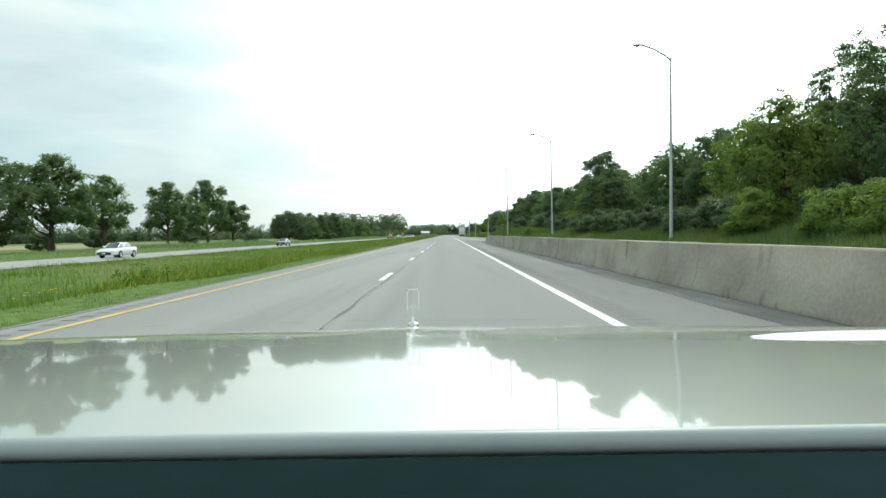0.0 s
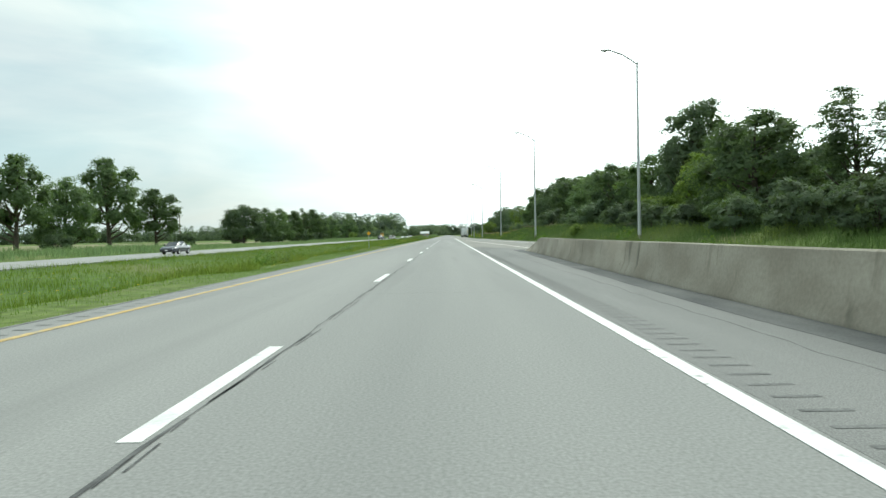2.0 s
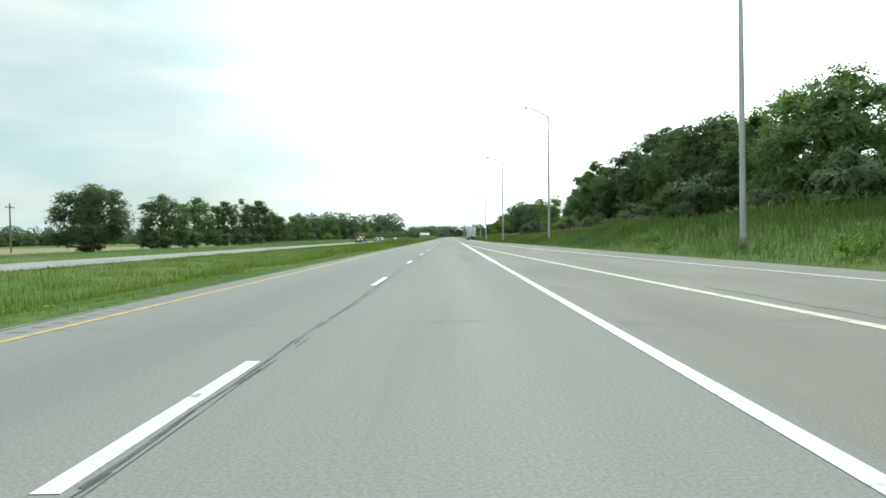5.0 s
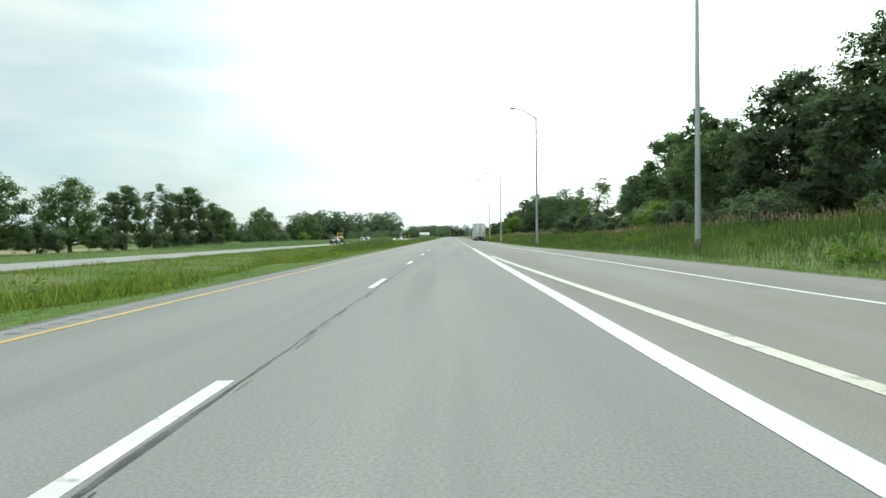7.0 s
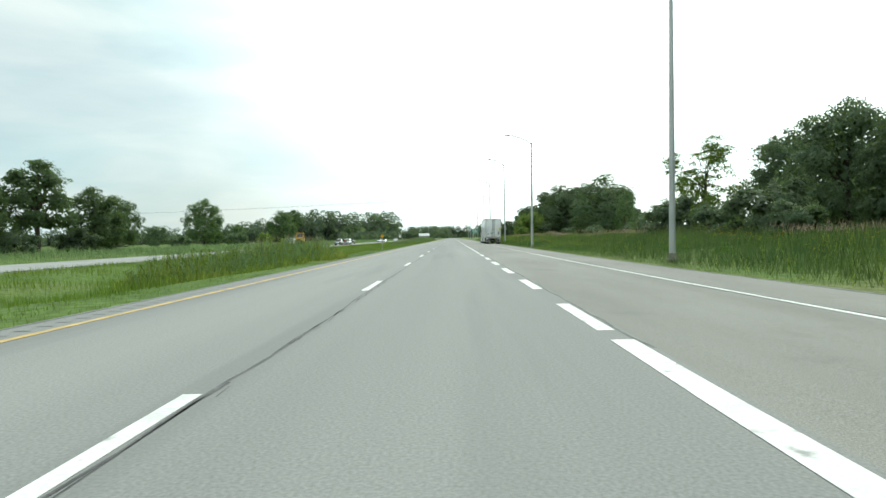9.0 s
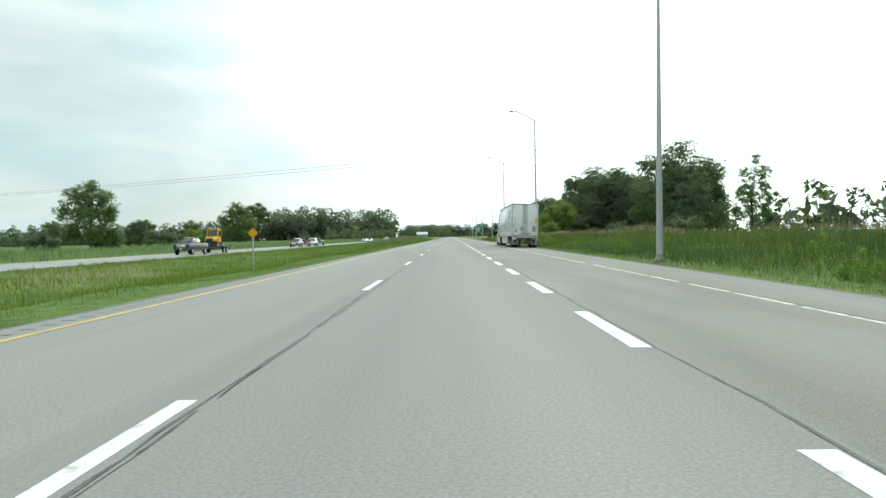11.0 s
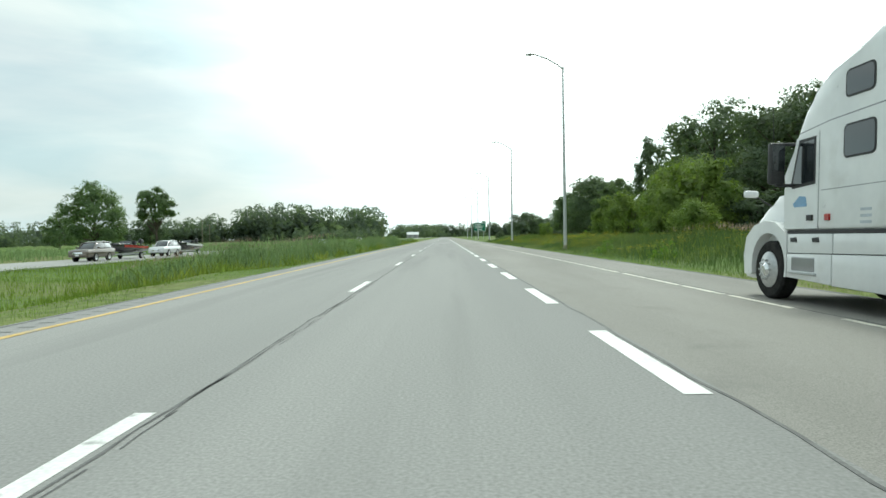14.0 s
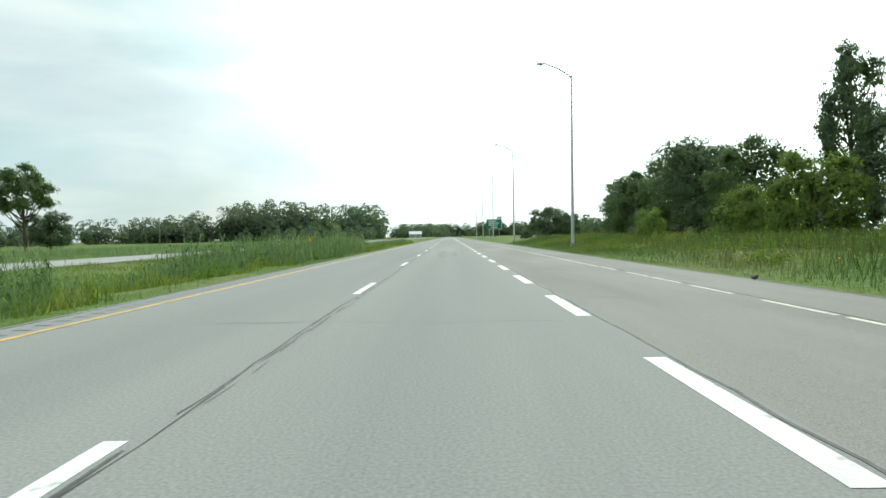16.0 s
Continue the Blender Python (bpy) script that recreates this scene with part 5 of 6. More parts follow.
# ---- wheels and cars ----
def wheel(parent, x, y, r, w, rim=ALLOY, side=1, z=None, deep=0.02):
    """A tyre with its rim; side +1 faces +x."""
    z = r if z is None else z
    rings = [[(x + d, y + q * math.cos(k * math.pi / 13), z + q * math.sin(k * math.pi / 13)) for k in range(26)]
             for d, q in ((-w * 0.2, r * 0.6), (-w / 2, r * 0.63), (-w / 2, r * 0.93), (-w * 0.38, r), (w * 0.38, r), (w / 2, r * 0.93), (w / 2, r * 0.63), (w * 0.2, r * 0.6))]
    t = part("wheel", loft(rings, None, False), RUBBER, parent, "black rubber tyre")
    s = side
    bm = spun([(s * w * 0.3, r * 0.62), (s * (w / 2 + 0.004), r * 0.62), (s * (w / 2 - deep), r * 0.5), (s * (w / 2 - deep * 2.2), r * 0.26), (s * (w / 2 - deep), r * 0.2), (s * (w / 2 - deep), 0.01)],
              (x, y, z), "x", 22)
    rm = part("rim", bm, rim, t, "metal rim")
    if r > 0.45:
        for k in range(10):
            a = 2 * math.pi * k / 10
            bm = bmesh.new()
            tube((x + s * (w / 2 - deep * 2.2), y + r * 0.34 * math.cos(a), z + r * 0.34 * math.sin(a)), (x + s * (w / 2 - deep * 2.2 + 0.03), y + r * 0.34 * math.cos(a), z + r * 0.34 * math.sin(a)), 0.018, 0.018, 6, bm)
            part("wheel_nut", bm, STEEL, t)
    return t


def section(y, w, z0, z1, n=14, power=0.28, tuck=0.0):
    """A rounded upright cross-section of a car body."""
    pts = []
    for k in range(n):
        a = 2 * math.pi * (k + 0.5) / n
        c, s = math.cos(a), math.sin(a)
        px, pz = math.copysign(abs(c) ** power, c), math.copysign(abs(s) ** power, s)
        pts.append((w * px * (1 - tuck * max(pz, 0)), y, (z0 + z1) / 2 + (z1 - z0) / 2 * pz))
    return pts


def car(name, label, m, paint, style="sedan", group="oncoming cars", category="car"):
    """A road car along local +y (its front), wheels on z = 0."""
    c = thing(name, label, category, m, group)
    S = {"sedan": (4.8, 0.92, 0.33, ((2.4, 0.62, 0.34, 0.6), (2.28, 0.8, 0.28, 0.72), (1.5, 0.9, 0.24, 0.88), (0.85, 0.92, 0.24, 0.95), (-1.2, 0.92, 0.24, 0.98), (-2.1, 0.88, 0.28, 1.0), (-2.36, 0.74, 0.36, 0.9)),
                   ((1.1, 0.7, 0.9, 0.95), (0.35, 0.72, 0.9, 1.38), (-0.3, 0.71, 0.9, 1.12), (-1.0, 0.69, 0.9, 1.4), (-1.9, 0.64, 0.93, 1.02)), 0.34, (1.12, -1.42)),
         "suv": (4.8, 0.95, 0.4, ((2.4, 0.72, 0.45, 0.85), (2.25, 0.88, 0.38, 1.0), (1.3, 0.95, 0.34, 1.1), (0.7, 0.96, 0.34, 1.14), (-1.6, 0.96, 0.34, 1.16), (-2.25, 0.92, 0.38, 1.16), (-2.4, 0.82, 0.5, 1.1)),
                 ((1.05, 0.78, 1.05, 1.12), (0.45, 0.8, 1.05, 1.66), (-0.4, 0.79, 1.05, 1.76), (-1.7, 0.77, 1.05, 1.73), (-2.25, 0.74, 1.08, 1.2)), 0.39, (1.12, -1.12)),
         "pickup": (6.0, 1.0, 0.45, ((3.0, 0.86, 0.6, 1.22), (2.88, 0.98, 0.54, 1.3), (1.9, 1.0, 0.5, 1.36), (1.3, 1.0, 0.5, 1.38), (-1.0, 1.0, 0.5, 1.38), (-2.8, 1.0, 0.52, 1.36), (-2.95, 0.96, 0.6, 1.34)),
                    ((1.6, 0.86, 1.28, 1.38), (0.95, 0.87, 1.28, 1.92), (0.2, 0.86, 1.28, 2.02), (-0.7, 0.85, 1.28, 2.0), (-1.0, 0.84, 1.3, 1.42)), 0.42, (1.95, -1.85))}[style]
    length, w, _, body, cabin, r, axles = S
    b = part("body", loft([section(*row) for row in body[::-1]]), paint, c)
    part("glasshouse", loft([section(y, wd, z0, z1, 14, 0.35, 0.22) for y, wd, z0, z1 in cabin[::-1]]), DARK_GLASS, c, "dark tinted windows")
    part("roof", loft([section(y, wd * 0.8, z1 - 0.05, z1 + 0.022, 14, 0.4, 0.1) for y, wd, z0, z1 in cabin[1:-1][::-1]]), paint, c)
    for s in (-1, 1):
        # roof pillars
        for (ya, wa, _, za), (yb, wb, _, zb) in ((cabin[0], cabin[1]), (cabin[-1], cabin[-2])):
            part("pillar", tube((s * wa * 0.9, ya, za), (s * wb * 0.76, yb, zb - 0.02), 0.045, 0.04, 6), paint, c)
        ym = (cabin[1][0] + cabin[-2][0]) / 2 - 0.1
        part("pillar", tube((s * cabin[2][1] * 0.99, ym, cabin[2][2]), (s * cabin[2][1] * 0.78, ym, cabin[2][3] - 0.03), 0.05, 0.045, 6, None), paint, c)
        f = body[1]
        part("headlight", loft([section(f[0] - 0.1, 0.16, f[3] - 0.2, f[3] - 0.04, 10, 0.6), section(f[0] + 0.06, 0.13, f[3] - 0.19, f[3] - 0.06, 10, 0.6)]), CLEAR_LENS, c, "clear headlight").location.x = s * f[1] * 0.76
        part("mirror", box(s * (w + 0.02) - 0.09, s * (w + 0.02) + 0.09, cabin[1][0] + 0.25, cabin[1][0] + 0.36, cabin[0][2] + 0.08, cabin[0][2] + 0.24, 0.03), paint, c, "door mirror")
        part("tail_light", box(s * w * 0.78 - 0.12, s * w * 0.78 + 0.12, body[-2][0] - 0.1, body[-1][0] + 0.0, body[-1][3] - 0.28, body[-1][3] - 0.08, 0.02), RED_LENS, c, "red tail light")
        for ya in axles:
            part("wheel_arch", spun([(-0.03, r * 1.14), (0.05, r * 1.14), (0.05, r * 0.7), (-0.03, r * 0.7)], (s * (w - 0.06), ya, r), "x", 20), BLACK, c)
            wheel(c, s * (w - 0.1), ya, r, 0.23, ALLOY, s)
    f = body[0]
    part("grille", box(-f[1] * 0.62, f[1] * 0.62, f[0] - 0.12, f[0] + 0.025, f[3] - (0.32 if style != "sedan" else 0.2), f[3] - 0.02, 0.02), BLACK if style == "sedan" else CHROME, c, "front grille")
    part("bumper", box(-f[1] * 1.05, f[1] * 1.05, f[0] - 0.25, f[0] + 0.06, f[2] - 0.02, f[2] + 0.2, 0.05), BLACK if style == "sedan" else paint, c, "front bumper")
    part("number_plate", box(-0.16, 0.16, f[0] + 0.06, f[0] + 0.075, f[2] + 0.05, f[2] + 0.16), SIGN_WHITE, c, "blank pale plate")
    if style == "pickup":
        part("cargo_bed", box(-0.8, 0.8, -2.75, -1.05, 1.3, 1.392, 0.01), BLACK, c, "dark open cargo bed")
    return c


def facing_us(x, y):
    return pose(x, y, OPP_Z, 0, 0, 180)


car("car", "white sedan with a black grille on the opposite road", facing_us(-31.2, 61.2), WHITE_CAR)
car("car", "dark blue sedan on the opposite road", facing_us(-31.2, 123.4), DARK_CAR)
car("pickup_truck", "charcoal crew-cab pickup truck with a chrome grille", facing_us(-31.3, 349.0), CHARCOAL_CAR, "pickup", category="pickup truck")
car("car", "bronze sport utility vehicle towing a boat", facing_us(-31.3, 402.4), BRONZE_CAR, "suv")
car("car", "silver sport utility vehicle towing a second boat", facing_us(-31.3, 417.5), SILVER_CAR, "suv")
car("car", "silver sedan half hidden by the reeds", facing_us(-29.4, 506.0), SILVER_CAR)
car("car", "white sedan behind the reeds", facing_us(-33.4, 522.0), WHITE_CAR)
car("car", "white sport utility vehicle far down the opposite road", facing_us(-31.0, 580.0), WHITE_CAR, "suv")


# ---- trailers with their loads ----
def flatbed(y):
    t = thing("flatbed_trailer", "low black flatbed trailer behind the pickup", "trailer", facing_us(-31.3, y))
    part("deck", box(-1.0, 1.0, -3.2, 3.0, 0.62, 0.74, 0.02), DIRTY_BLACK, t, "dark worn deck")
    part("frame", box(-1.03, 1.03, -3.25, 3.05, 0.48, 0.64, 0.02), BLACK, t, "black steel frame")
    part("drawbar", prism([(-0.5, 3.0), (0.5, 3.0), (0.06, 4.3), (-0.06, 4.3)], "z", 0.5, 0.6), BLACK, t)
    for s in (-1, 1):
        part("ramp", prism([(-3.2, 0.66), (-3.2, 0.74), (-4.3, 0.98), (-4.35, 0.92)], "x", s * 0.62 - 0.22, s * 0.62 + 0.22), DIRTY_BLACK, t, "dark folded loading ramp")
        part("mudguard", box(s * 1.17 - 0.14, s * 1.17 + 0.14, -1.5, 0.5, 0.76, 0.8, 0.01), BLACK, t)
        for ya in (-1.0, 0.0):
            wheel(t, s * 1.17, ya, 0.36, 0.22, ALLOY, s)


def crawler(y):
    e = thing("crawler_tractor", "yellow compact crawler tractor with a cab, loaded on the trailer", "crawler tractor", Matrix.Translation((0, 0, 0.74)) @ facing_us(-31.3, y))
    for s in (-1, 1):
        ring = [(-1.25, 0.2), (-1.0, 0.02), (1.0, 0.02), (1.25, 0.2), (1.25, 0.42), (1.0, 0.6), (-1.0, 0.6), (-1.25, 0.42)]
        track = part("track", prism(ring, "x", s * 0.8 - 0.2, s * 0.8 + 0.2), RUBBER, e, "black crawler track")
        for yy, rr in ((-0.95, 0.22), (-0.35, 0.13), (0.25, 0.13), (0.95, 0.22)):
            part("track_roller", spun([(0, 0.02), (s * 0.012, rr), (s * 0.02, rr)], (s * 1.0, yy, 0.31), "x", 14), PLACARD, track, "grey steel roller")
    part("undercarriage", box(-0.6, 0.6, -0.9, 0.9, 0.22, 0.68, 0.04), DIRTY_BLACK, e)
    hood = part("bonnet", loft([section(0.1, 0.7, 0.66, 1.42, 14, 0.3), section(0.9, 0.66, 0.66, 1.34, 14, 0.3), section(1.3, 0.56, 0.7, 1.22, 14, 0.4)]), MACHINE_YELLOW, e, "yellow rounded engine cover")
    part("grille", box(-0.42, 0.42, 1.28, 1.33, 0.76, 1.14, 0.02), BLACK, hood, "black front grille")
    cab = part("cab", prism([(-1.0, 0.66), (0.15, 0.66), (0.15, 1.45), (-0.05, 2.3), (-0.95, 2.34), (-1.05, 1.5)], "x", -0.74, 0.74), MACHINE_YELLOW, e, "yellow cab")
    for s in (-1, 1):
        part("cab_window", prism([(-0.85, 1.4), (-0.02, 1.4), (-0.13, 2.16), (-0.82, 2.18)], "x", min(s * 0.735, s * 0.75), max(s * 0.735, s * 0.75)), DARK_GLASS, cab, "dark cab glass")
    part("cab_window", prism([(0.13, 1.5), (0.165, 1.5), (-0.02, 2.2), (-0.055, 2.2)], "x", -0.62, 0.62), DARK_GLASS, cab, "dark cab glass")
    part("roof", box(-0.78, 0.78, -1.0, 0.3, 2.33, 2.42, 0.03), MACHINE_YELLOW, cab, "yellow cab roof")
    part("blade", prism([(1.42, 0.05), (1.5, 0.05), (1.46, 0.45), (1.56, 0.8), (1.48, 0.8), (1.38, 0.45)], "x", -1.05, 1.05), DIRTY_BLACK, e, "dark steel blade")
    part("exhaust_pipe", tube((0.35, 0.6, 1.3), (0.35, 0.6, 1.95), 0.04, 0.04, 8), BLACK, e, "black exhaust pipe")


flatbed(356.8)
crawler(356.2)


def boat_rig(y, hull_mat, stripe, label):
    t = thing("boat_trailer", "galvanised boat trailer behind the vehicle", "trailer", facing_us(-31.3, y), "boat trailers")
    for s in (-1, 1):
        part("rail", box(s * 0.6 - 0.05, s * 0.6 + 0.05, -2.6, 2.4, 0.42, 0.54, 0.01), GALVANISED, t)
        part("mudguard", box(s * 1.05 - 0.13, s * 1.05 + 0.13, -1.1, -0.2, 0.72, 0.76, 0.01), BLACK, t)
        wheel(t, s * 1.05, -0.65, 0.33, 0.2, ALLOY, s)
    part("drawbar", prism([(-0.6, 2.3), (0.6, 2.3), (0.05, 4.0), (-0.05, 4.0)], "z", 0.44, 0.54), GALVANISED, t)
    part("axle", box(-1.0, 1.0, -0.7, -0.6, 0.3, 0.44), GALVANISED, t)
    b = thing("boat", label, "boat", Matrix.Translation((0, 0, 0.54)) @ facing_us(-31.3, y), "trailered boats")
    rows = []
    for yy, w, k, top in ((-2.7, 0.95, 0.05, 0.72), (-1.0, 1.05, 0.03, 0.78), (0.8, 1.02, 0.04, 0.86), (2.0, 0.72, 0.16, 0.94), (2.7, 0.3, 0.4, 0.98), (2.95, 0.06, 0.62, 1.0)):
        rows.append([(0, yy, k), (w * 0.7, yy, k + 0.12), (w * 0.97, yy, (k + top) / 2), (w, yy, top), (w * 0.85, yy, top + 0.04), (-w * 0.85, yy, top + 0.04), (-w, yy, top), (-w * 0.97, yy, (k + top) / 2), (-w * 0.7, yy, k + 0.12)])
    part("hull", loft(rows), hull_mat, b)
    for s in (-1, 1):
        part("stripe", loft([[(s * (w + 0.006), yy, top - 0.3), (s * (w + 0.012), yy, top - 0.3), (s * (w + 0.012), yy, top - 0.08), (s * (w + 0.006), yy, top - 0.08)]
                             for yy, w, top in ((-2.6, 0.96, 0.72), (-1.0, 1.05, 0.78), (0.8, 1.02, 0.86), (2.0, 0.73, 0.94))]), stripe, b, "hull stripe")
    part("windscreen", prism([(0.3, 0.85), (0.55, 0.85), (0.2, 1.2), (0.15, 1.2)], "x", -0.6, 0.6), DARK_GLASS, b, "low dark windscreen")
    for px in (-0.4, 0.4):
        part("seat", box(px - 0.25, px + 0.25, -0.7, -0.3, 0.8, 1.2, 0.08), BLACK, b, "dark pedestal seat")
    m = part("outboard_motor", loft([section(-3.25, 0.14, 1.0, 1.35, 10, 0.5), section(-2.95, 0.2, 0.92, 1.42, 10, 0.5), section(-2.7, 0.16, 0.98, 1.36, 10, 0.5)]), BLACK, b, "black outboard engine")
    part("leg", box(-0.06, 0.06, -3.1, -2.86, 0.15, 0.98, 0.02), BLACK, m)


boat_rig(408.8, BOAT_DARK, BOAT_RED, "black and red bass boat on its trailer")
boat_rig(423.9, BOAT_DARK, WHITE_CAR, "black and white open boat on its trailer")


def stone():
    bm = bmesh.new()
    bmesh.ops.create_icosphere(bm, subdivisions=2, radius=0.085, matrix=Matrix.Translation((0, 0, 0.07)) @ Matrix.Diagonal((1.2, 1, 0.75, 1)))
    for v in bm.verts:
        v.co += Vector((noise.noise(v.co * 14), noise.noise(v.co * 14 + Vector((3, 1, 2))), noise.noise(v.co * 14 + Vector((7, 5, 1))))) * 0.035
    ob = part("stone", bm, DIRTY_BLACK)
    ob.matrix_basis = pose(8.1, 410.6, float(fall(8.1, 410.6)))
    tagged(ob, "dark stone lying at the edge of the shoulder", "stone")


stone()


# ---- semi-trailer parked on the shoulder ----
TX, TY = 5.98, 334.5  # near side and rear end


def text_part(name, body, size, mat, parent, m, spin="CENTER"):
    cu = bpy.data.curves.new(name, "FONT")
    cu.body, cu.size, cu.extrude, cu.align_x = body, size, 0.003, spin
    tmp = bpy.data.objects.new(name, cu)
    scene.collection.objects.link(tmp)
    dg = bpy.context.evaluated_depsgraph_get()
    me = bpy.data.meshes.new_from_object(tmp.evaluated_get(dg))
    bpy.data.objects.remove(tmp)
    me.materials.clear()
    me.materials.append(mat)
    ob = new(name, me)
    ob.parent, ob.matrix_basis = parent, m
    return ob


def semi_trailer():
    t = thing("semi_trailer", "long white box semi-trailer with twin rear doors and grimy sides", "semi-trailer", pose(TX, TY, float(fall(TX, TY)), 0, 1.718, 0))
    W, L, Z0, Z1 = 2.6, 16.7, 1.17, 4.3
    part("box_body", box(0.02, W - 0.02, 0.06, L, Z0, Z1, 0.03), WHITE_BODY, t)
    for s, x0 in ((-1, -0.012), (1, W - 0.018)):
        part("top_rail", box(x0, x0 + 0.03, 0.13, L + 0.01, Z1 - 0.13, Z1 + 0.015, 0.006), STEEL, t, "metal top rail")
        part("bottom_rail", box(x0 - 0.005, x0 + 0.035, 0.14, L, Z0 - 0.03, Z0 + 0.22, 0.006), WHITE_BODY, t, "ribbed bottom rail")
        for k in range(26):
            part("reflector", box(x0 - 0.009, x0 + 0.039, 0.45 + 0.6 * k, 0.75 + 0.6 * k, Z0 + 0.11, Z0 + 0.16), RED_TAPE if k % 2 else SIGN_WHITE, t, smooth=0)
        part("rub_rail", tube((x0 + 0.0 + (0.03 if s > 0 else 0), 1.3, Z0 + 0.58), (x0 + (0.03 if s > 0 else 0), L - 0.05, Z0 + 0.58), 0.035, 0.035, 8), STEEL, t, "round side rail")
        for k in range(13):
            part("panel_seam", box(x0 + (0.0285 if s < 0 else -0.003), x0 + (0.034 if s < 0 else 0.0015), 1.22 * (k + 1), 1.22 * (k + 1) + 0.012, Z0 + 0.22, Z1 - 0.13), WHITE_BODY, t, smooth=0)
        part("side_skirt", prism([(4.7, 1.12), (4.62, 0.62), (5.0, 0.34), (12.3, 0.34), (12.7, 0.6), (12.35, 1.12)], "x", x0 + 0.05, x0 + 0.075), WHITE_BODY, t, "white side skirt")
        part("marker_light", box(x0 - 0.02, x0 + 0.05, 7.6, 7.72, Z0 - 0.0, Z0 + 0.07, 0.01), AMBER_LENS, t, "amber marker light")
    frame_ob = part("rear_frame", bmesh.new(), STEEL, t, "galvanised rear door frame")
    bm = box(0.0, 0.07, 0.0, 0.1, Z0 - 0.05, Z1 + 0.02, 0.008)
    box(W - 0.07, W, 0.0, 0.1, Z0 - 0.05, Z1 + 0.02, 0.008, bm)
    box(0.0, W, 0.0, 0.1, Z1 - 0.09, Z1 + 0.02, 0.008, bm)
    box(0.0, W, 0.0, 0.12, Z0 - 0.22, Z0 + 0.02, 0.008, bm)
    bm.to_mesh(frame_ob.data)
    bm.free()
    for s, x0, x1 in ((-1, 0.075, W / 2 - 0.006), (1, W / 2 + 0.006, W - 0.075)):
        door = part("rear_door", box(x0, x1, 0.02, 0.06, Z0 + 0.03, Z1 - 0.1, 0.008), WHITE_BODY, t, "white rear door")
        hx = x0 if s < 0 else x1
        for hz in (Z0 + 0.12, Z0 + 0.98, Z0 + 1.72, Z1 - 0.3):
            part("hinge", box(hx - 0.07 - (0.04 if s < 0 else 0.12), hx + 0.07 + (0.12 if s < 0 else 0.04), -0.03, 0.03, hz - 0.045, hz + 0.045, 0.012), STEEL, door, "steel hinge")
        for k, rx in enumerate((W / 2 + s * 0.075, W / 2 + s * 0.19)):
            part("lock_rod", tube((rx, -0.025, Z0 - 0.1), (rx, -0.025, Z1 - 0.1), 0.019, 0.019, 8), STEEL, door, "steel locking rod")
            bm = bmesh.new()
            for bz in (Z0 + 0.05, Z0 + 1.35, Z1 - 0.2):
                box(rx - 0.045, rx + 0.045, -0.05, 0.02, bz - 0.04, bz + 0.04, 0.008, bm)
            part("rod_bracket", bm, PLACARD, door)
        part("door_handle", box(W / 2 + s * 0.1 - 0.02, W / 2 + s * 0.52, -0.06, -0.03, Z0 + 0.16, Z0 + 0.21, 0.008) if s > 0 else box(W / 2 - 0.52, W / 2 - 0.08, -0.06, -0.03, Z0 + 0.16, Z0 + 0.21, 0.008), DIRTY_BLACK, door, "dark door handle")
    # markings on the doors
    for k, d in enumerate("532261"):
        text_part("fleet_number", d, 0.185, BLUE_MARK, t, pose(0.36, 0.012, Z0 + 1.62 - 0.15 * k, 90, 0, 0))
    part("maker_badge", spun([(0, 0.02), (0.004, 0.085), (0.008, 0.085)], (0.42, 0.008, Z0 + 0.6), "y", 18), BLUE_MARK, t, "oval dark blue badge")
    part("badge_bar", box(0.28, 0.56, 0.012, 0.018, Z0 + 0.38, Z0 + 0.45), BLUE_MARK, t, "dark blue bar under the badge", 0)
    for cx, mat, r in ((1.0, PLACARD, 0.27), (1.78, WHITE_BODY, 0.23)):
        p = part("placard", prism([(cx, Z0 + 0.68 - r), (cx + r, Z0 + 0.68), (cx, Z0 + 0.68 + r), (cx - r, Z0 + 0.68)], "y", -0.008, 0.018), mat, t, "diamond placard holder")
        part("placard_rim", prism([(cx - r * 0.1, Z0 + 0.68), (cx, Z0 + 0.68 - r * 0.1), (cx + r * 0.1, Z0 + 0.68), (cx, Z0 + 0.68 + r * 0.1)], "y", -0.014, -0.008), STEEL, p)
    part("vent_hatch", box(2.02, 2.38, -0.006, 0.02, Z0 + 0.4, Z0 + 0.98, 0.01), PLACARD, t, "grey metal document box")
    part("hatch_latch", box(2.06, 2.24, -0.03, -0.006, Z0 + 0.66, Z0 + 0.72, 0.008), DIRTY_BLACK, t)
    lab = part("warning_label", box(2.25, 2.5, 0.006, 0.018, Z0 + 1.2, Z0 + 1.63), YELLOW_LABEL, t, "yellow warning label", 0)
    for z in (1.26, 1.34, 1.52):
        part("label_bar", box(2.29, 2.46, 0.002, 0.0055, Z0 + z, Z0 + z + 0.035), BLACK, lab, smooth=0)
    # lamps, bumper, flaps
    for x in (0.3, 0.48, W - 0.5, W - 0.32):
        part("tail_light", spun([(-0.03, 0.005), (-0.03, 0.055), (0.02, 0.062)], (x, -0.01, Z0 - 0.1), "y", 14), RED_LENS, t, "round red tail light")
    for x in (W / 2 - 0.22, W / 2, W / 2 + 0.22, 0.12, W - 0.12):
        part("clearance_light", box(x - 0.05, x + 0.05, -0.02, 0.02, Z1 - 0.05, Z1 - 0.0, 0.01), RED_LENS, t, "small red clearance light")
    for k in range(6):
        part("reflector", box(0.12 + 0.41 * k, 0.42 + 0.41 * k, -0.006, 0.002, Z0 - 0.02, Z0 + 0.02), RED_TAPE, t, smooth=0)
    part("number_plate", box(0.12, 0.42, -0.02, 0.0, Z0 - 0.37, Z0 - 0.22, 0.004), SIGN_WHITE, t, "blank pale plate")
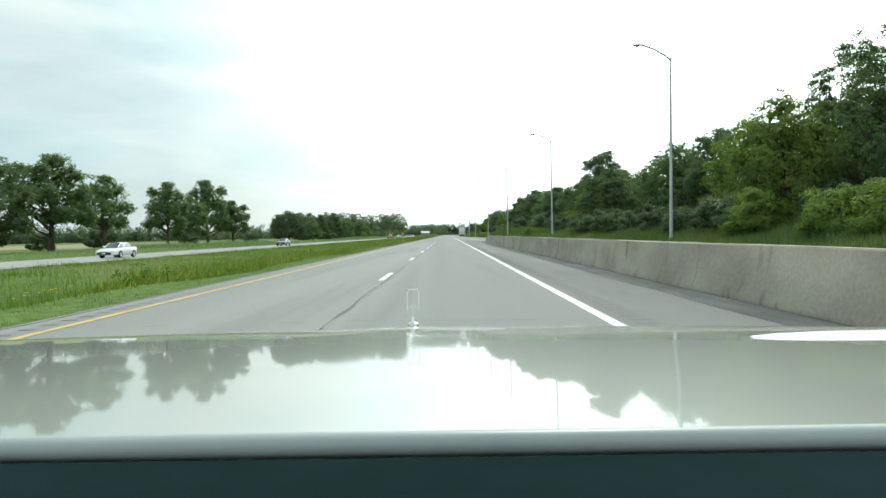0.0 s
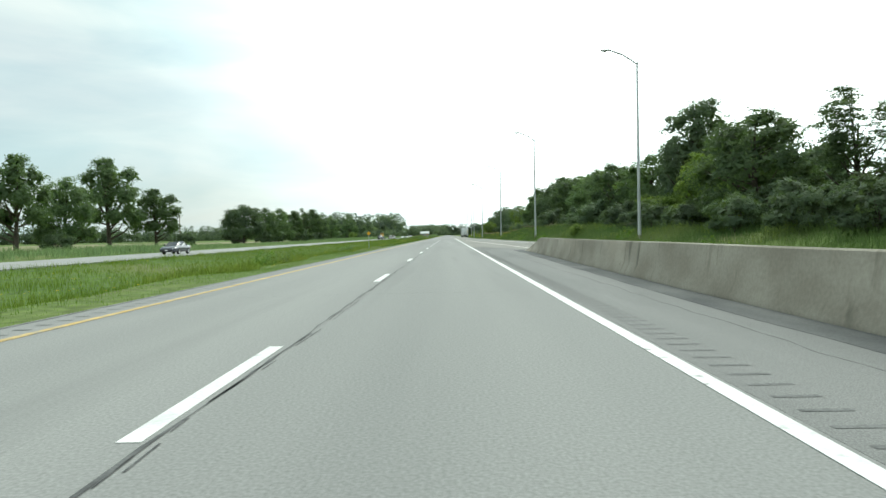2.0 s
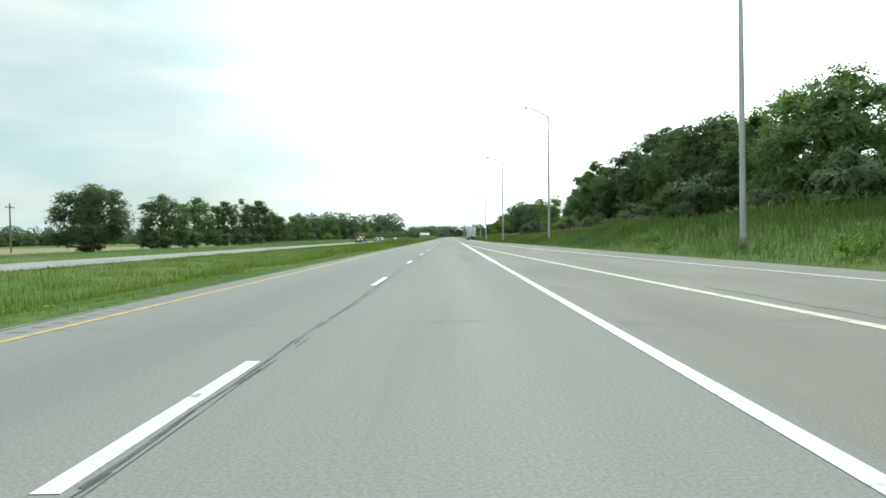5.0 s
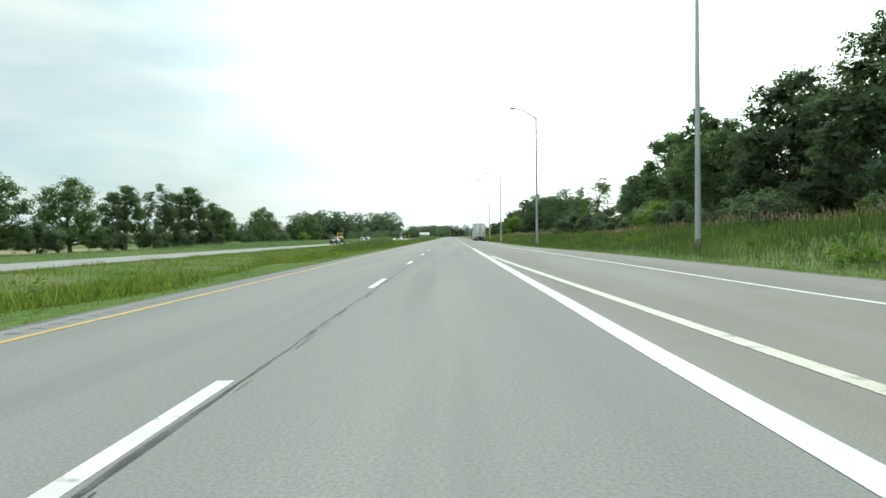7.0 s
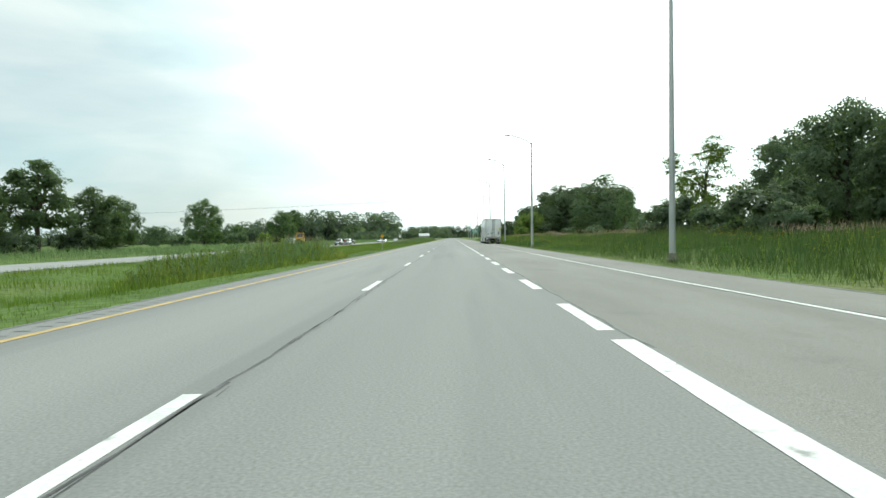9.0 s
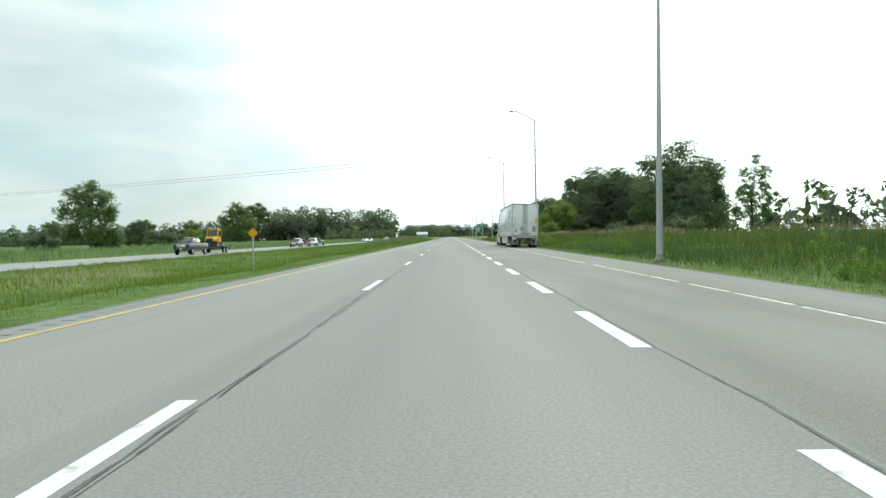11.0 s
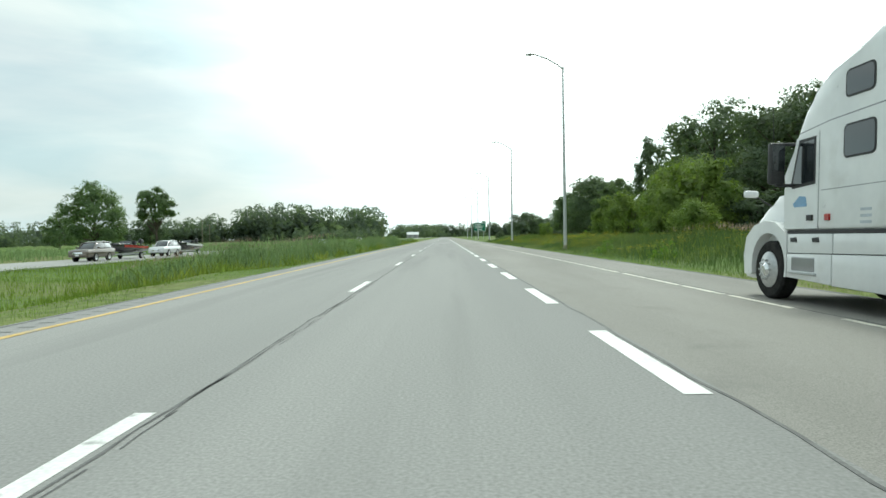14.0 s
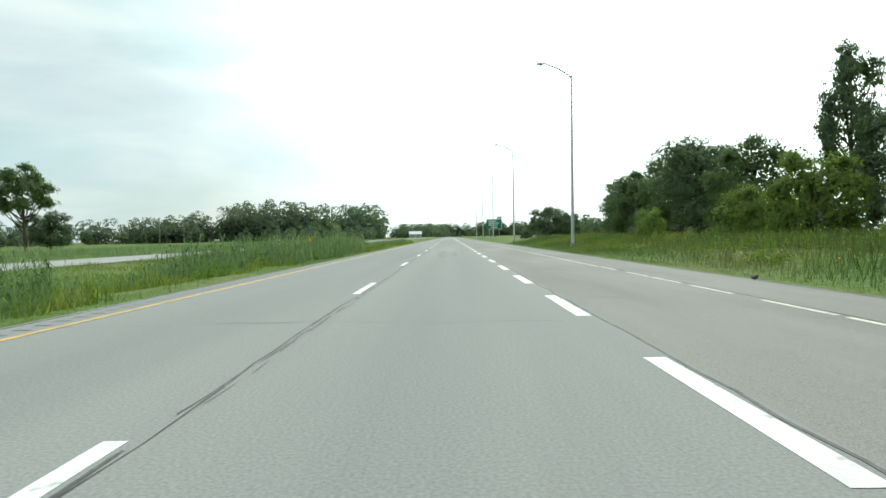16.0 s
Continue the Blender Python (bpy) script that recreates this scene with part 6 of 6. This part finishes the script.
    guard = part("underride_bumper", box(0.06, W - 0.02, 0.02, 0.11, 0.52, 0.61, 0.012), DIRTY_BLACK, t, "dark steel underride bumper with reflective strips")
    for k in range(8):
        part("reflector", box(0.12 + 0.3 * k, 0.38 + 0.3 * k, 0.012, 0.019, 0.545, 0.585), RED_TAPE if k % 2 == 0 else PLACARD, guard, smooth=0)
    for x0, x1 in ((0.62, 0.95), (1.98, 1.65)):
        part("brace", tube((x0, 0.12, 0.62), (x1, 0.3, 0.98), 0.035, 0.035, 8), PLACARD, guard, "pale diagonal brace")
    for x in (0.7, 1.9):
        part("bumper_strut", loft([[(x - 0.05, 0.05, 0.58), (x + 0.05, 0.05, 0.58), (x + 0.05, 0.15, 0.58), (x - 0.05, 0.15, 0.58)], [(x - 0.05, 0.1, 0.95), (x + 0.05, 0.1, 0.95), (x + 0.05, 0.35, 0.95), (x - 0.05, 0.35, 0.95)]]), DIRTY_BLACK, guard)
    for s, x0 in ((-1, 0.06), (1, W - 0.72)):
        flap = part("mud_flap", box(x0, x0 + 0.66, 0.42, 0.45, 0.3, 0.98, 0.01), PLACARD, t, "pale mud flap")
        part("flap_badge", spun([(0, 0.02), (0.004, 0.16), (0.006, 0.16)], (x0 + 0.33, 0.41, 0.66), "y", 18), DIRTY_BLACK, flap, "dark oval badge")
        part("flap_bar", box(x0 + 0.15, x0 + 0.5, 0.412, 0.419, 0.4, 0.46), DIRTY_BLACK, flap, smooth=0)
    part("slider_frame", box(0.55, W - 0.55, 0.15, 4.2, 0.85, Z0 - 0.02, 0.02), DIRTY_BLACK, t, "dusty black axle frame")
    for ya in (1.15, 2.42):
        part("axle", tube((0.4, ya, 0.52), (W - 0.4, ya, 0.52), 0.075, 0.075, 10), DIRTY_BLACK, t)
        for s, xs in ((-1, (0.15, 0.48)), (1, (W - 0.15, W - 0.48))):
            for x in xs:
                wheel(t, x, ya, 0.51, 0.27, DULL_RIM, s, 0.51, 0.05)
    for x in (0.75, W - 0.75):
        part("landing_leg", box(x - 0.08, x + 0.08, 13.1, 13.26, 0.3, 1.13, 0.01), DIRTY_BLACK, t, "dusty landing leg")
    # side logo drawn as plain shapes: swoosh, slanted blocks, bars
    logo = part("logo_swoosh", prism([(3.75, 2.9), (4.45, 2.9), (4.22, 3.72), (4.12, 3.76), (4.16, 3.2)], "x", 0.012, 0.0175), PALE_BLUE, t, "blue slanted logo shape", 0)
    for y0 in (1.95, 2.55, 3.15):
        block = [(y0 + 0.06, 3.32), (y0 + 0.5, 3.32), (y0 + 0.44, 3.72), (y0, 3.72)]
        part("logo_block", prism(block, "x", 0.012, 0.0175), PALE_BLUE, logo, smooth=0)
    part("logo_bar", prism([(1.9, 3.0), (3.7, 3.0), (3.66, 3.2), (1.86, 3.2)], "x", 0.012, 0.0175), PALE_BLUE, logo, smooth=0)
    for z, a, b in ((2.84, 2.0, 3.2), (2.54, 2.0, 3.9)):
        part("faded_bar", box(0.012, 0.0175, a, b, z - 0.06, z + 0.06), GREY_MARK, t, "faded bar of lettering", 0)


semi_trailer()


def rounded(y0, y1, z0, z1, r=0.07, lean=0.0):
    """A rounded four-sided outline in side view; lean shifts the top forwards."""
    pts = []
    for cy, cz, a0 in ((y1 - r, z1 - r, 0), (y0 + r, z1 - r, 90), (y0 + r, z0 + r, 180), (y1 - r, z0 + r, 270)):
        for k in range(4):
            a = radians(a0 + 30 * k)
            pts.append((cy + r * math.cos(a) + lean * (cz - z0), cz + r * math.sin(a)))
    return pts


def soft_prism(pts, x0, x1, edge, segs=4):
    """A side-view body whose long outer edges are rounded."""
    bm = prism(pts, "x", x0, x1)
    rim = [e for e in bm.edges if abs(e.verts[0].co.x - e.verts[1].co.x) < 0.001]
    bmesh.ops.bevel(bm, geom=rim, offset=edge, segments=segs, profile=0.5, affect="EDGES", clamp_overlap=True)
    return bm


def semi_tractor():
    t = thing("semi_tractor", "white sleeper-cab semi tractor with black mirrors and polished rims", "truck", pose(TX + 0.06, TY + 15.5, float(fall(TX, TY)), 0, 1.718, 0))
    W = 2.48
    part("chassis", box(0.75, W - 0.75, -1.2, 6.6, 0.62, 0.95, 0.02), DIRTY_BLACK, t, "dusty black chassis")
    part("fifth_wheel", box(0.7, W - 0.7, -0.4, 0.6, 0.95, 1.12, 0.05), DIRTY_BLACK, t)
    body = [(2.55, 1.2), (5.52, 1.2), (5.54, 1.9), (5.42, 2.1), (5.16, 2.78), (4.9, 3.17), (4.55, 3.42), (4.17, 3.62), (3.54, 3.86), (3.05, 3.95), (2.65, 3.97), (2.55, 3.9)]
    cab = part("cab", soft_prism(body, 0.06, W - 0.06, 0.1), WHITE_BODY, t, "white rounded sleeper cab")
    hood = [(5.3, 0.95), (6.86, 0.62), (6.98, 1.0), (6.86, 1.42), (6.5, 1.66), (6.0, 1.84), (5.5, 1.95)]
    part("bonnet", soft_prism(hood, 0.24, W - 0.24, 0.14), WHITE_BODY, t, "white sloping bonnet")
    part("grille", box(0.7, W - 0.7, 6.93, 7.03, 0.65, 1.36, 0.03), CHROME, t, "chrome grille")
    part("bumper", box(0.1, W - 0.1, 6.6, 7.02, 0.32, 0.66, 0.08), WHITE_BODY, t, "white front bumper")
    part("windscreen", loft([[(0.16, 5.56, 1.97), (W - 0.16, 5.56, 1.97), (W - 0.16, 5.46, 1.97), (0.16, 5.46, 1.97)],
                             [(0.22, 5.25, 2.72), (W - 0.22, 5.25, 2.72), (W - 0.22, 5.15, 2.72), (0.22, 5.15, 2.72)]]), DARK_GLASS, cab, "dark windscreen")
    for s, x in ((-1, 0.06), (1, W - 0.06)):
        def slab(name, pts, mat, label="", parent=cab, out=0.008, into=0.004):
            a, b = sorted((x - into * s, x + out * s))
            return part(name, prism(pts, "x", a, b), mat, parent, label, 30)
        door = slab("door", [(4.49, 1.24), (5.47, 1.24), (5.49, 1.92), (5.38, 2.1), (5.12, 2.74), (4.49, 2.76)], WHITE_BODY, "white cab door", cab, 0.007)
        slab("window_seal", [(4.55, 1.95), (5.24, 1.91), (5.27, 2.0), (5.04, 2.7), (4.55, 2.71)], BLACK, "black window rubber", door, 0.011)
        slab("side_window", [(4.6, 2.0), (5.19, 1.96), (5.2, 2.03), (5.0, 2.65), (4.6, 2.66)], DARK_GLASS, "dark door window", door, 0.014)
        slab("door_handle", [(4.6, 1.37), (4.76, 1.37), (4.76, 1.46), (4.6, 1.46)], BLACK, "black door handle", door, 0.03)
        slab("door_logo", [(4.78, 1.6), (5.16, 1.6), (5.2, 1.66), (5.0, 1.78), (4.82, 1.76)], PALE_BLUE, "faded blue door marking", door, 0.011)
        for name, o in (("sleeper_window", (3.11, 3.84, 2.26, 2.76)), ("upper_window", (3.15, 3.82, 3.14, 3.55))):
            slab("window_seal", rounded(*o, 0.09), BLACK, "black window rubber", cab, 0.008)
            slab(name, rounded(o[0] + 0.03, o[1] - 0.03, o[2] + 0.03, o[3] - 0.03, 0.07), DARK_GLASS, "dark rounded window", cab, 0.012)
        slab("trim_seam", [(2.6, 2.93), (4.2, 2.88), (5.05, 2.8), (5.06, 2.815), (4.2, 2.9), (2.6, 2.95)], GREY_CAR, "", cab, 0.003)
        slab("trim_seam", [(2.6, 1.85), (4.4, 1.83), (4.4, 1.842), (2.6, 1.862)], GREY_CAR, "", cab, 0.003)
        slab("trim_seam", [(4.46, 1.22), (4.475, 1.22), (4.475, 2.78), (4.46, 2.78)], GREY_CAR, "", cab, 0.003)
        slab("marker_light", [(4.14, 1.36), (4.26, 1.36), (4.26, 1.46), (4.14, 1.46)], RED_LENS, "red marker light", cab, 0.03)
        for k in range(3):
            slab("lettering_bar", [(3.18, 1.3 + 0.09 * k), (3.42, 1.3 + 0.09 * k), (3.42, 1.34 + 0.09 * k), (3.18, 1.34 + 0.09 * k)], GREY_MARK, "", cab, 0.004)
        # lower fairing in two panels with a shadow gap and a recessed step
        def fairing(pts, name="side_fairing", off=0.02, label="white lower fairing", mat=WHITE_BODY):
            a, b = sorted((x - 0.22 * s, x + off * s))
            return part(name, soft_prism(pts, a, b, 0.025, 2), mat, t, label, 40)
        fairing([(2.55, 0.33), (4.05, 0.36), (4.05, 0.84), (2.55, 0.86)])
        fairing([(2.55, 0.87), (4.05, 0.85), (4.05, 1.16), (2.55, 1.16)], off=0.008)
        fairing([(4.08, 0.37), (5.36, 0.42), (5.36, 0.82), (4.08, 0.84)])
        fairing([(4.08, 0.85), (5.36, 0.83), (5.36, 1.16), (4.08, 1.16)], off=0.008)
        part("shadow_gap", box(min(x - 0.15 * s, x - 0.01 * s), max(x - 0.15 * s, x - 0.01 * s), 2.56, 5.4, 1.14, 1.22), BLACK, t, "dark gap below the cab", 0)
        part("step_well", box(min(x - 0.02 * s, x + 0.026 * s), max(x - 0.02 * s, x + 0.026 * s), 4.5, 5.2, 0.54, 0.78, 0.02), GREY_CAR, t, "recessed grey step", 0)
        part("step", box(min(x - 0.1 * s, x + 0.06 * s), max(x - 0.1 * s, x + 0.06 * s), 4.45, 5.25, 0.49, 0.53, 0.01), STEEL, t, "steel step plate")
        for y0 in (4.4, 5.05):
            slab("fairing_slot", [(y0, 1.02), (y0 + 0.18, 1.02), (y0 + 0.2, 1.09), (y0 + 0.02, 1.1)], BLACK, "black slot in the fairing", t, 0.02)
        # wing with the wheel arch cut out of it
        arch = [(6.02 + 0.6 * math.cos(radians(a)), 0.58 + 0.6 * math.sin(radians(a))) for a in range(196, -17, -15)]
        wing = [(6.64, 0.4), (6.9, 0.4), (6.95, 0.75), (6.86, 1.1), (6.55, 1.32), (6.15, 1.4), (5.78, 1.36), (5.5, 1.22), (5.38, 1.16), (5.38, 0.42)] + arch
        a, b = sorted((x - 0.4 * s, x + 0.015 * s))
        part("wing", prism(wing, "x", a, b), WHITE_BODY, t, "white front wing with a round arch", 35)
        part("arch_liner", box(min(x - 0.75 * s, x - 0.4 * s), max(x - 0.75 * s, x - 0.4 * s), 5.42, 6.6, 0.5, 1.25, 0.03), BLACK, t, "dark wheel arch liner")
        part("cab_edge", tube((x - 0.01 * s, 2.5, 1.0), (x - 0.01 * s, 2.5, 3.95), 0.05, 0.05, 8), BLACK, t, "dark rubber edge at the back of the cab")
        part("fuel_tank", tube((x - 0.34 * s, 1.72, 0.72), (x - 0.34 * s, 2.5, 0.72), 0.31, 0.31, 20), CHROME, t, "polished fuel tank")
        for ya in (1.88, 2.32):
            part("tank_strap", tube((x - 0.34 * s, ya, 0.72), (x - 0.34 * s, ya + 0.06, 0.72), 0.318, 0.318, 20), DIRTY_BLACK, t)
        mx = x + 0.3 * s
        m = part("mirror", box(mx - 0.13, mx + 0.13, 5.14, 5.28, 1.98, 2.68, 0.045), BLACK, t, "tall black door mirror")
        part("mirror_glass", box(mx - 0.1, mx + 0.1, 5.132, 5.142, 2.2, 2.63, 0.004), DARK_GLASS, m, "mirror glass")
        for z in (2.66, 1.97):
            part("mirror_arm", tube((x - 0.05 * s, 5.22, z), (mx, 5.22, z), 0.03, 0.03, 8), BLACK, m)
        hx = x + 0.1 * s
        h = part("bonnet_mirror", box(hx - 0.13, hx + 0.13, 6.46, 6.58, 1.84, 1.97, 0.04), WHITE_BODY, t, "small white bonnet mirror")
        part("mirror_arm", tube((hx - 0.1 * s, 6.52, 1.86), (x - 0.3 * s, 6.3, 1.6), 0.014, 0.014, 6), BLACK, h)
        part("aerial", tube((mx, 5.3, 2.6), (mx + 0.02 * s, 5.32, 3.45), 0.006, 0.003, 5), BLACK, t, "thin black aerial")
        part("headlight", box(x - 0.26 * s - 0.14, x - 0.26 * s + 0.14, 6.72, 6.97, 0.8, 1.12, 0.06), CLEAR_LENS, t, "clear headlight")
        w = wheel(t, x - 0.14 * s, 5.98, 0.52, 0.29, ALLOY, s, 0.52, -0.03)
        part("hub", spun([(s * 0.12, 0.17), (s * 0.2, 0.15), (s * 0.22, 0.1), (s * 0.25, 0.07), (s * 0.25, 0.01)], (x - 0.14 * s, 5.98, 0.52), "x", 20), CHROME, w, "polished hub")
        for ya in (-0.14, 1.12):
            for dx in (0.14, 0.46):
                wheel(t, x - dx * s, ya, 0.52, 0.27, DULL_RIM, s, 0.52, 0.06)
    part("rear_panel", box(0.12, W - 0.12, 2.5, 2.56, 0.95, 3.85, 0.02), WHITE_BODY, t, "white cab back panel")
    for z in (1.3, 1.75, 2.2, 2.65, 3.1, 3.5):
        part("panel_rib", box(0.15, W - 0.15, 2.46, 2.5, z, z + 0.05, 0.008), STEEL, t)
    part("exhaust_stack", tube((W - 0.35, 2.3, 0.9), (W - 0.35, 2.3, 3.8), 0.07, 0.07, 12), CHROME, t, "chrome exhaust stack")
    for k, z in enumerate((1.5, 1.58, 1.66)):
        part("air_line", tube((0.9 + 0.2 * k, 2.46, z + 0.7), (1.0 + 0.1 * k, 1.4, z), 0.015, 0.015, 6), BLACK, t, "black air line to the trailer")


semi_tractor()


# ---- the open car at the start of the run ----
def start_car():
    c = thing("car", "open champagne car with a long glossy bonnet at the start", "car", pose(-0.06, 0, 0))
    W, n = 0.98, 24
    def top(yy):
        return 1.0189 - 0.0787 * yy

    prof = [(yy, top(yy) - drop) for yy, drop in ((0.345, 0.0), (0.45, 0.0), (0.55, 0.0), (0.65, 0.0), (0.75, 0.0), (0.85, 0.0), (0.95, 0.0), (1.05, 0.0), (1.15, 0.0), (1.23, 0.0005), (1.28, 0.002), (1.32, 0.006), (1.345, 0.014), (1.36, 0.03))]
    bm = bmesh.new()
    grid = []
    for yy, z in prof:
        row = []
        for k in range(n + 1):
            u = -1 + 2 * k / n
            ridge = 0.004 * max(0.0, 1 - (u / 0.16) ** 2) ** 2 * max(0.0, min(1.0, (yy - 1.0) * 4))
            back = 0.26 * u * u * max(0.0, yy - 0.345)
            row.append(bm.verts.new((u * W, yy - back, z + ridge + 0.0787 * back - 0.004 * u ** 8)))
        grid.append(row)
    under = [[bm.verts.new(q.co - Vector((0, 0, 0.02))) for q in row] for row in grid]
    for a, b in zip(grid, grid[1:]):
        for k in range(n):
            bm.faces.new((a[k], a[k + 1], b[k + 1], b[k]))
    for a, b in zip(under, under[1:]):
        for k in range(n):
            bm.faces.new((a[k], b[k], b[k + 1], a[k + 1]))
    loop = grid[0] + [row[-1] for row in grid[1:]] + grid[-1][-2::-1] + [row[0] for row in grid[-2:0:-1]]
    low = under[0] + [row[-1] for row in under[1:]] + under[-1][-2::-1] + [row[0] for row in under[-2:0:-1]]
    for k in range(len(loop)):
        bm.faces.new((loop[k], low[k], low[(k + 1) % len(low)], loop[(k + 1) % len(loop)]))
    part("bonnet", bm, BONNET, c, "glossy champagne bonnet", 60)
    for s in (-1, 1):
        side = [(1.44, 0.32), (1.46, 0.66), (1.36, 0.85), (1.0, 0.885), (0.5, 0.89), (-0.4, 0.88), (-2.9, 0.86), (-3.25, 0.75), (-3.25, 0.36), (-2.75, 0.25), (-2.6, 0.55), (-2.3, 0.68), (-2.0, 0.55), (-1.85, 0.25), (0.1, 0.25),
                (0.25, 0.55), (0.55, 0.68), (0.85, 0.55), (1.0, 0.25)]
        part("wing", prism(side, "x", min(s * 0.84, s * 0.985), max(s * 0.84, s * 0.985)), BONNET, c, "champagne body side", 50)
        for ya in (0.55, -2.3):
            wheel(c, s * 0.86, ya, 0.34, 0.21, ALLOY, s)
        part("headlight", box(s * 0.66 - 0.2, s * 0.66 + 0.2, 1.34, 1.47, 0.58, 0.74, 0.03), CLEAR_LENS, c, "clear headlight")
    # the wing's bright highlight, modelled as a thin strip of white paint
    part("wing_highlight", loft([[(xx, 0.93 + d * math.cos(a * math.pi / 4), 0.9465 + e * math.sin(a * math.pi / 4)) for a in range(8)]
                             for xx, d, e in ((0.49, 0.004, 0.001), (0.53, 0.016, 0.004), (0.6, 0.024, 0.006), (0.72, 0.03, 0.007), (0.86, 0.03, 0.006), (0.92, 0.01, 0.002))]), WHITE_CAR, c, "white strip standing in for the highlight on the wing")
    part("nose", box(-0.9, 0.9, 1.28, 1.44, 0.34, 0.87, 0.05), BONNET, c, "champagne front end")
    part("grille", box(-0.42, 0.42, 1.42, 1.465, 0.5, 0.76, 0.015), CHROME, c, "chrome grille")
    part("bumper", box(-0.92, 0.92, 1.4, 1.54, 0.3, 0.46, 0.04), CHROME, c, "chrome bumper")
    # thin pale rod added as the bright highlight along the windscreen's lower edge
    part("screen_edge_glint", tube((-0.95, 0.343, 0.9895), (0.95, 0.343, 0.9895), 0.0065, 0.0065, 20), SCREEN_GLINT, c, "pale rod standing in for a highlight on the lower windscreen edge")
    part("dashboard", box(-0.93, 0.93, 0.08, 0.334, 0.55, 0.9875, 0.008), DASH, c, "dark teal dashboard")
    part("floor_pan", box(-0.82, 0.82, -1.8, 0.6, 0.25, 0.3, 0.01), DIRTY_BLACK, c)
    part("boot_lid", box(-0.85, 0.85, -3.2, -2.0, 0.8, 0.86, 0.03), BONNET, c)
    for x in (-0.4, 0.4):
        part("seat", box(x - 0.25, x + 0.25, -1.75, -1.2, 0.3, 0.72, 0.08), DASH, c, "dark seat")
    # upright bonnet ornament: a slim frame with a pointed star
    ox, oy, oz = -0.012, 1.3, 0.9185
    o = part("bonnet_ornament", spun([(0, 0.011), (0.004, 0.011), (0.008, 0.005), (0.016, 0.003)], (ox, oy, oz), "z", 14), CHROME, c, "chrome bonnet ornament")
    bm = bmesh.new()
    for x in (ox - 0.0115, ox + 0.0115):
        box(x - 0.001, x + 0.001, oy - 0.001, oy + 0.001, oz + 0.027, oz + 0.072, 0, bm)
    box(ox - 0.0125, ox + 0.0125, oy - 0.001, oy + 0.001, oz + 0.0705, oz + 0.073, 0, bm)
    tube((ox, oy, oz + 0.012), (ox, oy, oz + 0.062), 0.0018, 0.0006, 6, bm)
    tube((ox, oy, oz + 0.04), (ox - 0.0105, oy, oz + 0.036), 0.0012, 0.0006, 5, bm)
    tube((ox, oy, oz + 0.04), (ox + 0.0105, oy, oz + 0.036), 0.0012, 0.0006, 5, bm)
    part("ornament_frame", bm, CHROME, o)


start_car()
